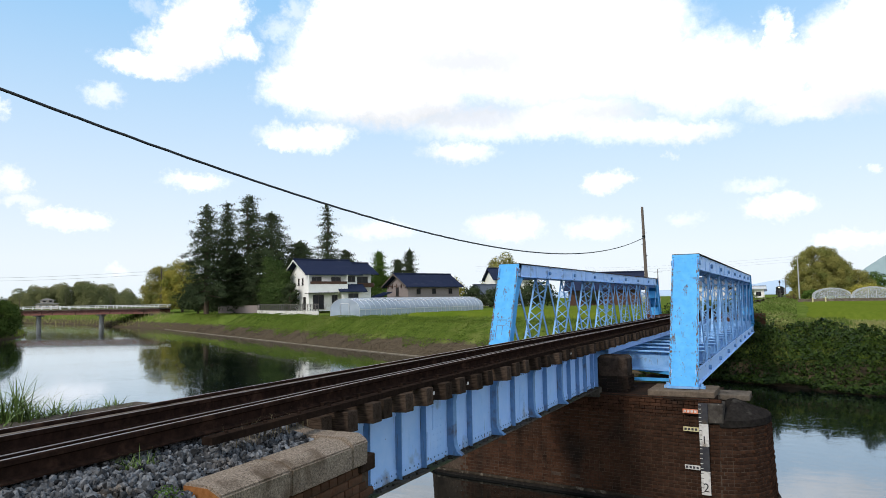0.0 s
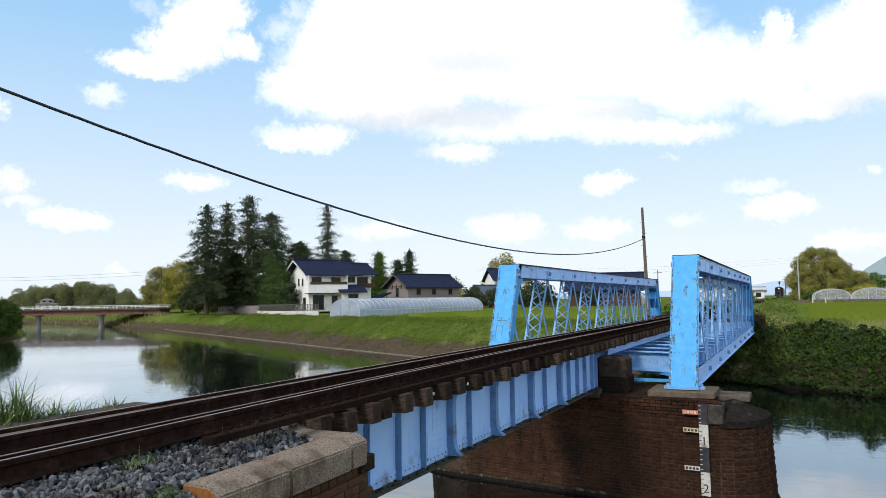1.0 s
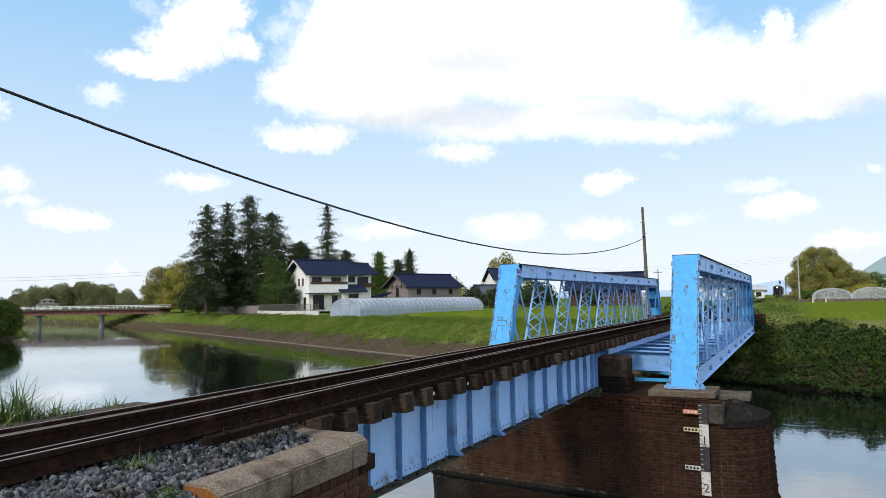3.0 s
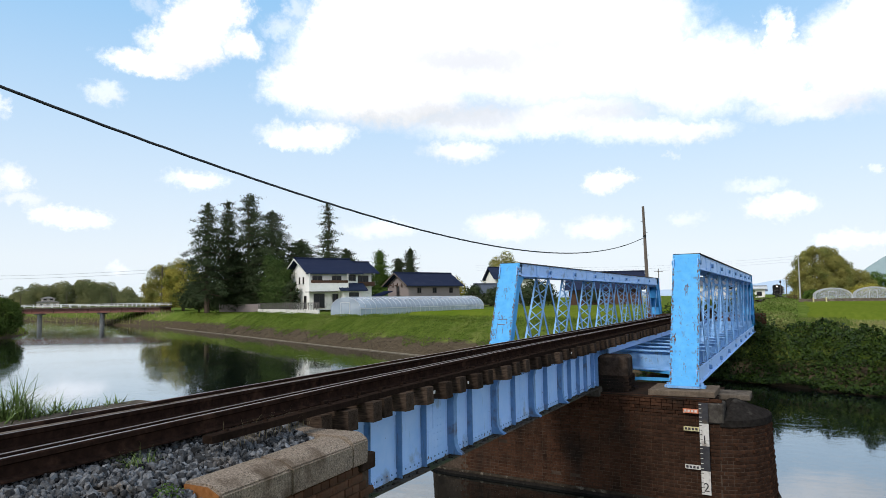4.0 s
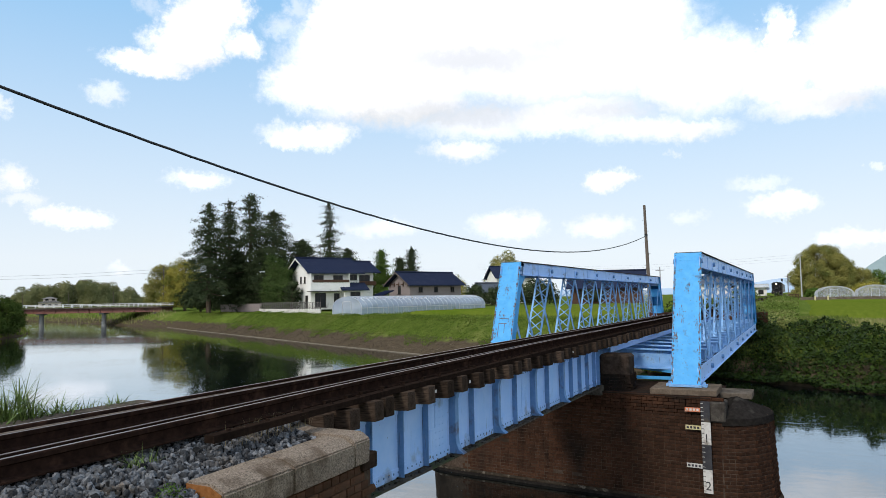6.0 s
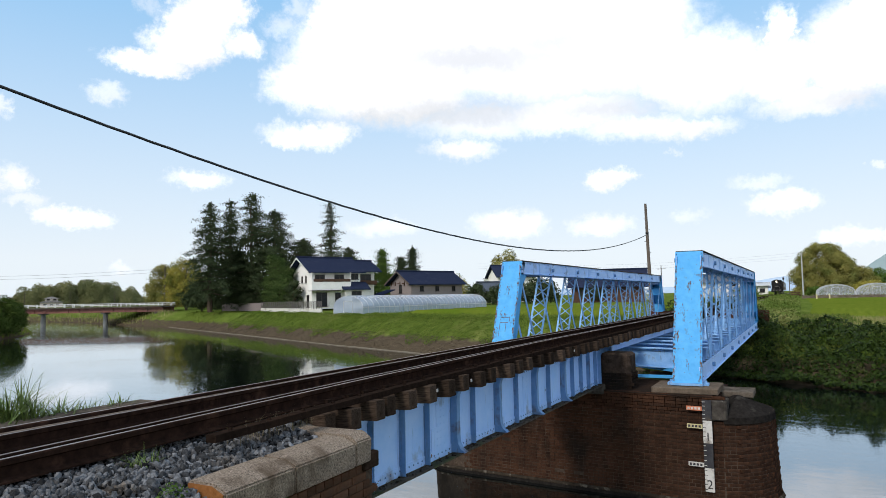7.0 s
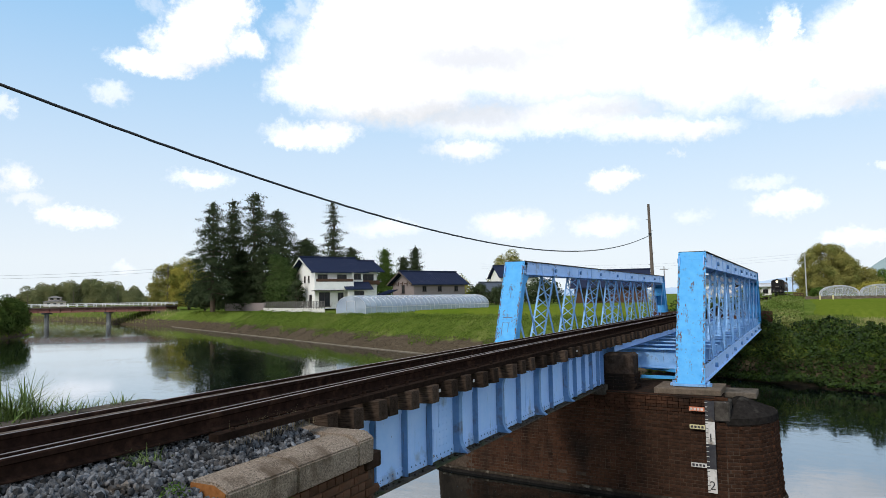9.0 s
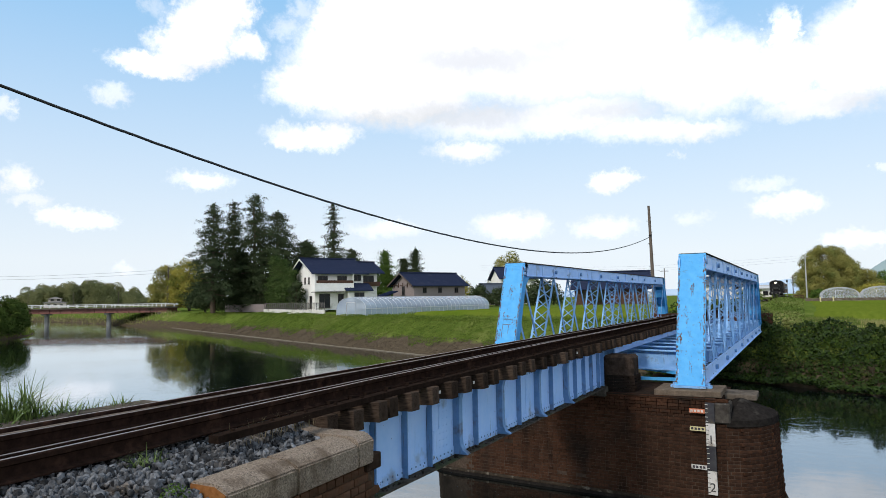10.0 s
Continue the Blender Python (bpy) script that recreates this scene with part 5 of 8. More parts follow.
def scatter_quads(points, normals, sizes, rnd, aspect=1.0):
    """Leaf-like quads, one a point, turned about at random round their normals."""
    n = len(points)
    nrm = normals / np.maximum(np.linalg.norm(normals, axis=1, keepdims=True), 1e-6)
    ref = rnd.normal(size=(n, 3))
    a = np.cross(nrm, ref)
    a /= np.maximum(np.linalg.norm(a, axis=1, keepdims=True), 1e-6)
    b = np.cross(nrm, a)
    s = sizes[:, None]
    bend = nrm * s * 0.25
    v = np.stack([points - a * s, points - b * s * aspect + bend * 0.3, points + a * s - bend, points + b * s * aspect], 1).reshape(-1, 3)
    f = np.arange(n * 4).reshape(-1, 4)
    return v, f


def trunk_mesh(bm, height, r, limbs, rnd, lean=0.02):
    pts = [Vector((rnd.uniform(-lean, lean) * height * k / 6, rnd.uniform(-lean, lean) * height * k / 6, height * k / 6 - (0.3 if k == 0 else 0))) for k in range(7)]
    for k in range(6):
        cyl(bm, pts[k], pts[k + 1], r * (1 - k / 7), r * (1 - (k + 1) / 7), 8)
    for z, ang, length, rise in limbs:
        base = pts[0].lerp(pts[6], min(1, z / height))
        tip = base + Vector((math.cos(ang) * length, math.sin(ang) * length, rise))
        cyl(bm, base, tip, r * 0.35 * (1 - 0.6 * z / height), 0.02, 5)


def conifer(x, y, z, height, radius, seed, low=0.12, label="tall dark green cedar tree", material=None, droop=0.25, size=0.34, bare=0.0):
    rnd, rp = np.random.default_rng(seed), random.Random(seed)
    t = thing("conifer_tree", pose(x, y, z), label, "tree")
    P, Nn, S, limbs = [], [], [], []
    zz = height * low
    while zz < height * 0.985:
        f = zz / height
        r = radius * 1.10 * min(0.94, (1 - f) ** 0.55 * 1.08) * (0.75 + 0.25 * min(1, f / 0.3)) + 0.25
        r *= rp.uniform(0.66, 1.22)
        for _ in range(rp.randint(6, 8)):
            if rp.random() < bare * 0.5:
                continue
            ang, ln = rp.uniform(0, 2 * math.pi), r * rp.uniform(0.55, 1.12)
            limbs.append((zz, ang, ln * 0.8, -droop * ln * 0.5))
            rise, steps = rp.uniform(0.05, 0.30), max(2, round(ln / 0.62))
            for k in range(steps):
                # one clump of sprays on the branch, hanging towards its end
                u = min(1.0, (k + rp.uniform(0.3, 1.0)) / steps)
                m = 12 + int(26 * u * min(1.5, ln / 2.2))
                c = np.array([math.cos(ang) * ln * u, math.sin(ang) * ln * u, zz + rise * ln * u - (droop + 0.12) * ln * u * u])
                c[:2] += rnd.normal(size=2) * 0.16 * (0.5 + u)
                spread = np.array([0.36, 0.36, 0.15]) * rp.uniform(0.7, 1.4)
                P.append(c + rnd.normal(size=(m, 3)) * spread)
                Nn.append(rnd.normal(size=(m, 3)) * 0.35 + np.array([math.cos(ang) * 0.45, math.sin(ang) * 0.45, 0.8]))
                S.append(rnd.uniform(0.4, 1.0, m) * size * 0.58)
        m = int((14 + 20 * r) * (1.9 if f < 0.6 else 1.0) * (1 - 0.4 * bare))                       # the dense heart of the crown
        a, q = rnd.uniform(0, 2 * np.pi, m), r * (0.80 if f < 0.55 else 0.55) * (1 - 0.3 * bare) * np.sqrt(rnd.uniform(0, 1, m))
        P.append(np.stack([np.cos(a) * q, np.sin(a) * q, zz + rnd.normal(size=m) * 0.35], 1))
        Nn.append(rnd.normal(size=(m, 3)) + np.array([0, 0, 0.6]))
        S.append(rnd.uniform(0.6, 1.0, m) * size * 0.80)
        zz += height * rp.uniform(0.022, 0.040) * (1 + 0.6 * bare)
    tip = np.stack([rnd.normal(size=40) * 0.15, rnd.normal(size=40) * 0.15, height - rnd.uniform(0, 1.3, 40)], 1)
    P.append(tip), Nn.append(rnd.normal(size=(40, 3))), S.append(rnd.uniform(0.1, 0.28, 40))
    v, f = scatter_quads(np.concatenate(P), np.concatenate(Nn), np.concatenate(S), rnd, 0.5)
    bm = bmesh.new()
    trunk_mesh(bm, height * 0.97, height * 0.018 + 0.1, limbs[::2], rp)
    part("trunk", bm, BARK, t)
    part_arrays("crown", v, f, material or LEAF_DARK, t)["kind"] = "stuff"
    return t


def broadleaf(x, y, z, height, radius, seed, low=0.15, label="broad leafy green tree", material=None, size=0.4, lobes=16, density=1.0, name="broadleaf_tree", category="tree", flat=0.8, lump=(0.30, 0.45)):
    rnd, rp = np.random.default_rng(seed), random.Random(seed)
    t = thing(name, pose(x, y, z), label, category)
    P, Nn, S, limbs = [], [], [], []
    for k in range(lobes):
        ang = 2.4 * k + rp.uniform(-0.5, 0.5)
        tilt = math.asin(min(1, (k + 0.5) / lobes)) * rp.uniform(0.85, 1.1)
        lr = radius * rp.uniform(*lump)
        rr = max(0.0, radius - lr * 0.9) * math.cos(min(tilt, 1.55)) * rp.uniform(0.8, 1.08)
        z_low = height * low + lr * flat * 0.7
        c = np.array([math.cos(ang) * rr, math.sin(ang) * rr, z_low + max(0.0, height - lr * flat - z_low) * math.sin(min(tilt, 1.57)) * rp.uniform(0.9, 1.0)])
        limbs.append((c[2] * 0.5, ang, rr, c[2] * 0.45))
        m = int(lr * lr * 4 * math.pi / (size * size) * 1.9 * density)
        d = rnd.normal(size=(m, 3))
        d /= np.linalg.norm(d, axis=1, keepdims=True)
        wob = 1 + 0.22 * np.sin(d[:, 0] * 5 + k) * np.cos(d[:, 2] * 6 + d[:, 1] * 4)
        pts = c + d * np.array([1, 1, flat]) * lr * (rnd.uniform(0.72, 1.05, m) * wob)[:, None]
        keep = pts[:, 2] > height * low * 0.3
        P.append(pts[keep]), Nn.append((d + rnd.normal(size=(m, 3)) * 0.22)[keep]), S.append((rnd.uniform(0.35, 1.0, m) * size * 0.52)[keep])
    if lobes > 40:
        # leaves inside the crown close the gaps between the outer clumps
        m = int(radius * height * 55)
        d = rnd.normal(size=(m, 3))
        d /= np.linalg.norm(d, axis=1, keepdims=True)
        d[:, 2] = np.abs(d[:, 2])
        P.append(np.array([0, 0, height * low]) + d * np.array([radius, radius, height * (1 - low)]) * rnd.uniform(0.45, 0.80, (m, 1)))
        Nn.append(d + rnd.normal(size=(m, 3)) * 0.4), S.append(rnd.uniform(0.5, 1.0, m) * size * 0.75)
    v, f = scatter_quads(np.concatenate(P), np.concatenate(Nn), np.concatenate(S), rnd, 0.75)
    bm = bmesh.new()
    trunk_mesh(bm, height * 0.8, height * 0.02 + 0.08, limbs, rp)
    part("trunk", bm, BARK, t)
    part_arrays("crown", v, f, material or LEAF, t)["kind"] = "stuff"
    return t


BARK = mat("bark", (0.05, 0.038, 0.028), (0.11, 0.085, 0.065), 6, 0.95, stretch=(5, 5, 1), bump=0.6)
LEAF_YELLOW = mat("yellowing_leaves", (0.20, 0.20, 0.035), (0.34, 0.28, 0.06), 0.5, 0.7, bump=0, island=0.35, stain=(0.07, 0.10, 0.025), stain_scale=0.3, stain_amount=0.55)
LEAF_OLIVE = mat("olive_leaves", (0.148, 0.148, 0.042), (0.28, 0.252, 0.074), 0.3, 0.8, bump=0, island=0.06, stain=(0.13, 0.155, 0.045), stain_scale=0.25, stain_amount=0.5)
LEAF_CYPRESS = mat("cypress_leaves", (0.045, 0.078, 0.024), (0.088, 0.125, 0.040), 0.8, 0.75, bump=0, island=0.4)
LEAF_BUSH = mat("bush_leaves", (0.028, 0.05, 0.012), (0.065, 0.09, 0.022), 0.8, 0.7, bump=0, island=0.35)
LEAF_MID = mat("hedge_leaves", (0.045, 0.085, 0.018), (0.09, 0.14, 0.03), 0.8, 0.7, bump=0, island=0.4, spec=0.12)
# paler, greyer green with distance haze put into the colour
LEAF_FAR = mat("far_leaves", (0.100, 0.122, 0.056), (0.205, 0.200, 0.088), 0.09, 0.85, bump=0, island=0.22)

# cedar group by the river
conifer(-90.8, 89.1, 3.5, 18.6, 5.2, 1, 0.13, "tall dark cedar in the riverside group", bare=0.2)
conifer(-92.5, 95.8, 3.5, 19.9, 4.2, 2, 0.10, "slender tall cedar in the riverside group", bare=0.2)
conifer(-87.6, 96.1, 3.5, 21.1, 6.0, 3, 0.10, "tallest dark cedar in the riverside group", bare=0.2)
conifer(-82.8, 96.5, 3.5, 17.4, 6.0, 4, 0.10, "broad dark cedar in the riverside group", bare=0.15)
conifer(-79.9, 101.0, 3.5, 12.6, 5.6, 5, 0.05, "dark cedar behind the white house", droop=0.1)
conifer(-92.0, 97.4, 3.5, 11.0, 4.0, 6, 0.03, "young cedar below the tall ones")
conifer(-87.0, 95.2, 3.5, 7.6, 2.6, 7, 0.03, "young cedar below the tall ones")
for k, (x, y, h, r) in enumerate(((-79.8, 92.4, 9.3, 1.55), (-77.6, 91.9, 8.6, 1.5), (-76.0, 92.0, 6.8, 1.3), (-90.2, 96.2, 5.6, 2.3))):
    conifer(x, y, 3.5, h, r, 20 + k, 0.02, "slim green cypress by the fence", LEAF_CYPRESS, -0.25, 0.26)
broadleaf(-73.5, 90.2, 3.5, 5.3, 2.0, 31, 0.03, "dark clipped round shrub beside the white house", LEAF_DARK, 0.3, 12, 1.3, "shrub", "shrub")
broadleaf(-132.4, 117.0, 3.3, 12.0, 6.2, 32, 0.05, "olive broadleaf tree by the far road bridge", LEAF_OLIVE, 0.34, 48, lump=(0.17, 0.27))
broadleaf(-124.5, 115.0, 3.3, 12.6, 6.0, 33, 0.05, "yellowing broadleaf tree by the cedars", LEAF_YELLOW, 0.34, 44, lump=(0.17, 0.28))
broadleaf(-103.0, 99.0, 3.3, 6.0, 4.2, 34, 0.02, "dark evergreen thicket below the cedars", LEAF_DARK, 0.5, 20)
broadleaf(-98.6, 96.4, 3.3, 6.8, 3.4, 35, 0.02, "dark evergreen thicket below the cedars", LEAF_DARK, 0.5, 16)
conifer(-84.1, 114.9, 3.6, 21.0, 4.2, 8, 0.28, "tall lone cedar behind the white house", bare=0.45)
conifer(-87.3, 125.9, 3.6, 12.6, 4.4, 9, 0.10, "cedar behind the house roof")
conifer(-80.2, 128.4, 3.6, 12.0, 3.2, 10, 0.05, "bushy cypress behind the houses", LEAF_MID, 0.05)
conifer(-82.0, 139.5, 3.6, 11.0, 3.0, 11, 0.05, "cypress behind the shed roof", LEAF_DARK, 0.05)
conifer(-79.2, 139.9, 3.6, 13.0, 2.6, 12, 0.05, "pointed cypress behind the shed roof", LEAF_DARK, 0.05)
broadleaf(-71.0, 177.6, 3.6, 14.6, 6.8, 36, 0.1, "olive pine-like tree behind the far house", LEAF_OLIVE, 0.4, 22, lump=(0.22, 0.36))
broadleaf(-88.0, 180.0, 3.6, 8.5, 5.0, 37, 0.05, "pale green trees behind the roofs", LEAF_YELLOW, 0.6, 14)
broadleaf(-49.0, 108.3, 3.3, 4.4, 2.6, 38, 0.02, "dark garden tree beside the polytunnel", LEAF_DARK, 0.35, 14)
broadleaf(-45.5, 109.4, 3.3, 3.9, 2.6, 39, 0.02, "dark garden tree beside the polytunnel", LEAF_DARK, 0.35, 14)
broadleaf(-41.0, 118.0, 3.3, 5.2, 4.2, 40, 0.02, "dark hedge trees behind the bridge", LEAF_DARK, 0.45, 18)
broadleaf(-33.0, 124.0, 3.3, 4.6, 4.0, 41, 0.02, "dark hedge trees behind the bridge", LEAF_DARK, 0.45, 18)
broadleaf(6.7, 227.9, 3.5, 16.2, 9.2, 42, 0.05, "huge round olive-green tree beyond the rice field", LEAF_OLIVE, 0.29, 100, 1.15, flat=0.85, lump=(0.15, 0.22))
broadleaf(10.8, 229.0, 3.5, 13.6, 6.0, 47, 0.05, "olive-green tree grown into the great tree", LEAF_OLIVE, 0.29, 62, flat=0.85, lump=(0.17, 0.25))
broadleaf(16.4, 232.3, 3.5, 8.8, 5.4, 43, 0.05, "round olive-green tree beyond the rice field", LEAF_OLIVE, 0.29, 46, flat=0.85, lump=(0.18, 0.26))
broadleaf(2.6, 231.0, 3.5, 8.6, 3.4, 44, 0.03, "olive-green tree beyond the rice field", LEAF_OLIVE, 0.29, 18)
broadleaf(22.5, 250.0, 3.5, 8.8, 4.6, 45, 0.03, "dark green conifers at the edge of the wood", LEAF_MID, 0.6, 16)
broadleaf(17.0, 215.0, 3.5, 4.2, 5.5, 46, 0.02, "low yellow-green shrubs below the great tree", LEAF_YELLOW, 0.45, 14, name="shrub", category="shrub", flat=0.5)
for k, (x, y, h, r) in enumerate(((-100.0, 59.6, 5.8, 3.0), (-103.5, 62.6, 5.2, 2.6), (-96.5, 55.5, 4.0, 2.8), (-92.0, 51.0, 3.2, 2.4))):
    broadleaf(x, y, 0.9, h, r, 50 + k, 0.02, "dark green bush overhanging the river bank", LEAF_BUSH, 0.32, 16, 1.2, "bush", "bush")
for k, (x, y, h, r) in enumerate(((-12.0, 196, 3.6, 3.5), (-9.4, 172.0, 2.4, 1.6), (-0.2, 180.0, 2.6, 1.7), (3.4, 190.0, 2.6, 2.4))):
    broadleaf(x, y, 3.5, h, r, 60 + k, 0.02, "roadside shrub beside the railway", LEAF_MID if k != 2 else LEAF_OLIVE, 0.3, 12, name="shrub", category="shrub", flat=0.6)


def make_far_wood():
    rnd = np.random.default_rng(5)
    P, Nn, S = [], [], []
    for k in range(110):
        u = rnd.uniform(0, 1)
        cx, cy = -396 + 36 * u + rnd.normal() * 3, 244 + 51 * u + rnd.normal() * 6
        crest = float(np.interp(u, [0, 0.12, 0.3, 0.5, 0.7, 0.78, 0.82, 0.9, 1.0], [8.0, 13.0, 17.0, 19.6, 18.0, 14.0, 13.0, 14.5, 8.0]))
        h = crest * rnd.uniform(0.80, 1.03)
        r = rnd.uniform(2.4, 4.8)
        for zc in (h - r, h - 2.0 * r, 3.3 + r * 0.6):
            m = 520
            d = rnd.normal(size=(m, 3))
            d /= np.linalg.norm(d, axis=1, keepdims=True)
            P.append(np.array([cx, cy, max(zc, 4)]) + d * r * rnd.uniform(0.75, 1.08, (m, 1)))
            Nn.append(d + rnd.normal(size=(m, 3)) * 0.4)
            S.append(rnd.uniform(0.18, 0.45, m))
    v, f = scatter_quads(np.concatenate(P), np.concatenate(Nn), np.concatenate(S), rnd, 0.8)
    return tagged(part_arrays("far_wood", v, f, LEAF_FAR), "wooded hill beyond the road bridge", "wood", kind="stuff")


make_far_wood()

# ---------------------------------------------------------------- houses
ROOF = mat("dark_roof_tiles", (0.016, 0.022, 0.046), (0.028, 0.036, 0.068), 5, 0.75, bump=0.3, stain=(0.04, 0.048, 0.075), stain_scale=0.6, stain_amount=0.2)
GLASS = mat("dark_window_glass", (0.012, 0.013, 0.015), (0.022, 0.023, 0.026), 2, 0.15, bump=0, spec=0.25)
FRAME = mat("brown_window_frame", (0.022, 0.016, 0.014), (0.042, 0.032, 0.027), 8, 0.5, bump=0.1)
BOARD = mat("grey_boards", (0.20, 0.17, 0.165), (0.29, 0.25, 0.245), 5, 0.85, stretch=(6, 6, 0.6), bump=0.3)
PALE_CONCRETE = mat("pale_concrete", (0.50, 0.49, 0.46), (0.62, 0.61, 0.58), 4, 0.9, bump=0.2, stain=(0.30, 0.29, 0.26), stain_scale=0.6, stain_amount=0.4)
FENCE_GREY = mat("grey_fence", (0.10, 0.095, 0.09), (0.16, 0.15, 0.145), 5, 0.8, bump=0.1)
BROWN = mat("brown_wood", (0.06, 0.035, 0.025), (0.11, 0.065, 0.045), 7, 0.7, bump=0.2)


def gable_roof(parent, x0, x1, y0, y1, z_eave, z_ridge, name="roof", thick=0.16, material=None, ribs=0.45):
    """Ridge along x, with tile ribs, ridge cap and barge edges."""
    ym = (y0 + y1) / 2
    bm = bmesh.new()
    prism(bm, [(y0, z_eave), (ym, z_ridge), (y1, z_eave), (y1, z_eave - thick), (ym, z_ridge - thick), (y0, z_eave - thick)], "x", x0, x1)
    roof = part(name, bm, material or ROOF, parent, "dark glazed tile roof")
    bm = bmesh.new()
    x = x0 + 0.1
    while x < x1:
        for ya in (y0, y1):
            beam(bm, (x, ya, z_eave + 0.03), (x, ym, z_ridge + 0.03), 0.09, 0.07)
        x += ribs
    part("tile_ribs", bm, material or ROOF, roof)["kind"] = "stuff"
    bm = bmesh.new()
    box(bm, x0 - 0.05, x1 + 0.05, ym - 0.16, ym + 0.16, z_ridge - 0.02, z_ridge + 0.24, 0.05)
    part("ridge_cap", bm, material or ROOF, roof)
    return roof


def window(parent, x, z, w, h, y=0.0, side="front"):
    """A dark pane in a frame, with a sill, set into a wall face at y (front) or x (side)."""
    def place(a0, a1, d0, d1, z0, z1, bm):
        if side == "front":
            box(bm, a0, a1, y + d0, y + d1, z0, z1)
        else:
            box(bm, y + d0, y + d1, a0, a1, z0, z1)
    bm = bmesh.new()
    t = 0.07
    for a0, a1, z0, z1 in ((x, x + t, z, z + h), (x + w - t, x + w, z, z + h), (x + t, x + w - t, z, z + t), (x + t, x + w - t, z + h - t, z + h), (x + w / 2 - 0.03, x + w / 2 + 0.03, z + t, z + h - t)):
        place(a0, a1, -0.06, 0.02, z0, z1, bm)
    wnd = part("window", bm, FRAME, parent)
    bm = bmesh.new()
    place(x + t, x + w - t, -0.025, -0.01, z + t, z + h - t, bm)
    part("pane", bm, GLASS, wnd)
    bm = bmesh.new()
    place(x - 0.08, x + w + 0.08, -0.14, 0.0, z - 0.06, z, bm)
    part("sill", bm, FRAME, wnd)
    return wnd


def make_white_house():
    h = thing("house", pose(-69.6, 90.1, 3.45, 0, 0, 60), "white two-storey house with a dark tiled roof and a balcony", "house")
    bm = bmesh.new()
    prism(bm, [(0, 0), (8.2, 0), (8.2, 5.9), (4.1, 8.2), (0, 5.9)], "x", 0, 8.6)
    part("wall", bm, WHITE_WALL, h)
    gable_roof(h, -1.0, 9.2, -1.0, 9.4, 5.92, 8.5)
    for ya, yb in ((-1.0, 4.2), (9.4, 4.2)):
        bm = bmesh.new()
        beam(bm, (-1.03, ya, 5.82), (-1.03, yb, 8.40), 0.06, 0.22, up=(0, 0, 1))
        part("bargeboard", bm, PALE_CONCRETE, h, "pale grey bargeboard")
    bm = bmesh.new()
    box(bm, -0.55, 6.3, -1.25, -0.02, 3.0, 3.16)
    box(bm, -0.55, 6.3, -1.25, -1.13, 3.16, 4.34)
    box(bm, -0.55, -0.43, -1.13, -0.02, 3.16, 4.34)
    box(bm, 6.18, 6.3, -1.13, -0.02, 3.16, 4.34)
    balcony = part("balcony", bm, WHITE_WALL, h)
    bm = bmesh.new()
    box(bm, -0.2, 6.2, -1.29, -1.12, 4.36, 4.78)
    part("balcony_rail", bm, BROWN, balcony, "brown slatted balcony rail")
    for x in (-0.5, 6.24):
        bm = bmesh.new()
        box(bm, x - 0.06, x + 0.06, -1.24, -1.12, 4.34, 5.85)
        part("balcony_post", bm, WHITE_WALL, balcony)
    bm = bmesh.new()
    box(bm, -0.7, 4.4, -1.45, -0.02, 2.86, 2.96)
    part("canopy", bm, FRAME, h)
    for x, z, w, hh in ((0.7, 0.35, 1.9, 2.3), (4.0, 0.6, 1.0, 2.0), (0.5, 3.9, 1.7, 1.65), (3.9, 3.9, 1.7, 1.65), (6.9, 4.75, 1.3, 0.95)):
        window(h, x, z, w, hh)
    for y, z in ((2.2, 4.3), (3.9, 4.3)):
        window(h, y, z, 0.55, 1.1, 0.0, "side")
    window(h, 1.2, 0.3, 1.0, 2.0, 0.0, "side")
    # lean-to roof over the ground floor bay
    bm = bmesh.new()
    prism(bm, [(-1.9, 3.15), (0, 4.35), (0, 4.18), (-1.9, 2.98)], "x", 4.6, 9.6)
    for k in range(11):
        beam(bm, (4.7 + 0.48 * k, -1.9, 3.18), (4.7 + 0.48 * k, 0, 4.38), 0.09, 0.07)
    part("lean_to_roof", bm, ROOF, h)
    bm = bmesh.new()
    box(bm, 5.3, 9.0, -1.2, -0.02, 0, 3.2)
    part("ground_floor_bay", bm, WHITE_WALL, h)
    window(h, 6.4, 1.2, 1.8, 1.6, -1.2)
    # right wing, set back
    bm = bmesh.new()
    box(bm, 8.62, 12.2, 2.0, 7.8, 0, 6.2)
    part("wing_wall", bm, WHITE_WALL, h)
    gable_roof(h, 8.7, 13.2, 0.9, 8.9, 6.15, 8.1, "wing_roof")
    window(h, 9.4, 4.5, 2.2, 1.2, 2.0)
    bm = bmesh.new()
    box(bm, 8.9, 12.3, 1.0, 1.12, 3.9, 4.6)
    box(bm, 8.9, 12.3, 1.12, 1.98, 3.9, 4.02)
    part("wing_balcony", bm, BROWN, h, "brown wooden balcony")
    bm = bmesh.new()
    cyl(bm, (3.4, 4.1, 8.5), (3.4, 4.1, 11.0), 0.03, n=6)
    for a in range(4):
        beam(bm, (3.0, 3.2 + 0.6 * a, 10.7), (3.8, 3.2 + 0.6 * a, 10.7), 0.03, 0.03)
    beam(bm, (3.4, 3.0, 10.7), (3.4, 5.2, 10.7), 0.03, 0.03)
    part("aerial", bm, FRAME, h)


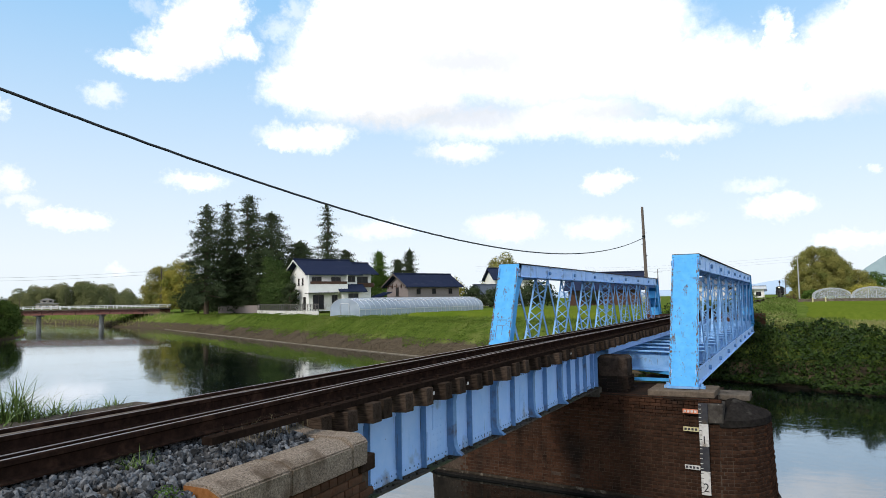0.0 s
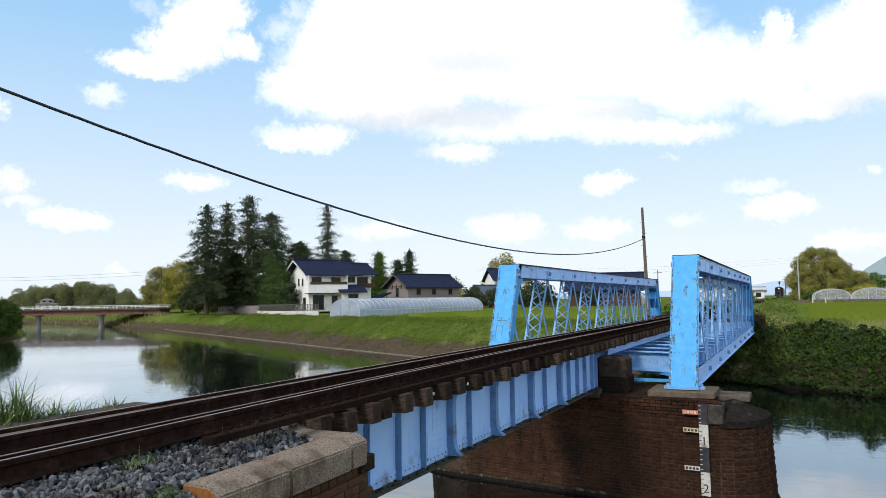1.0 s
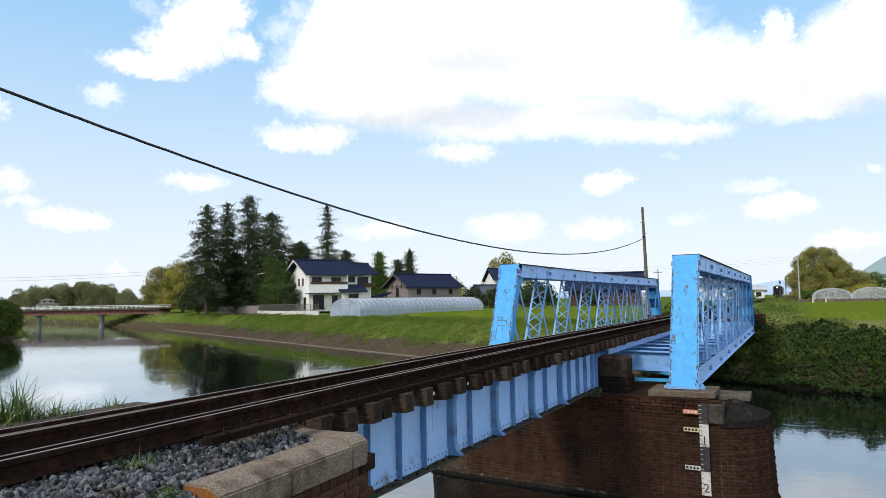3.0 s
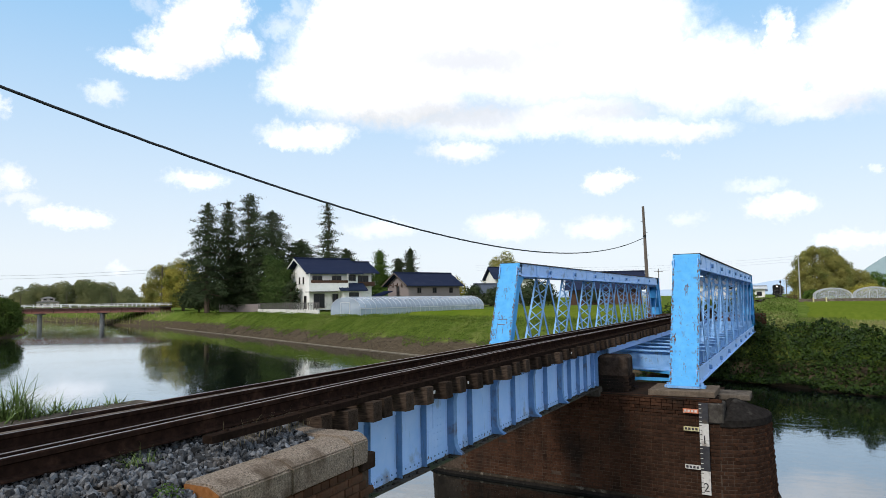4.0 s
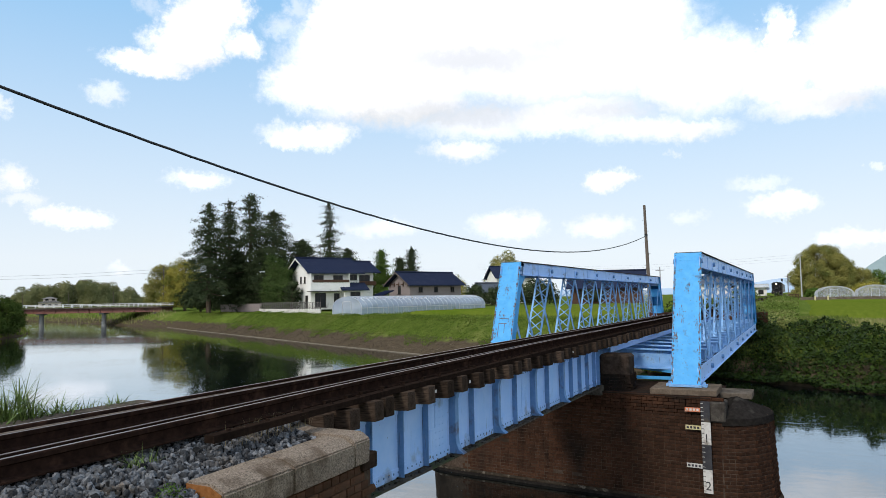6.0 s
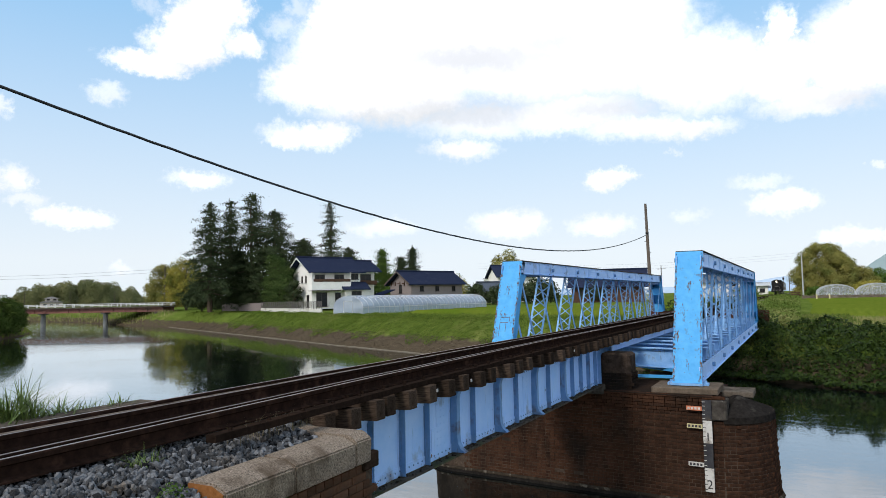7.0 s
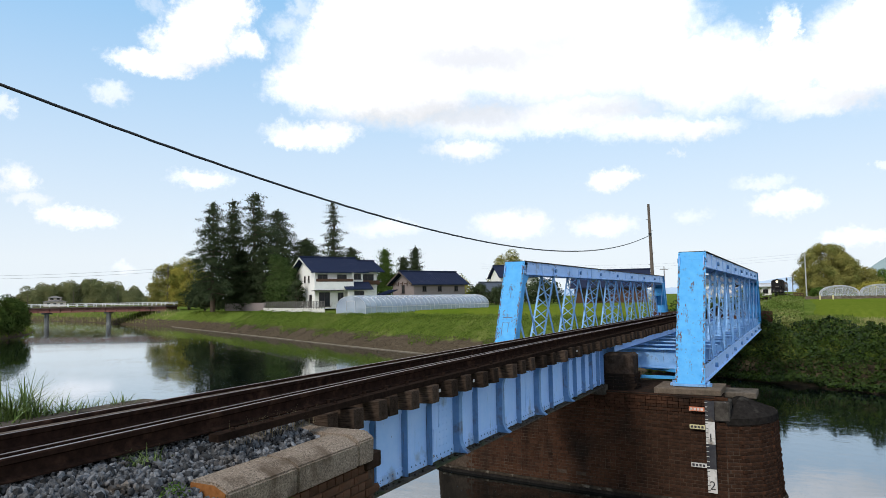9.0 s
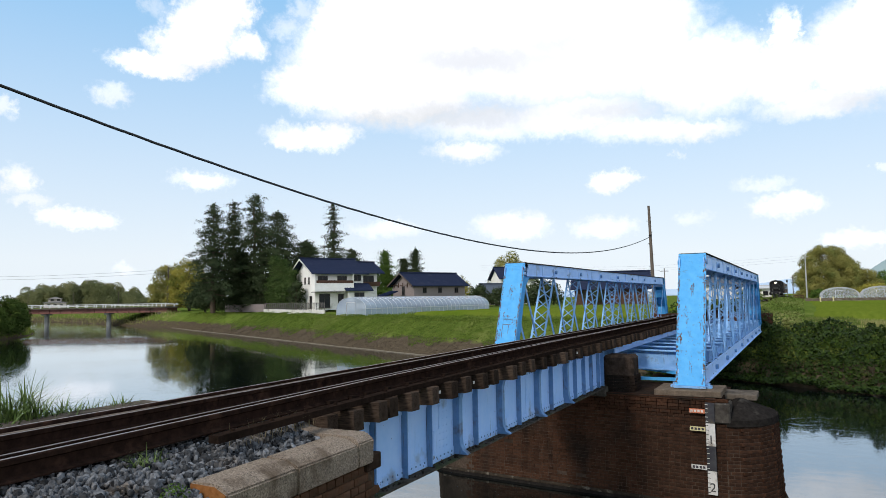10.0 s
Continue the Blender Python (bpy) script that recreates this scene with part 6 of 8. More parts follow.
def make_shed():
    h = thing("storehouse", pose(-62.7, 110.1, 3.6, 0, 0, 66), "long grey boarded storehouse with a dark tiled roof", "storehouse")
    bm = bmesh.new()
    prism(bm, [(0, 0), (6.6, 0), (6.6, 4.0), (3.3, 5.9), (0, 4.0)], "x", 0, 12.2)
    part("wall", bm, BOARD, h)
    gable_roof(h, -0.9, 12.9, -0.7, 7.3, 3.85, 6.25)
    for x in (2.0, 5.6, 9.6):
        window(h, x, 2.5, 0.9, 1.0)
    window(h, 2.8, 2.2, 0.9, 1.6, 0.0, "side")
    for k in range(5):
        bm = bmesh.new()
        beam(bm, (-0.3, 0.3 + 1.5 * k, 4.0), (-0.3, 0.9 + 1.5 * k, 4.0), 0.14, 0.14)
        beam(bm, (-0.1, 0.5 + 1.4 * k, 3.6), (-0.1, 0.5 + 1.4 * k, 4.4), 0.1, 0.12)
        part("gable_timber", bm, BROWN, h)
    for ya, yb in ((-0.7, 3.3), (7.3, 3.3)):
        bm = bmesh.new()
        beam(bm, (-0.93, ya, 3.80), (-0.93, yb, 6.18), 0.05, 0.24, up=(0, 0, 1))
        part("bargeboard", bm, WOOD, h, "pale weathered bargeboard")
    l = thing("lean_to", pose(-67.8, 106.6, 3.5, 0, 0, 57), "low open timber lean-to beside the storehouse", "shed")
    bm = bmesh.new()
    prism(bm, [(-1.5, 1.2), (3.5, 2.9), (3.5, 3.05), (-1.5, 1.35)], "y", -0.4, 3.4)
    part("roof", bm, ROOF, l)
    for x, y in ((-1.2, 0), (-1.2, 3), (2.0, 0), (2.0, 3)):
        bm = bmesh.new()
        box(bm, x - 0.07, x + 0.07, y - 0.07, y + 0.07, -0.1, 1.3 + (x + 1.5) * 0.34)
        part("post", bm, BROWN, l)


def make_small_house(x, y, z, rz, w, d, wall, ridge, label, mats, windows=()):
    h = thing("house", pose(x, y, z, 0, 0, rz), label, "house")
    bm = bmesh.new()
    prism(bm, [(0, 0), (d, 0), (d, wall), (d / 2, ridge - 0.25), (0, wall)], "x", 0, w)
    part("wall", bm, mats[0], h)
    gable_roof(h, -0.7, w + 0.7, -0.8, d + 0.8, wall - 0.15, ridge, material=mats[1])
    for a in windows:
        window(h, *a)
    return h


SLATE = mat("blue_grey_roof", (0.035, 0.045, 0.065), (0.065, 0.08, 0.11), 4, 0.5, bump=0.2)
PALE_ROOF = mat("pale_metal_roof", (0.42, 0.44, 0.45), (0.52, 0.53, 0.54), 3, 0.5, bump=0.1)
make_white_house()
make_shed()
make_small_house(-59.8, 136.6, 3.5, 50, 4.4, 5.0, 2.7, 4.5, "low house with a blue-grey tiled roof behind the storehouse", (BOARD, SLATE))
make_small_house(-61.2, 148.0, 3.5, 40, 9, 8, 6.0, 8.6, "white two-storey house with a dark roof among trees", (WHITE_WALL, ROOF), ((1.2, 3.6, 1.4, 1.3), (4.6, 3.6, 1.6, 1.3), (1.2, 0.6, 1.4, 1.6)))
make_small_house(-36.0, 121.0, 3.4, 12, 12.5, 7, 3.0, 5.9, "brown timber house with a broad dark roof behind the bridge", (BROWN, ROOF), ((1.2, 1.0, 1.4, 1.4), (4.6, 1.0, 1.6, 1.4)))
make_small_house(-26.0, 195.0, 3.4, 10, 13, 8, 4.2, 6.2, "white house with a grey roof behind the bridge", (WHITE_WALL, SLATE), ((1.5, 3.0, 1.4, 1.3), (5.5, 3.0, 1.6, 1.3), (10.0, 3.0, 1.6, 1.3)))
make_small_house(-13.2, 222.0, 3.5, 5, 5.4, 5, 3.2, 3.7, "low white building with a pale roof beside the railway", (WHITE_WALL, PALE_ROOF), ((1.0, 1.0, 1.4, 1.2), (3.2, 1.0, 1.4, 1.2)))
make_small_house(-22.0, 230.0, 3.5, 5, 14, 6, 2.6, 3.9, "low pale house with a grey roof far along the railway", (WHITE_WALL, SLATE), ((2.0, 1.6, 1.6, 1.4), (8.0, 1.6, 1.6, 1.4)))


def hip_roof(parent, w, d, z0, z1, material):
    bm = bmesh.new()
    low = [bm.verts.new((a * w / 2, b * d / 2, z)) for z in (z0 - 0.15, z0) for a, b in ((-1, -1), (1, -1), (1, 1), (-1, 1))]
    r = [bm.verts.new((a * max(0.1, w - d) / 2, 0, z1)) for a in (-1, 1)]
    bm.faces.new(low[3::-1])
    for i in range(4):
        bm.faces.new((low[i], low[(i + 1) % 4], low[4 + (i + 1) % 4], low[4 + i]))
    for q in ((4, 5, 1, 0), (6, 7, 0, 1)):
        bm.faces.new((low[q[0]], low[q[1]], r[q[2]], r[q[3]]))
    bm.faces.new((low[5], low[6], r[1]))
    bm.faces.new((low[7], low[4], r[0]))
    bmesh.ops.recalc_face_normals(bm, faces=bm.faces)
    part("roof", bm, material, parent)


def make_hipped_house():
    h = thing("house", pose(-361.0, 240.0, 3.4, 0, 0, 58), "pinkish two-storey house with grey hipped roofs beyond the road bridge", "house")
    for w, d, z0, z1 in ((10.5, 8.0, 0, 2.9), (6.2, 5.0, 3.5, 4.9)):
        bm = bmesh.new()
        box(bm, -w / 2, w / 2, -d / 2, d / 2, z0, z1)
        part("wall", bm, PINK_WALL, h)
        hip_roof(h, w + 1.4, d + 1.4, z1, z1 + 1.1, GREY_TILE)
    for x, z, y in ((-3.8, 1.3, -4.0), (-0.8, 1.3, -4.0), (2.2, 1.3, -4.0), (-2.2, 3.95, -2.5), (0.8, 3.95, -2.5)):
        window(h, x, z, 1.5, 0.8, y)


PINK_WALL = mat("pinkish_plaster", (0.50, 0.44, 0.42), (0.58, 0.52, 0.49), 2, 0.85, bump=0.1)
GREY_TILE = mat("grey_tiles", (0.13, 0.125, 0.12), (0.20, 0.19, 0.18), 4, 0.8, bump=0.2)
make_hipped_house()
make_small_house(-405.0, 222.0, 3.4, 60, 18, 9, 4.0, 5.4, "long pale building beyond the road bridge", (WHITE_WALL, PALE_ROOF), ((3.0, 2.6, 3.0, 1.4), (9.0, 2.6, 3.0, 1.4)))
make_small_house(-365.0, 300.0, 3.4, 52, 11, 8, 3.4, 5.0, "pale house between the trees and the wood", (WHITE_WALL, PALE_ROOF), ((2.0, 2.6, 2.0, 1.6),))

# ---------------------------------------------------------------- polytunnels


def film_material():
    m = bpy.data.materials.new("plastic_film")
    m.use_nodes = True
    nt = m.node_tree
    b = nt.nodes["Principled BSDF"]
    b.inputs["Base Color"].default_value = (0.42, 0.50, 0.62, 1)
    b.inputs["Roughness"].default_value = 0.22
    n = nt.nodes.new("ShaderNodeTexNoise")
    n.inputs["Scale"].default_value, n.inputs["Detail"].default_value = 1.6, 5
    r = nt.nodes.new("ShaderNodeMapRange")
    r.inputs[3].default_value, r.inputs[4].default_value = 0.35, 0.72
    nt.links.new(n.outputs["Fac"], r.inputs[0])
    nt.links.new(r.outputs[0], b.inputs["Alpha"])
    return m


FILM = film_material()
FILM_WHITE = FILM.copy()
FILM_WHITE.node_tree.nodes["Principled BSDF"].inputs["Base Color"].default_value = (0.46, 0.49, 0.52, 1)
for nd in FILM_WHITE.node_tree.nodes:
    if nd.type == "MAP_RANGE":
        nd.inputs[3].default_value, nd.inputs[4].default_value = 0.22, 0.50
PIPE = mat("white_pipe", (0.40, 0.42, 0.46), (0.5, 0.52, 0.56), 6, 0.4, metal=0.2, bump=0)


def polytunnel(x, y, z, rz, w, length, h, label, hoops=14, film=None, pipe=0.035):
    """Arched tunnel along local y from the near end."""
    t = thing("polytunnel", pose(x, y, z, 0, 0, rz), label, "polytunnel", "polytunnels")
    def arc(s, grow=0.0, n=14):
        pts = [(-(w / 2 + grow), 0), (-(w / 2 + grow), h * 0.38)]
        for k in range(1, n):
            a = math.pi * (1 - k / n)
            pts.append(((w / 2 + grow) * math.cos(a), h * 0.38 + (h * 0.62 + grow) * math.sin(a)))
        return [(a, s, b) for a, b in pts + [(w / 2 + grow, h * 0.38), (w / 2 + grow, 0)]]
    ys = [length * k / 20 for k in range(21)]
    rows = [arc(s, -0.03 + 0.015 * (k % 2)) for k, s in enumerate(ys)]
    v = [p for r in rows for p in r]
    n = len(rows[0])
    f = [(a * n + b, a * n + b + 1, (a + 1) * n + b + 1, (a + 1) * n + b) for a in range(20) for b in range(n - 1)]
    part_arrays("film", v, f, film or FILM, t, "hazy plastic film", smooth=True)
    for s in (0.0, length):
        part_arrays("end_film", arc(s, -0.03), [tuple(range(n))], film or FILM, t)
    for k in range(hoops + 1):
        bm = bmesh.new()
        pts = arc(length * k / hoops, 0.0)
        for a, b in zip(pts[:-1], pts[1:]):
            beam(bm, a, b, pipe, pipe, up=(0, 1, 0.01))
        part("hoop", bm, PIPE, t)
    for a, b in ((-w / 2 - 0.02, h * 0.38), (w / 2 + 0.02, h * 0.38), (0, h + 0.02)):
        bm = bmesh.new()
        beam(bm, (a, 0, b), (a, length, b), 0.06, 0.06)
        part("purlin", bm, PIPE, t)
    bm = bmesh.new()
    for a in (-0.7, 0.7):
        beam(bm, (a, -0.03, 0), (a, -0.03, h * 0.72), 0.06, 0.06)
    beam(bm, (-0.7, -0.03, h * 0.72), (0.7, -0.03, h * 0.72), 0.06, 0.06)
    part("door_frame", bm, PIPE, t)
    return t


polytunnel(-47.7, 68.6, 3.12, -8, 4.7, 27.5, 2.2, "long clear plastic polytunnel at the edge of the rice field", 28)
polytunnel(7.06, 169.8, 3.5, -3, 7.3, 26, 2.55, "grey plastic polytunnel below the great tree", 16, FILM_WHITE, 0.11)
polytunnel(14.5, 169.4, 3.5, -5, 7.4, 26, 2.65, "grey plastic polytunnel below the great tree", 16, FILM_WHITE, 0.11)
polytunnel(-30.5, 150.0, 3.2, 5, 7.0, 26, 2.7, "pale plastic polytunnel behind the bridge", 10, FILM_WHITE)
polytunnel(-18.0, 168.0, 3.4, 5, 7.0, 26, 2.6, "pale plastic polytunnel behind the bridge", 10, FILM_WHITE)

# ---------------------------------------------------------------- fields and bank cover
RICE = mat("ripening_rice", (0.084, 0.116, 0.013), (0.124, 0.154, 0.020), 3.0, 0.85, bump=0.8, stain=(0.072, 0.112, 0.010), stain_scale=0.12, stain_amount=0.5, bump_dist=0.12, stretch=(1, 0.3, 1), spec=0.12)


def field(name, corners, z, label):
    n = 40
    (ax, ay), (bx, by), (cx, cy), (dx, dy) = corners
    v, f = [], []
    for j in range(n + 1):
        for i in range(n + 1):
            u, w = i / n, j / n
            x = (ax * (1 - u) + bx * u) * (1 - w) + (dx * (1 - u) + cx * u) * w
            y = (ay * (1 - u) + by * u) * (1 - w) + (dy * (1 - u) + cy * u) * w
            edge = min(i, j, n - i, n - j)
            v.append((x, y, z + (random.uniform(-0.05, 0.05) if edge else -0.55)))
    for j in range(n):
        for i in range(n):
            a = j * (n + 1) + i
            f.append((a, a + 1, a + n + 2, a + n + 1))
    return tagged(part_arrays(name, v, f, RICE, smooth=True), label, "rice field", kind="stuff")


field("rice_field", ((0.55, 54.0), (45, 52), (48, 128), (0.1, 132)), 3.62, "bright yellow-green rice field on the far bank")
field("rice_field", ((-40, 69), (-10.5, 57), (-10.5, 112), (-36, 96)), 3.52, "bright green rice field behind the bridge")


def earth_bank():
    v, f = [], []
    for k in range(60):
        x = 0.5 + 0.7 * k
        h = 0.55 + 0.12 * noise.noise((x * 0.8, 0, 0))
        v += [(x, 139.0, 3.3), (x, 140.2, 3.45 + h), (x, 141.5, 3.45 + h), (x, 142.8, 3.3)]
    for k in range(59):
        for j in range(3):
            f.append((4 * k + j, 4 * k + 4 + j, 4 * k + 5 + j, 4 * k + 1 + j))
    tagged(part_arrays("earth_bank", v, f, EARTH), "low dark earth bank at the edge of the rice field", "bank", kind="structure")


earth_bank()


def cover(name, n, box_, test, sizes, material, label, category, seed, upright=False, aspect=0.8, lift=0.0, bank=None, clumps=0.0, fade=(-1e4, -9e3)):
    """Leaves or blades strewn over the ground."""
    rnd = np.random.default_rng(seed)
    x, y = rnd.uniform(box_[0], box_[1], n), rnd.uniform(box_[2], box_[3], n)
    d = line_distance(x, y, NEAR) if bank == "near" else -line_distance(x, y, FAR)
    z = land_height(x, y)
    keep = test(x, y, z, d)
    x, y, z = x[keep], y[keep], z[keep]
    m = len(x)
    s = rnd.uniform(sizes[0], sizes[1], m)
    if upright:
        ang = rnd.uniform(0, 2 * np.pi, m)
        wx, wy = np.cos(ang) * s * aspect, np.sin(ang) * s * aspect
        lx, ly = rnd.normal(size=m) * s * 0.5, rnd.normal(size=m) * s * 0.5
        v = np.stack([np.stack([x - wx, y - wy, z - 0.08], 1), np.stack([x + wx, y + wy, z - 0.08], 1), np.stack([x + lx, y + ly, z + s * 2], 1)], 1).reshape(-1, 3)
        f = np.arange(m * 3).reshape(-1, 3)
    else:
        nr = rnd.normal(size=(m, 3)) * 0.6 + np.array([0.0, -0.5, 0.8])
        swell = np.array([max(0.0, noise.noise((a * 0.55, b * 0.55, 7)) + 0.25) + 0.6 * max(0.0, noise.noise((a * 1.5, b * 1.5, 2))) for a, b in zip(x, y)]) * np.clip((x - fade[0]) / (fade[1] - fade[0]), 0.1, 1) if clumps else 0.0
        z = np.maximum(z, WATER + 0.04)
        p = np.stack([x, y - swell * clumps * 0.45, z + rnd.uniform(0.0, 1.0, m) ** 1.5 * lift + 0.05 + swell * clumps], 1)
        v, f = scatter_quads(p, nr, s, rnd, aspect)
    return tagged(part_arrays(name, v, f, material), label, category, kind="stuff")


BLADE = mat("grass_blades", (0.068, 0.108, 0.016), (0.155, 0.20, 0.034), 0.4, 0.75, bump=0, island=0.3, stain=(0.18, 0.19, 0.06), stain_scale=0.15, stain_amount=0.3)
BANK_LEAF = mat("bank_leaves", (0.043, 0.076, 0.012), (0.108, 0.148, 0.028), 0.5, 0.8, bump=0, island=0.4, stain=(0.15, 0.16, 0.05), stain_scale=0.2, stain_amount=0.25)
VINE = mat("vine_leaves", (0.0100, 0.0225, 0.0030), (0.0285, 0.048, 0.0056), 0.7, 0.6, bump=0, island=0.5, stain=(0.10, 0.11, 0.025), stain_scale=0.5, stain_amount=0.10, spec=0.12)
WEED = mat("weeds", (0.05, 0.085, 0.016), (0.115, 0.15, 0.035), 0.4, 0.8, bump=0, island=0.3, stain=(0.18, 0.18, 0.07), stain_scale=0.22, stain_amount=0.30)
DRY = mat("dry_grass", (0.17, 0.17, 0.06375), (0.289, 0.2635, 0.119), 0.8, 0.9, bump=0, island=0.3, stain=(0.13, 0.17, 0.05), stain_scale=0.5, stain_amount=0.3)
cover("bank_vines", 230000, (-8.5, 28, 27, 52), lambda x, y, z, d: (d > -0.45) & (d < 4.9 + 0.5 * np.sin(x * 1.3)), (0.045, 0.11), VINE, "dense dark green vines covering the river bank", "vines", 71, lift=0.22, clumps=0.85, fade=(-1.8, 1.0))
cover("dry_grass", 90000, (-1.5, 30, 28, 60), lambda x, y, z, d: (d > 4.4) & (d < 14) & (x > -1.0 + 0.02 * y), (0.04, 0.12), DRY, "strip of dry grass on top of the bank", "grass", 72, True, 0.16)
cover("bank_grass", 200000, (-75, -8.4, 44, 90), lambda x, y, z, d: (d > 2.0 + 0.5 * np.sin(x * 0.7) + 0.3 * np.sin(x * 2.1)) & (d < 8), (0.03, 0.075), BLADE, "lush green grass on the river bank", "grass", 73, True, 0.5)
cover("bank_weeds", 420000, (-78, -8.4, 44, 90), lambda x, y, z, d: (d > 1.7 + 0.6 * np.sin(x * 0.7) + 0.4 * np.sin(x * 2.1)) & (d < 8.5), (0.022, 0.058), BANK_LEAF, "low leafy weeds on the river bank", "weeds", 84, lift=0.08, clumps=0.32)
cover("bank_grass", 60000, (-230, -75, 74, 160), lambda x, y, z, d: (d > np.where(x < -104, 0.4, 2.0)) & (d < 8), (0.06, 0.18), BLADE, "lush green grass on the far river bank", "grass", 74, True, 0.3)
cover("embankment_grass", 90000, (-9, 3, 44, 120), lambda x, y, z, d: (d > 4) & (np.abs(x - XC) > 1.5) & ((x < -0.5) | (y < 56)), (0.05, 0.16), WEED, "weedy grass on the railway embankment", "grass", 75, True, 0.2)
cover("embankment_grass", 50000, (-14, -0.3, 110, 215), lambda x, y, z, d: (np.abs(x - XC) > 1.5) | ((x > XC + 1.0) & (y < 165)), (0.12, 0.30), WEED, "tall weeds along the railway embankment", "grass", 77, True, 0.25)
cover("embankment_weeds", 60000, (-9, 0.1, 43, 130), lambda x, y, z, d: (d > 3) & (np.abs(x - XC) > 1.9), (0.03, 0.09), WEED, "leafy weeds on the railway embankment", "weeds", 78, lift=0.25, clumps=0.5)
cover("abutment_vines", 30000, (-11, -1.0, 38, 52), lambda x, y, z, d: (d > 0.1) & (d < 3.2), (0.035, 0.08), VINE, "dark vines below the far end of the bridge", "vines", 79, lift=0.9)
def wall_vines():
    rnd = np.random.default_rng(83)
    n = 4200
    p = np.stack([rnd.uniform(-7.8, -1.5, n), 41.62 - rnd.uniform(0, 0.35, n), rnd.uniform(0.5, 2.9, n)], 1)
    v, f = scatter_quads(p, rnd.normal(size=(n, 3)) * 0.5 + np.array([0.0, -0.9, 0.4]), rnd.uniform(0.05, 0.11, n), rnd, 0.8)
    tagged(part_arrays("abutment_vines", v, f, VINE), "dark vines hanging over the far abutment wall", "vines", kind="stuff")


wall_vines()
cover("near_bank_grass", 40000, (-150, -60, 30, 100), lambda x, y, z, d: (d > 0.2) & (d < 9), (0.12, 0.32), BLADE, "green grass on the near river bank", "grass", 80, True, 0.3, bank="near")
cover("reed_bed", 26000, (-230, -112, 100, 160), lambda x, y, z, d: (d > 0.2) & (d < 6), (0.15, 0.4), DRY, "yellowing reeds on the bank below the road bridge", "reeds", 81, True, 0.25)
RUBBLE = mat("bank_rubble", (0.05625, 0.0435, 0.0315), (0.1275, 0.1013, 0.075), 6, 0.95, bump=0.5, island=0.4)


def bank_rubble():
    """Stones, clods and roots on the bare lower part of the far bank."""
    rnd = random.Random(41)
    v, f = [], []
    xs = np.array([rnd.uniform(-88, -8.5) for _ in range(9000)])
    ys = np.interp(-xs, [-x for x, _ in FAR], [y for _, y in FAR]) + np.array([rnd.uniform(0.2, 4.2) for _ in range(9000)])
    d, z = -line_distance(xs, ys, FAR), land_height(xs, ys)
    for x, y, zz, dd in zip(xs, ys, z, d):
        if 0.15 < dd < 2.7:
            stones(v, f, (x, y, zz + 0.01), rnd.uniform(0.02, 0.075), rnd)
    tagged(part_arrays("bank_rubble", v, f, RUBBLE), "brown clods and stones on the bare river bank", "rubble", kind="stuff")


bank_rubble()
cover("field_grass", 14000, (-46, -8, 52, 80), lambda x, y, z, d: (d > 6) & (d < 20), (0.08, 0.18), BLADE, "rough grass between the bank and the rice", "grass", 76, True, 0.28)

# ---------------------------------------------------------------- near grass on the other side of the track
GRASS_NEAR = mat("reed_grass", (0.05, 0.09, 0.016), (0.12, 0.18, 0.035), 3, 0.6, bump=0, island=0.35)


def blades(name, spots, label, seed, material, width=1.0):
    """Bent tapering blades, each of four joints."""
    rnd = random.Random(seed)
    v, f = [], []
    for x, y, z, h, spread, n in spots:
        for _ in range(n):
            px, py = x + rnd.gauss(0, spread), y + rnd.gauss(0, spread)
            ang, bend = rnd.uniform(0, 6.3), rnd.uniform(0.05, 0.9)
            hh, w = h * rnd.uniform(0.45, 1.15), rnd.uniform(0.006, 0.013) * width
            ca, sa = math.cos(ang), math.sin(ang)
            k = len(v)
            for j in range(5):
                t = j / 4
                o = bend * hh * t * t * (1.3 if t > 0.7 else 1)
                zz = hh * (t - 0.35 * bend * t * t * t)
                ww = w * (1 - t * 0.92)
                v.append((px + ca * o - sa * ww, py + sa * o + ca * ww, z + zz - 0.05))
                v.append((px + ca * o + sa * ww, py + sa * o - ca * ww, z + zz - 0.05))
            for j in range(4):
                f.append((k + 2 * j, k + 2 * j + 1, k + 2 * j + 3, k + 2 * j + 2))
    return tagged(part_arrays(name, v, f, material), label, "grass", kind="stuff")


def make_verge():
    c = thing("kerb_strip", pose(0, 0, 0), "weathered concrete edge of the opposite wing wall", "wall coping", kind="structure")
    bm = bmesh.new()
    box(bm, -8.35, -7.75, -3.0, 6.9, 3.20, 3.60, 0.03)
    part("coping", bm, CONCRETE, c)
    bm = bmesh.new()
    box(bm, -8.30, -7.8, -3.0, 6.85, -0.3, 3.22)
    part("wall", bm, BRICK, c)


make_verge()
spots = []
r0 = random.Random(3)
for k in range(60):
    y = r0.uniform(3.6, 6.1)
    spots.append((-8.45 + r0.gauss(0, 0.12), y, 3.45, (0.70 if y < 5.5 else 0.42) * r0.uniform(0.6, 1.1), 0.10, 16))
for k in range(7):
    spots.append((-8.3 + r0.gauss(0, 0.05), 6.45 + r0.gauss(0, 0.12), 3.5, 0.28, 0.06, 14))
blades("reed_grass", spots, "tuft of tall green reed grass above the river", 9, GRASS_NEAR, 1.55)
blades("weeds", [(-4.17, 3.42, 3.83, 0.15, 0.05, 34), (-4.15, 3.52, 3.83, 0.17, 0.03, 16), (-4.22, 3.36, 3.83, 0.15, 0.04, 18)], "small green weeds among the ballast", 10, GRASS_NEAR, 0.6)
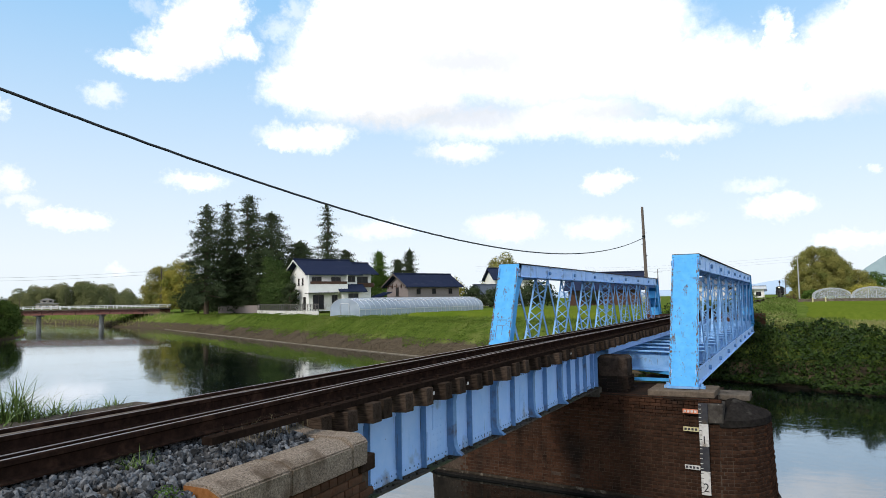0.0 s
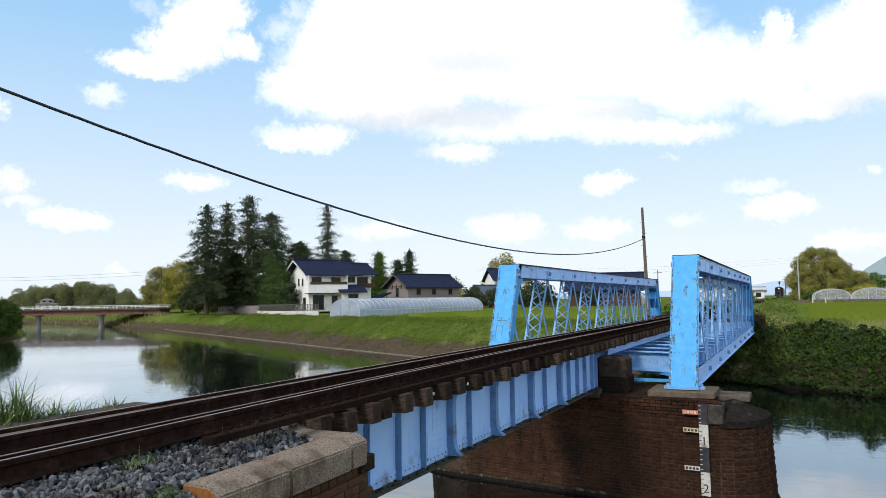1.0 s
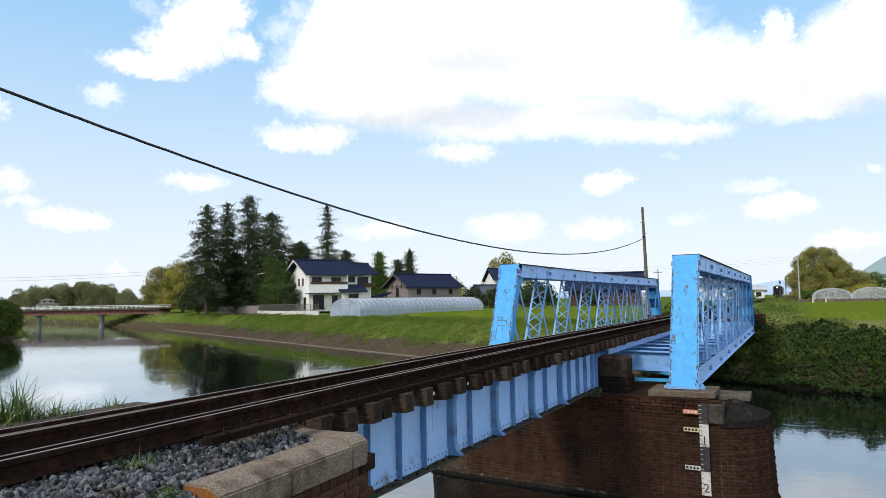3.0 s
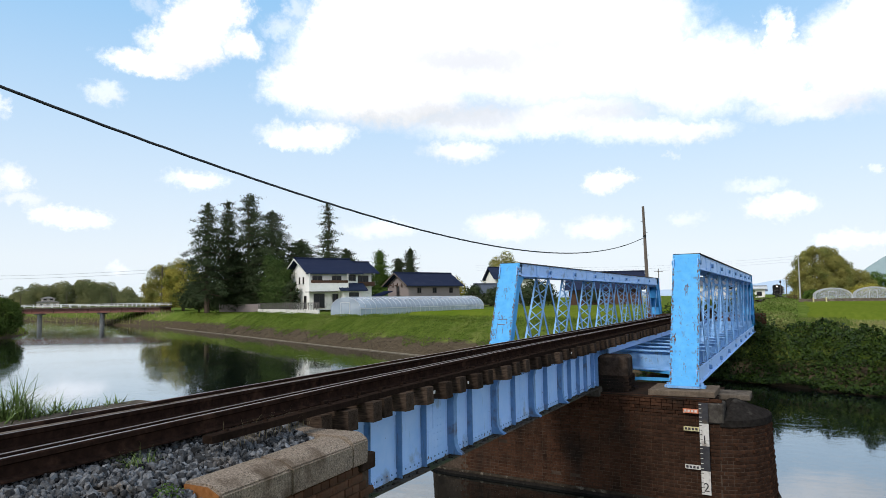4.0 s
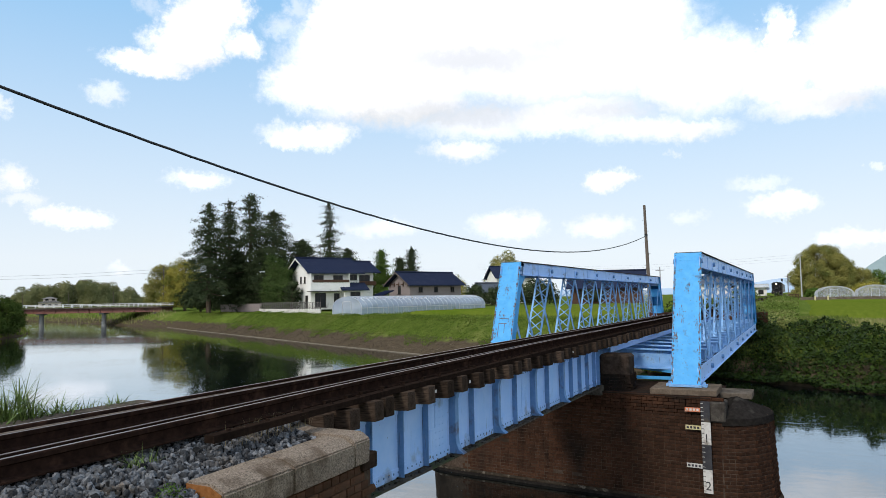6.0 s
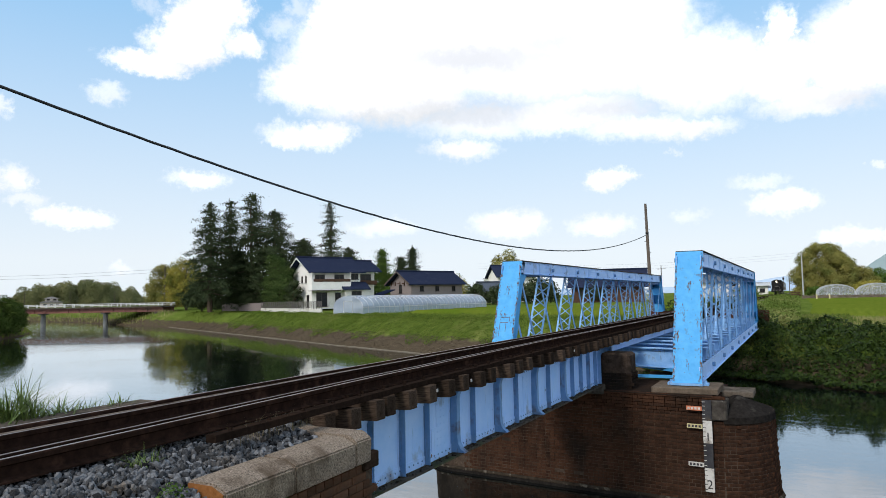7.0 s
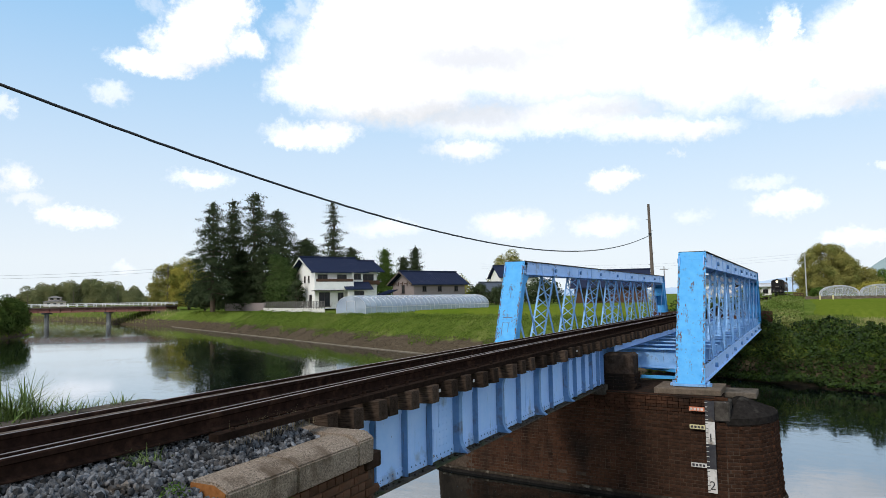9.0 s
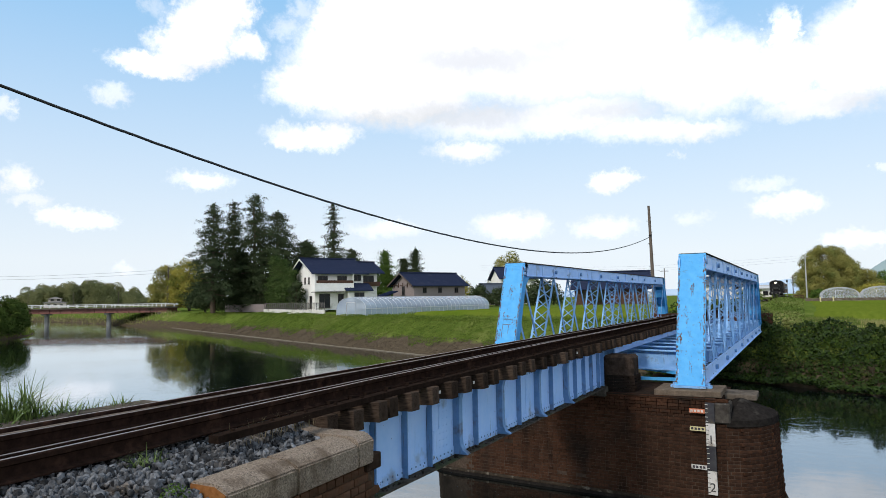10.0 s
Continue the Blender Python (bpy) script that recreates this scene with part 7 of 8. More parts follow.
def leafy_plant(x, y, z, r, seed):
    rnd = np.random.default_rng(seed)
    d = rnd.normal(size=(170, 3))
    d /= np.linalg.norm(d, axis=1, keepdims=True)
    pts = np.array([x, y, z]) + d * np.array([1, 1, 0.7]) * r * rnd.uniform(0.3, 1.0, (170, 1))
    v, f = scatter_quads(pts, d * 0.4 + np.array([0, 0, 0.6]) + rnd.normal(size=(170, 3)) * 0.4, rnd.uniform(0.008, 0.018, 170), rnd, 0.55)
    return tagged(part_arrays("weeds", v, f, PLANT), "small leafy green plant in the ballast beside the coping", "plant", kind="stuff")


PLANT = mat("plant_leaves", (0.03, 0.06, 0.014), (0.07, 0.115, 0.028), 20, 0.8, bump=0, island=0.4)
leafy_plant(-3.66, 3.27, 3.72, 0.12, 91)
STRAW = mat("straw_stalks", (0.10, 0.085, 0.05), (0.20, 0.17, 0.11), 5, 0.9, bump=0, island=0.4)
blades("dry_weeds", [(-4.06, 4.25 + 0.13 * k, 3.86, 0.2, 0.05, 9) for k in range(8)], "dry straw-coloured weeds beside the rail", 12, STRAW, 0.22)

# ---------------------------------------------------------------- pole and cable
ASPHALT_BLACK = mat("black_cable", (0.012, 0.012, 0.013), (0.025, 0.024, 0.023), 20, 0.6, bump=0.1)


def utility_pole(x, y, z, h, label, r=0.13):
    p = thing("utility_pole", pose(x, y, z, 0, -1.2, 0), label, "utility pole", "utility poles")
    bm = bmesh.new()
    cyl(bm, (0, 0, -0.4), (0, 0, h), r * 1.25, r * 0.75, 12)
    part("pole", bm, WOOD, p)
    bm = bmesh.new()
    cyl(bm, (0, 0, h - 2.42), (0, 0, h - 2.30), r * 0.98, n=12)
    cyl(bm, (0.0, 0, h - 2.36), (0.0, -0.28, h - 2.36), 0.03, n=6)
    part("cable_clamp", bm, BLACK, p)
    for k in range(5):
        bm = bmesh.new()
        zz = h - 1.2 - 0.9 * k
        beam(bm, (-0.02, 0, zz), (0.24 if k % 2 else -0.24, 0, zz), 0.025, 0.025)
        part("step_bolt", bm, BLACK, p)
    return p


utility_pole(-10.3, 56.2, 3.0, 9.05, "grey timber utility pole carrying a black cable")
utility_pole(-11.2, -2.0, 3.3, 7.2, "grey timber utility pole carrying a black cable")
def cable_mesh(pts, r, n=8):
    """One closed tube along the points."""
    bm = bmesh.new()
    rings = []
    for k, p in enumerate(pts):
        d = (Vector(pts[min(k + 1, len(pts) - 1)]) - Vector(pts[max(k - 1, 0)])).normalized()
        a = d.cross(Vector((0, 0, 1))).normalized()
        b = a.cross(d)
        rings.append([bm.verts.new(Vector(p) + (a * math.cos(2 * math.pi * i / n) + b * math.sin(2 * math.pi * i / n)) * r) for i in range(n)])
    for a, b in zip(rings[:-1], rings[1:]):
        for i in range(n):
            bm.faces.new((a[i], a[(i + 1) % n], b[(i + 1) % n], b[i]))
    bm.faces.new(rings[0][::-1])
    bm.faces.new(rings[-1])
    return bm


cx = []
for k in range(121):
    s = -0.2 + 58.2 * k / 120
    cx.append((-10.361 + -0.01422 * s, 56.139 + -0.99990 * s, 9.6127 + -0.17866 * s + 0.003117 * s * s + -0.0000002 * s ** 3 + 0.004 * math.sin(s * 6)))
bm = cable_mesh(cx, 0.027)
tagged(part("overhead_cable", bm, ASPHALT_BLACK), "thick black cable sagging between utility poles", "cable")




def slim_pole(x, y, z, h, label, material, r=0.13):
    p = thing("utility_pole", pose(x, y, z), label, "utility pole", "distant poles")
    bm = bmesh.new()
    cyl(bm, (0, 0, -0.3), (0, 0, h), r, r * 0.65, 10)
    part("pole", bm, material, p)
    bm = bmesh.new()
    beam(bm, (-0.7, 0, h - 0.5), (0.7, 0, h - 0.5), 0.08, 0.08)
    part("cross_arm", bm, material, p)
    return p


slim_pole(1.0, 178.0, 3.5, 10.2, "pale concrete utility pole beside the great tree", PALE_POLE, 0.17)
slim_pole(-128.0, 112.0, 3.3, 10.0, "pale concrete utility pole in front of yellow trees", CONCRETE, 0.17)
slim_pole(-2.0, 205.0, 3.5, 6.0, "slim pole beside the railway", WOOD)
slim_pole(-19.9, 118.0, 3.4, 6.0, "slim grey pole behind the bridge", FENCE_GREY, 0.1)
for k in range(6):
    slim_pole(-372 + 18 * k, 232 + 14 * k, 3.4, 8.5, "pale pole along the far road", CONCRETE, 0.2)
STEEL_LINE = mat("grey_wire", (0.16, 0.17, 0.18), (0.22, 0.23, 0.24), 20, 0.6, bump=0)
for k, zz in enumerate((12.6, 11.9)):
    bm = cable_mesh([(-190 + 62 * j / 12, 74 + 38 * j / 12, zz - 1.1 * math.sin(math.pi * j / 12)) for j in range(13)], 0.024, 5)
    tagged(part("power_line", bm, STEEL_LINE), "thin overhead power line above the river", "cable")

for k, zz in enumerate((13.5, 12.9, 12.3)):
    bm = cable_mesh([(1.0 - 75 * j / 12, 178 - 12 * j / 12, zz - 1.4 * math.sin(math.pi * j / 12)) for j in range(13)], 0.011, 5)
    tagged(part("power_line", bm, STEEL_LINE), "thin grey overhead wire beyond the bridge", "cable")

# ---------------------------------------------------------------- far road bridge
RED_STEEL = mat("red_brown_steel", (0.13, 0.045, 0.035), (0.20, 0.075, 0.055), 1.5, 0.6, bump=0.1, stain=(0.07, 0.04, 0.03), stain_scale=0.4, stain_amount=0.4)
RAILING = mat("pale_railing", (0.55, 0.56, 0.55), (0.68, 0.69, 0.68), 3, 0.5, bump=0)


def make_road_bridge():
    rz = math.degrees(math.atan2(15.6, 31.0))
    b = thing("road_bridge", pose(-172, 81.8, 0, 0, 0, rz), "red-brown steel girder road bridge with pale railings", "road bridge")
    L_ = 56.7
    bm = bmesh.new()
    box(bm, 0, L_, -3.5, 3.5, 4.02, 4.28)
    part("deck", bm, CONCRETE, b)
    for y in (-2.9, 0, 2.9):
        bm = bmesh.new()
        box(bm, 0, L_, y - 0.02, y + 0.02, 3.14, 4.02)
        box(bm, 0, L_, y - 0.2, y + 0.2, 3.10, 3.15)
        for k in range(23):
            box(bm, 2.4 * k + 0.5, 2.4 * k + 0.54, y - 0.18, y + 0.18, 3.15, 4.0)
        part("girder", bm, RED_STEEL, b)
    for x in (29.5, 43.0):
        bm = bmesh.new()
        cyl(bm, (x, 0, -1.5), (x, 0, 2.8), 0.52, 0.48, 14)
        box(bm, x - 0.5, x + 0.5, -1.2, 1.2, 2.75, 3.10, 0.05)
        part("bridge_pier", bm, PALE_POLE, b, "grey concrete pier standing in the water")
    bm = bmesh.new()
    box(bm, 55.0, 56.6, -3.6, 3.6, 0, 3.10)
    part("abutment", bm, CONCRETE, b)
    for y in (-3.4, 3.4):
        for k in range(29):
            bm = bmesh.new()
            box(bm, 0.3 + 1.98 * k, 0.48 + 1.98 * k, y - 0.07, y + 0.07, 4.28, 5.0)
            part("railing_post", bm, RAILING, b)
        for z in (4.62, 4.93):
            bm = bmesh.new()
            box(bm, 0, L_, y - 0.06, y + 0.06, z - 0.06, z + 0.06)
            part("railing_bar", bm, RAILING, b)


make_road_bridge()

# ---------------------------------------------------------------- fences, walls and marks
def make_fence():
    f = thing("board_fence", pose(-93.5, 94.7, 3.2, 0, 0, math.degrees(math.atan2(-4.0, 16.2))), "weathered grey board fence along the garden", "fence")
    for k in range(42):
        bm = bmesh.new()
        box(bm, 0.3 * k, 0.3 * k + 0.27, -0.02, 0.02, 0, 1.35 + 0.06 * math.sin(k * 2.3))
        part("board", bm, BOARD, f)
    for z in (0.4, 1.1):
        bm = bmesh.new()
        box(bm, 0, 12.6, 0.02, 0.08, z, z + 0.09)
        part("rail", bm, BROWN, f)
    w = thing("garden_wall", pose(-81.0, 91.0, 3.2, 0, 0, math.degrees(math.atan2(-14.5, 24.0))), "low pale concrete garden wall with a mesh fence", "wall")
    bm = bmesh.new()
    box(bm, 0, 27.0, -0.1, 0.1, -0.3, 0.5, 0.02)
    part("wall", bm, PALE_CONCRETE, w)
    for k in range(28):
        bm = bmesh.new()
        box(bm, k, k + 0.06, -0.03, 0.03, 0.5, 1.5)
        part("fence_post", bm, FENCE_GREY, w)
    for z in (0.6, 0.75, 0.9, 1.05, 1.2, 1.35, 1.46):
        bm = bmesh.new()
        box(bm, 0, 27.06, -0.012, 0.012, z, z + 0.05)
        part("fence_wire", bm, FENCE_GREY, w)


make_fence()

WHITE_BOARD = mat("white_board", (0.48, 0.46, 0.43), (0.62, 0.60, 0.57), 9, 0.7, bump=0.1, stain=(0.22, 0.19, 0.16), stain_scale=5, stain_amount=0.4)
DARK_BOARD = mat("dark_board", (0.035, 0.035, 0.04), (0.06, 0.06, 0.065), 9, 0.7, bump=0.1, stain=(0.10, 0.08, 0.06), stain_scale=4, stain_amount=0.3)
RED_BOARD = mat("faded_red_board", (0.50, 0.13, 0.06), (0.60, 0.22, 0.12), 9, 0.7, bump=0.1, stain=(0.55, 0.45, 0.38), stain_scale=6, stain_amount=0.3)
YELLOW_BOARD = mat("faded_yellow_board", (0.50, 0.44, 0.22), (0.58, 0.52, 0.32), 9, 0.7, bump=0.1, stain=(0.35, 0.30, 0.22), stain_scale=6, stain_amount=0.3)


def text_mesh(name, body, size, m, material, parent):
    c = bpy.data.curves.new("lettering", "FONT")
    c.body, c.size, c.extrude = body, size, 0.002
    c.align_x, c.align_y = "CENTER", "CENTER"
    ob = new(name, c)
    me = bpy.data.meshes.new_from_object(ob.evaluated_get(bpy.context.evaluated_depsgraph_get()))
    bpy.data.objects.remove(ob)
    me.materials.append(material)
    o = new(name, me)
    o.parent = parent
    o.matrix_basis = m
    return o


def make_gauge():
    """Water level boards on the pier, in bands, with level plates beside them."""
    g = thing("water_level_gauge", pose(-1.965, 16.04, 0, 0, 0, -7), "banded white and dark water level gauge with numerals on the pier", "level gauge")
    for k, (z0, z1, m) in enumerate(((2.20, 2.64, DARK_BOARD), (1.72, 2.20, WHITE_BOARD), (1.20, 1.72, DARK_BOARD), (0.70, 1.20, WHITE_BOARD))):
        bm = bmesh.new()
        box(bm, 0, 0.19, -0.025, 0.0, z0 + 0.003, z1 - 0.003)
        board = part("board", bm, m, g, "white board" if k % 2 else "dark board")
        for j in range(5):
            bm = bmesh.new()
            zz = z0 + (z1 - z0) * (j + 0.5) / 5
            box(bm, 0.0, 0.055, -0.028, -0.0251, zz - 0.006, zz + 0.006)
            part("graduation", bm, DARK_BOARD if k % 2 else WHITE_BOARD, board)
    for z, ch in ((1.85, "1"), (0.85, "2")):
        text_mesh("numeral", ch, 0.26, pose(0.10, -0.028, z, 90), DARK_BOARD, g)
    for z, m, label in ((2.40, RED_BOARD, "faded red level plate"), (2.02, YELLOW_BOARD, "faded yellow level plate"), (1.21, WHITE_BOARD, "white level plate")):
        bm = bmesh.new()
        box(bm, -0.335, -0.012, -0.02, 0.0, z, z + 0.09)
        pl = part("level_plate", bm, m, g, label)
        for j in range(4):
            bm = bmesh.new()
            box(bm, -0.31 + 0.073 * j, -0.262 + 0.073 * j, -0.0225, -0.0201, z + 0.02, z + 0.07)
            part("writing_bar", bm, DARK_BOARD if m is not RED_BOARD else WHITE_BOARD, pl)


make_gauge()

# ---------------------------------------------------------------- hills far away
# distance haze is put into the hills' pale blue colour and faint glow
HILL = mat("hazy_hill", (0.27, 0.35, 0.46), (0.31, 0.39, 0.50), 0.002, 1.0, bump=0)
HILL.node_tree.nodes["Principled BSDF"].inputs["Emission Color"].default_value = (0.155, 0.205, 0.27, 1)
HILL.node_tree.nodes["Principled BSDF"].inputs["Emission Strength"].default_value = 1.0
# nearer hill: greyer tint and weak emission paint a thinner haze on it
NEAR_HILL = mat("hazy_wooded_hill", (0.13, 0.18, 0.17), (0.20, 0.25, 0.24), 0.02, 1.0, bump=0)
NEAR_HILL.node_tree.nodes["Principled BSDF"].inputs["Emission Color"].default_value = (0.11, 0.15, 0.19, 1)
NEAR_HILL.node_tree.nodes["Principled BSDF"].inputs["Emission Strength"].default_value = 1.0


def make_hills():
    rnd = random.Random(2)
    v, f = [], []
    n = 120
    for k in range(n + 1):
        az = radians(-70 + 100 * k / n)
        d = 3600
        h = 30 + 26 * noise.noise((k * 0.09, 1, 0)) + 10 * noise.noise((k * 0.4, 2, 0))
        deg = math.degrees(az)
        h += 60 * math.exp(-((deg - 9.5) / 4.2) ** 2) + 44 * math.exp(-((deg + 1.2) / 3.0) ** 2)
        if deg < -20:
            h *= 0.25
        v += [(math.sin(az) * d, math.cos(az) * d, -10), (math.sin(az) * d, math.cos(az) * d, max(6, h)), (math.sin(az) * (d + 500), math.cos(az) * (d + 500), -10)]
    for k in range(n):
        f += [(3 * k, 3 * k + 3, 3 * k + 4, 3 * k + 1), (3 * k + 1, 3 * k + 4, 3 * k + 5, 3 * k + 2)]
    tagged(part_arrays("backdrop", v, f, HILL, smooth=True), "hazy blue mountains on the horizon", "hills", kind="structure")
    v, f = [], []
    for k in range(n + 1):
        deg = 1 + 24 * k / n
        az, d = radians(deg), 2400
        h = 150 * math.exp(-((deg - 8.0) / 4.2) ** 2) + 9 * noise.noise((k * 0.13, 4, 0)) + 3 * noise.noise((k * 0.6, 5, 0))
        for e, z in ((0, -10), (30, max(2, h)), (500, -10)):
            v.append((math.sin(az) * (d + e), math.cos(az) * (d + e), z))
    f = [q for k in range(n) for q in ((3 * k, 3 * k + 3, 3 * k + 4, 3 * k + 1), (3 * k + 1, 3 * k + 4, 3 * k + 5, 3 * k + 2))]
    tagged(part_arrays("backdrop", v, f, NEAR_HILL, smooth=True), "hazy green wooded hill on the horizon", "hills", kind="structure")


make_hills()

# ---------------------------------------------------------------- steam train
LAMP = bpy.data.materials.new("headlamp")
LAMP.use_nodes = True
LAMP.node_tree.nodes["Principled BSDF"].inputs["Emission Color"].default_value = (1.0, 0.78, 0.5, 1)
LAMP.node_tree.nodes["Principled BSDF"].inputs["Emission Strength"].default_value = 6.0
COACH = mat("maroon_coach", (0.07, 0.03, 0.022), (0.10, 0.045, 0.033), 3, 0.45, bump=0.05)
GREY_ROOF = mat("grey_coach_roof", (0.10, 0.10, 0.10), (0.16, 0.16, 0.16), 3, 0.7, bump=0.1)
STEEL = mat("worn_steel", (0.10, 0.095, 0.09), (0.17, 0.16, 0.15), 9, 0.45, metal=0.7, bump=0.1)


def wheel(parent, x, y, r, name="wheel"):
    bm = bmesh.new()
    cyl(bm, (x - 0.06, y, r), (x + 0.06, y, r), r, n=20)
    cyl(bm, (x - 0.09, y, r), (x + 0.09, y, r), r * 0.25, n=10)
    return part(name, bm, STEEL, parent)


def make_locomotive():
    """Front at local y = 0, facing -y; rail top at z = 0."""
    t = thing("steam_locomotive", pose(XC, 262, 4.07), "black steam locomotive with a lit headlamp", "locomotive")
    bm = bmesh.new()
    cyl(bm, (0, 0.9, 2.25), (0, 7.2, 2.25), 0.72, n=24)
    cyl(bm, (0, 0.62, 2.25), (0, 2.3, 2.25), 0.78, n=24)
    part("boiler", bm, BLACK, t)
    bm = bmesh.new()
    cyl(bm, (0, 0.52, 2.25), (0, 0.62, 2.25), 0.60, 0.70, 24)
    cyl(bm, (0, 0.44, 2.25), (0, 0.52, 2.25), 0.10, n=10)
    part("smokebox_door", bm, BLACK, t)
    bm = bmesh.new()
    cyl(bm, (0, 1.3, 2.95), (0, 1.3, 3.72), 0.24, 0.21, 16)
    cyl(bm, (0, 1.3, 3.66), (0, 1.3, 3.76), 0.28, n=16)
    part("chimney", bm, BLACK, t)
    for y in (3.2, 4.9):
        bm = bmesh.new()
        cyl(bm, (0, y, 2.85), (0, y, 3.35), 0.36, 0.30, 16)
        cyl(bm, (0, y, 3.35), (0, y, 3.46), 0.30, 0.12, 16)
        part("dome", bm, BLACK, t)
    bm = bmesh.new()
    cyl(bm, (0, 0.40, 3.16), (0, 0.80, 3.16), 0.21, n=16)
    head = part("headlamp", bm, BLACK, t)
    bm = bmesh.new()
    cyl(bm, (0, 0.375, 3.16), (0, 0.398, 3.16), 0.18, n=16)
    part("lens", bm, LAMP, head, "lit warm headlamp lens")
    for s in (-1, 1):
        bm = bmesh.new()
        box(bm, s * 1.18 - 0.015, s * 1.18 + 0.015, 0.25, 2.9, 1.75, 3.22, 0.01)
        beam(bm, (s * 0.7, 1.0, 2.8), (s * 1.17, 1.0, 2.8), 0.04, 0.04)
        part("smoke_deflector", bm, BLACK, t)
        bm = bmesh.new()
        box(bm, s * 1.05 - 0.33, s * 1.05 + 0.33, 0.9, 8.4, 1.42, 1.50)
        part("running_board", bm, BLACK, t)
        bm = bmesh.new()
        cyl(bm, (s * 1.02, 1.1, 0.82), (s * 1.02, 2.2, 0.82), 0.34, n=16)
        cyl(bm, (s * 1.02, 1.0, 1.2), (s * 1.02, 2.3, 1.2), 0.18, n=12)
        part("cylinder", bm, BLACK, t)
        bm = bmesh.new()
        cyl(bm, (s * 0.72, -0.32, 1.02), (s * 0.72, -0.02, 1.02), 0.17, n=14)
        part("buffer", bm, STEEL, t)
        for y, r in ((1.0, 0.43), (3.1, 0.70), (4.65, 0.70), (6.2, 0.70), (8.3, 0.43)):
            wheel(t, s * 0.56, y, r)
        bm = bmesh.new()
        beam(bm, (s * 0.74, 2.2, 0.82), (s * 0.74, 6.2, 0.62), 0.06, 0.11)
        part("coupling_rod", bm, STEEL, t)
        bm = bmesh.new()
        beam(bm, (s * 0.62, 0.1, 1.45), (s * 0.62, 0.75, 2.0), 0.05, 0.05)
        part("hand_rail", bm, STEEL, t)
    bm = bmesh.new()
    box(bm, -1.25, 1.25, 0.0, 0.12, 0.78, 1.30, 0.02)
    part("buffer_beam", bm, BLACK, t)
    bm = bmesh.new()
    box(bm, -0.11, 0.11, -0.35, 0.0, 0.78, 1.02, 0.03)
    part("coupler", bm, STEEL, t)
    bm = bmesh.new()
    box(bm, -0.95, 0.95, 0.1, 8.8, 0.9, 1.4)
    part("frame", bm, BLACK, t)
    bm = bmesh.new()
    box(bm, -1.32, 1.32, 6.9, 9.0, 1.4, 3.35, 0.04)
    prism(bm, [(-1.40, 3.36), (-0.8, 3.72), (0.8, 3.72), (1.40, 3.36)], "y", 6.7, 9.3)
    cab = part("cab", bm, BLACK, t)
    for s in (-1, 1):
        bm = bmesh.new()
        box(bm, s * 0.95 - 0.2, s * 0.95 + 0.2, 6.885, 6.898, 2.5, 3.05)
        part("cab_window", bm, GLASS, cab)
    bm = bmesh.new()
    box(bm, -0.42, 0.42, 0.455, 0.475, 1.95, 2.10, 0.005)
    part("number_plate", bm, STEEL, t)
    return t


def make_tender():
    t = thing("tender", pose(XC, 271.5, 4.07), "black coal tender behind the locomotive", "tender")
    bm = bmesh.new()
    box(bm, -1.3, 1.3, 0.2, 6.0, 1.0, 2.9, 0.05)
    part("body", bm, BLACK, t)
    for s in (-1, 1):
        for y in (1.0, 2.6, 4.0, 5.4):
            wheel(t, s * 0.56, y, 0.43)
    bm = bmesh.new()
    box(bm, -1.1, 1.1, 0.6, 4.5, 2.9, 3.2, 0.2)
    part("coal_heap", bm, BLACK, t)
    return t


def make_coach():
    t = thing("passenger_coach", pose(XC, 278.0, 4.07), "dark maroon passenger coach behind the engine", "coach", "coaches of the train")
    bm = bmesh.new()
    prism(bm, [(-1.35, 0.95), (1.35, 0.95), (1.35, 3.1), (-1.35, 3.1)], "y", 0.2, 19.2)
    body = part("body", bm, COACH, t)
    bm = bmesh.new()
    prism(bm, [(-1.38, 3.1), (1.38, 3.1), (1.2, 3.42), (0.6, 3.65), (-0.6, 3.65), (-1.2, 3.42)], "y", 0.1, 19.3)
    part("roof", bm, GREY_ROOF, t)
    for s in (-1, 1):
        for k in range(10):
            bm = bmesh.new()
            box(bm, s * 1.36 - 0.012, s * 1.36 + 0.012, 1.6 + 1.65 * k, 2.7 + 1.65 * k, 1.95, 2.75)
            part("window", bm, GLASS, body)
        for y in (2.2, 4.3, 15.0, 17.1):
            wheel(t, s * 0.56, y, 0.43)
    return t


locomotive = make_locomotive()
tender = make_tender()
coach = make_coach()
coach_two = copy_thing(coach, pose(XC, 298.0, 4.07))

# post beside the line that the train passes
sp = thing("signal_post", pose(-2.75, 168.0, 3.3), "grey trackside post with a small dark head", "signal post")
bm = bmesh.new()
cyl(bm, (0, 0, -0.3), (0, 0, 4.7), 0.07, 0.05, 10)
part("post", bm, FENCE_GREY, sp)
bm = bmesh.new()
box(bm, -0.20, 0.16, -0.10, 0.10, 4.0, 4.5, 0.03)
part("signal_head", bm, BLACK, sp)
cr = thing("timber_stand", pose(-1.3, 150.0, 3.35), "small brown timber frame beside the embankment", "timber frame")
for k in range(4):
    bm = bmesh.new()
    box(bm, 0.5 * k, 0.5 * k + 0.1, -0.05, 0.05, 0, 1.2)
    part("post", bm, BROWN, cr)
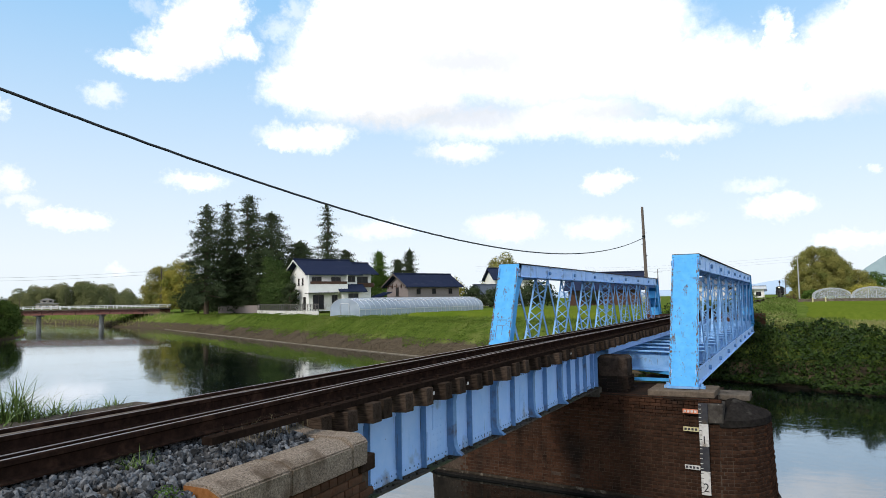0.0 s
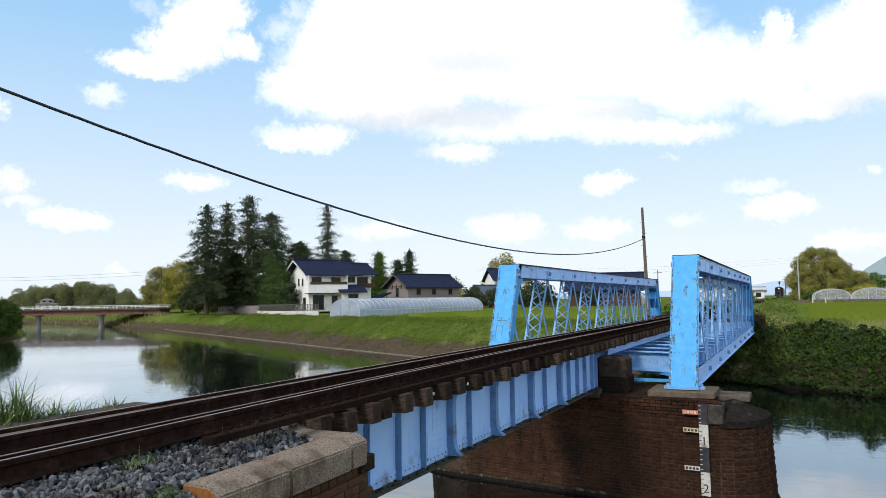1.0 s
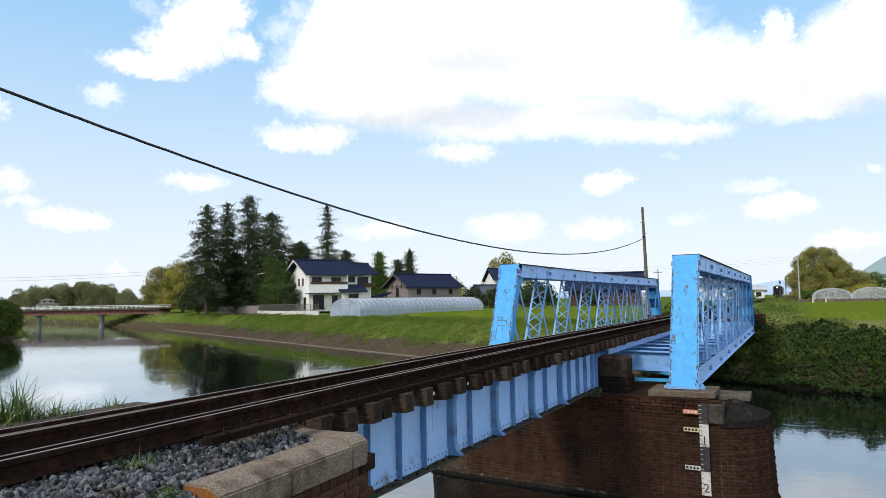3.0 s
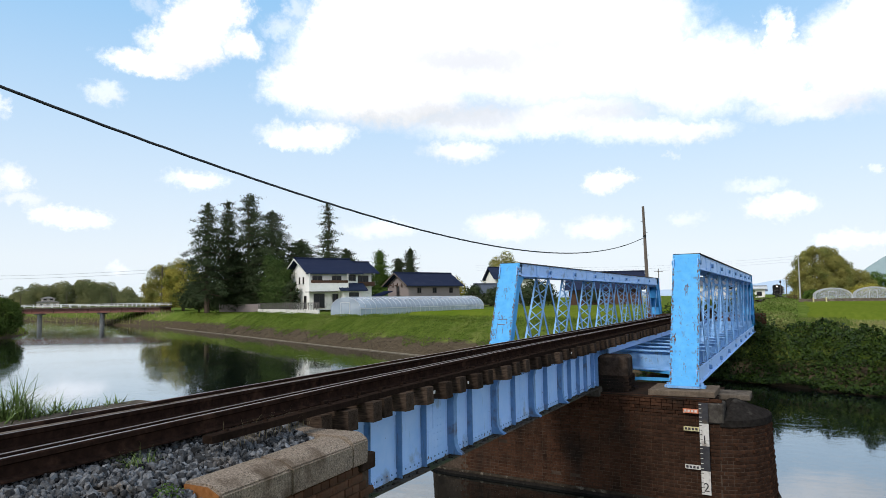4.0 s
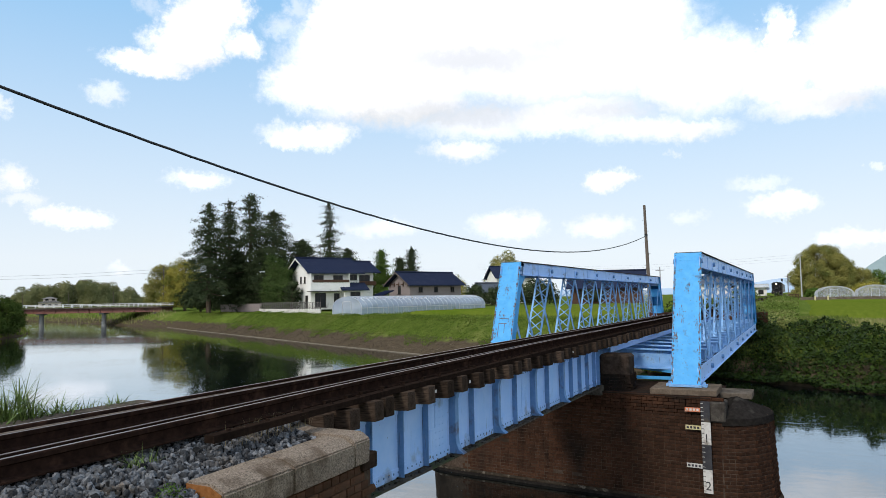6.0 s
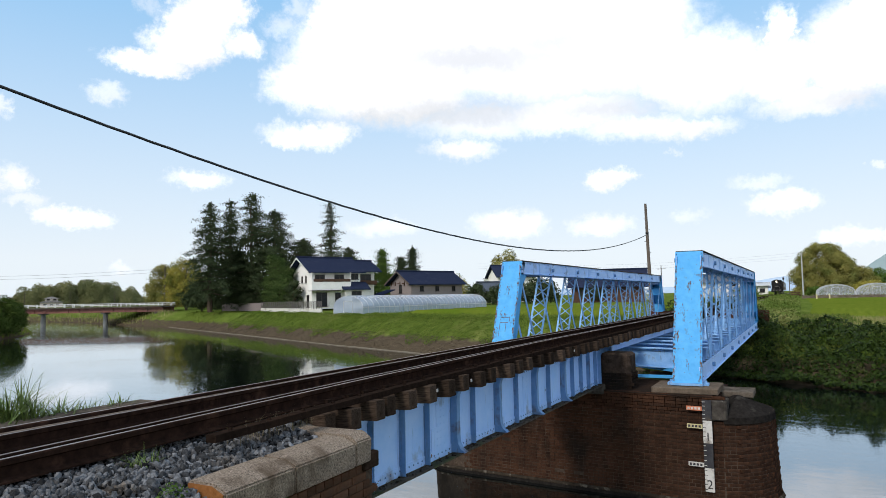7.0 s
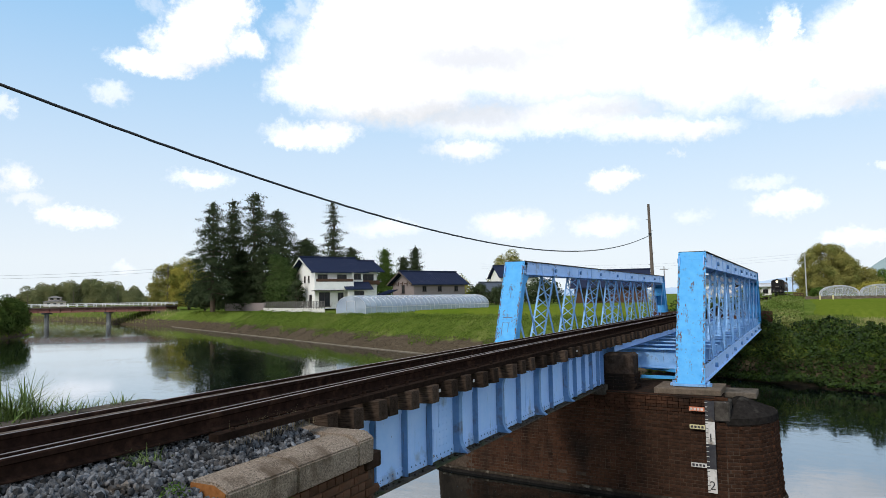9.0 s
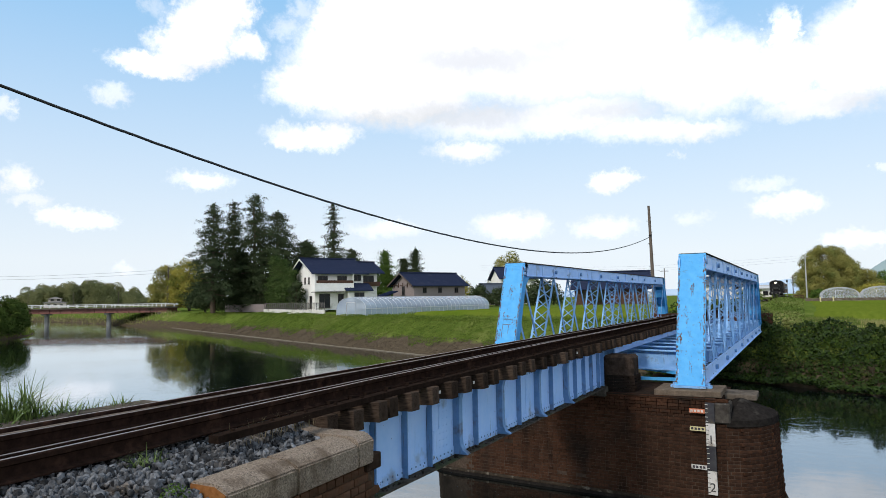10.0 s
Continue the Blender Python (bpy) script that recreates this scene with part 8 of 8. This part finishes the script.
for z in (0.35, 0.75, 1.1):
    bm = bmesh.new()
    box(bm, 0, 1.6, -0.09, -0.052, z, z + 0.14)
    part("board", bm, BROWN, cr)
for x, y in ((2.4, 118.0), (4.2, 121.0)):
    mk = thing("marker_post", pose(x, y, 3.35), "short pale yellow boundary post by the field", "post", "field posts")
    bm = bmesh.new()
    box(bm, -0.10, 0.10, -0.10, 0.10, 0, 0.95, 0.03)
    part("post", bm, YELLOW_BOARD, mk)


# ---------------------------------------------------------------- brick courses, last of the large pieces
def pier_path():
    cx, cy, r = -1.55, 17.36, 1.30
    return [(-7.9, 16.85 - 0.05), (-1.55, 16.06 - 0.05)] + [(cx + (r * 0.75 + 0.05) * math.cos(a), cy + (r + 0.05) * math.sin(a)) for a in [-math.pi / 2 + math.pi * k / 8 for k in range(1, 6)]]


brick_face(pier, pier_path()[:2], 0.46, 2.68, 300, lambda x, y, z: x > -3.4 and z > 0.55, batter=0.04)
brick_face(pier, pier_path()[1:], 0.46, 2.15, 300, lambda x, y, z: z > 0.55 and y < 17.4, batter=0.045, seed=17)
brick_face(pier, [(-7.9 + 1.02 * math.cos(a), 18.15 + 1.35 * math.sin(a)) for a in [math.pi + math.pi / 2 * k / 5 for k in range(6)]], 0.46, 2.15, 0, lambda x, y, z: False, batter=0.04, seed=23)
brick_face(pier, [(-4.33, 16.69), (-3.59, 16.69), (-3.59, 17.4)], 2.70, 3.06, 0, lambda x, y, z: False, seed=19, material=BRICK_DARK)
brick_face(near_abutment, [(-3.445, 3.60), (-3.445, 5.53)], 2.05, 3.49, 300, lambda x, y, z: True, seed=8, material=BRICK_WING, meshes=(WING_STRETCHER, WING_HEADER))

def train_y(t):
    return 285.0 - 13.4 * t + 0.12 * t * t


def motions():
    times = [0.0, 1.25, 2.5, 3.75, 5.0, 6.25, 7.5, 8.75, 10.0]
    for ob, back in ((locomotive, 0.0), (tender, 9.5), (coach, 16.0), (coach_two, 36.0)):
        walk(ob, [(t, pose(XC, train_y(t) + back, 4.07)) for t in times])


motions()
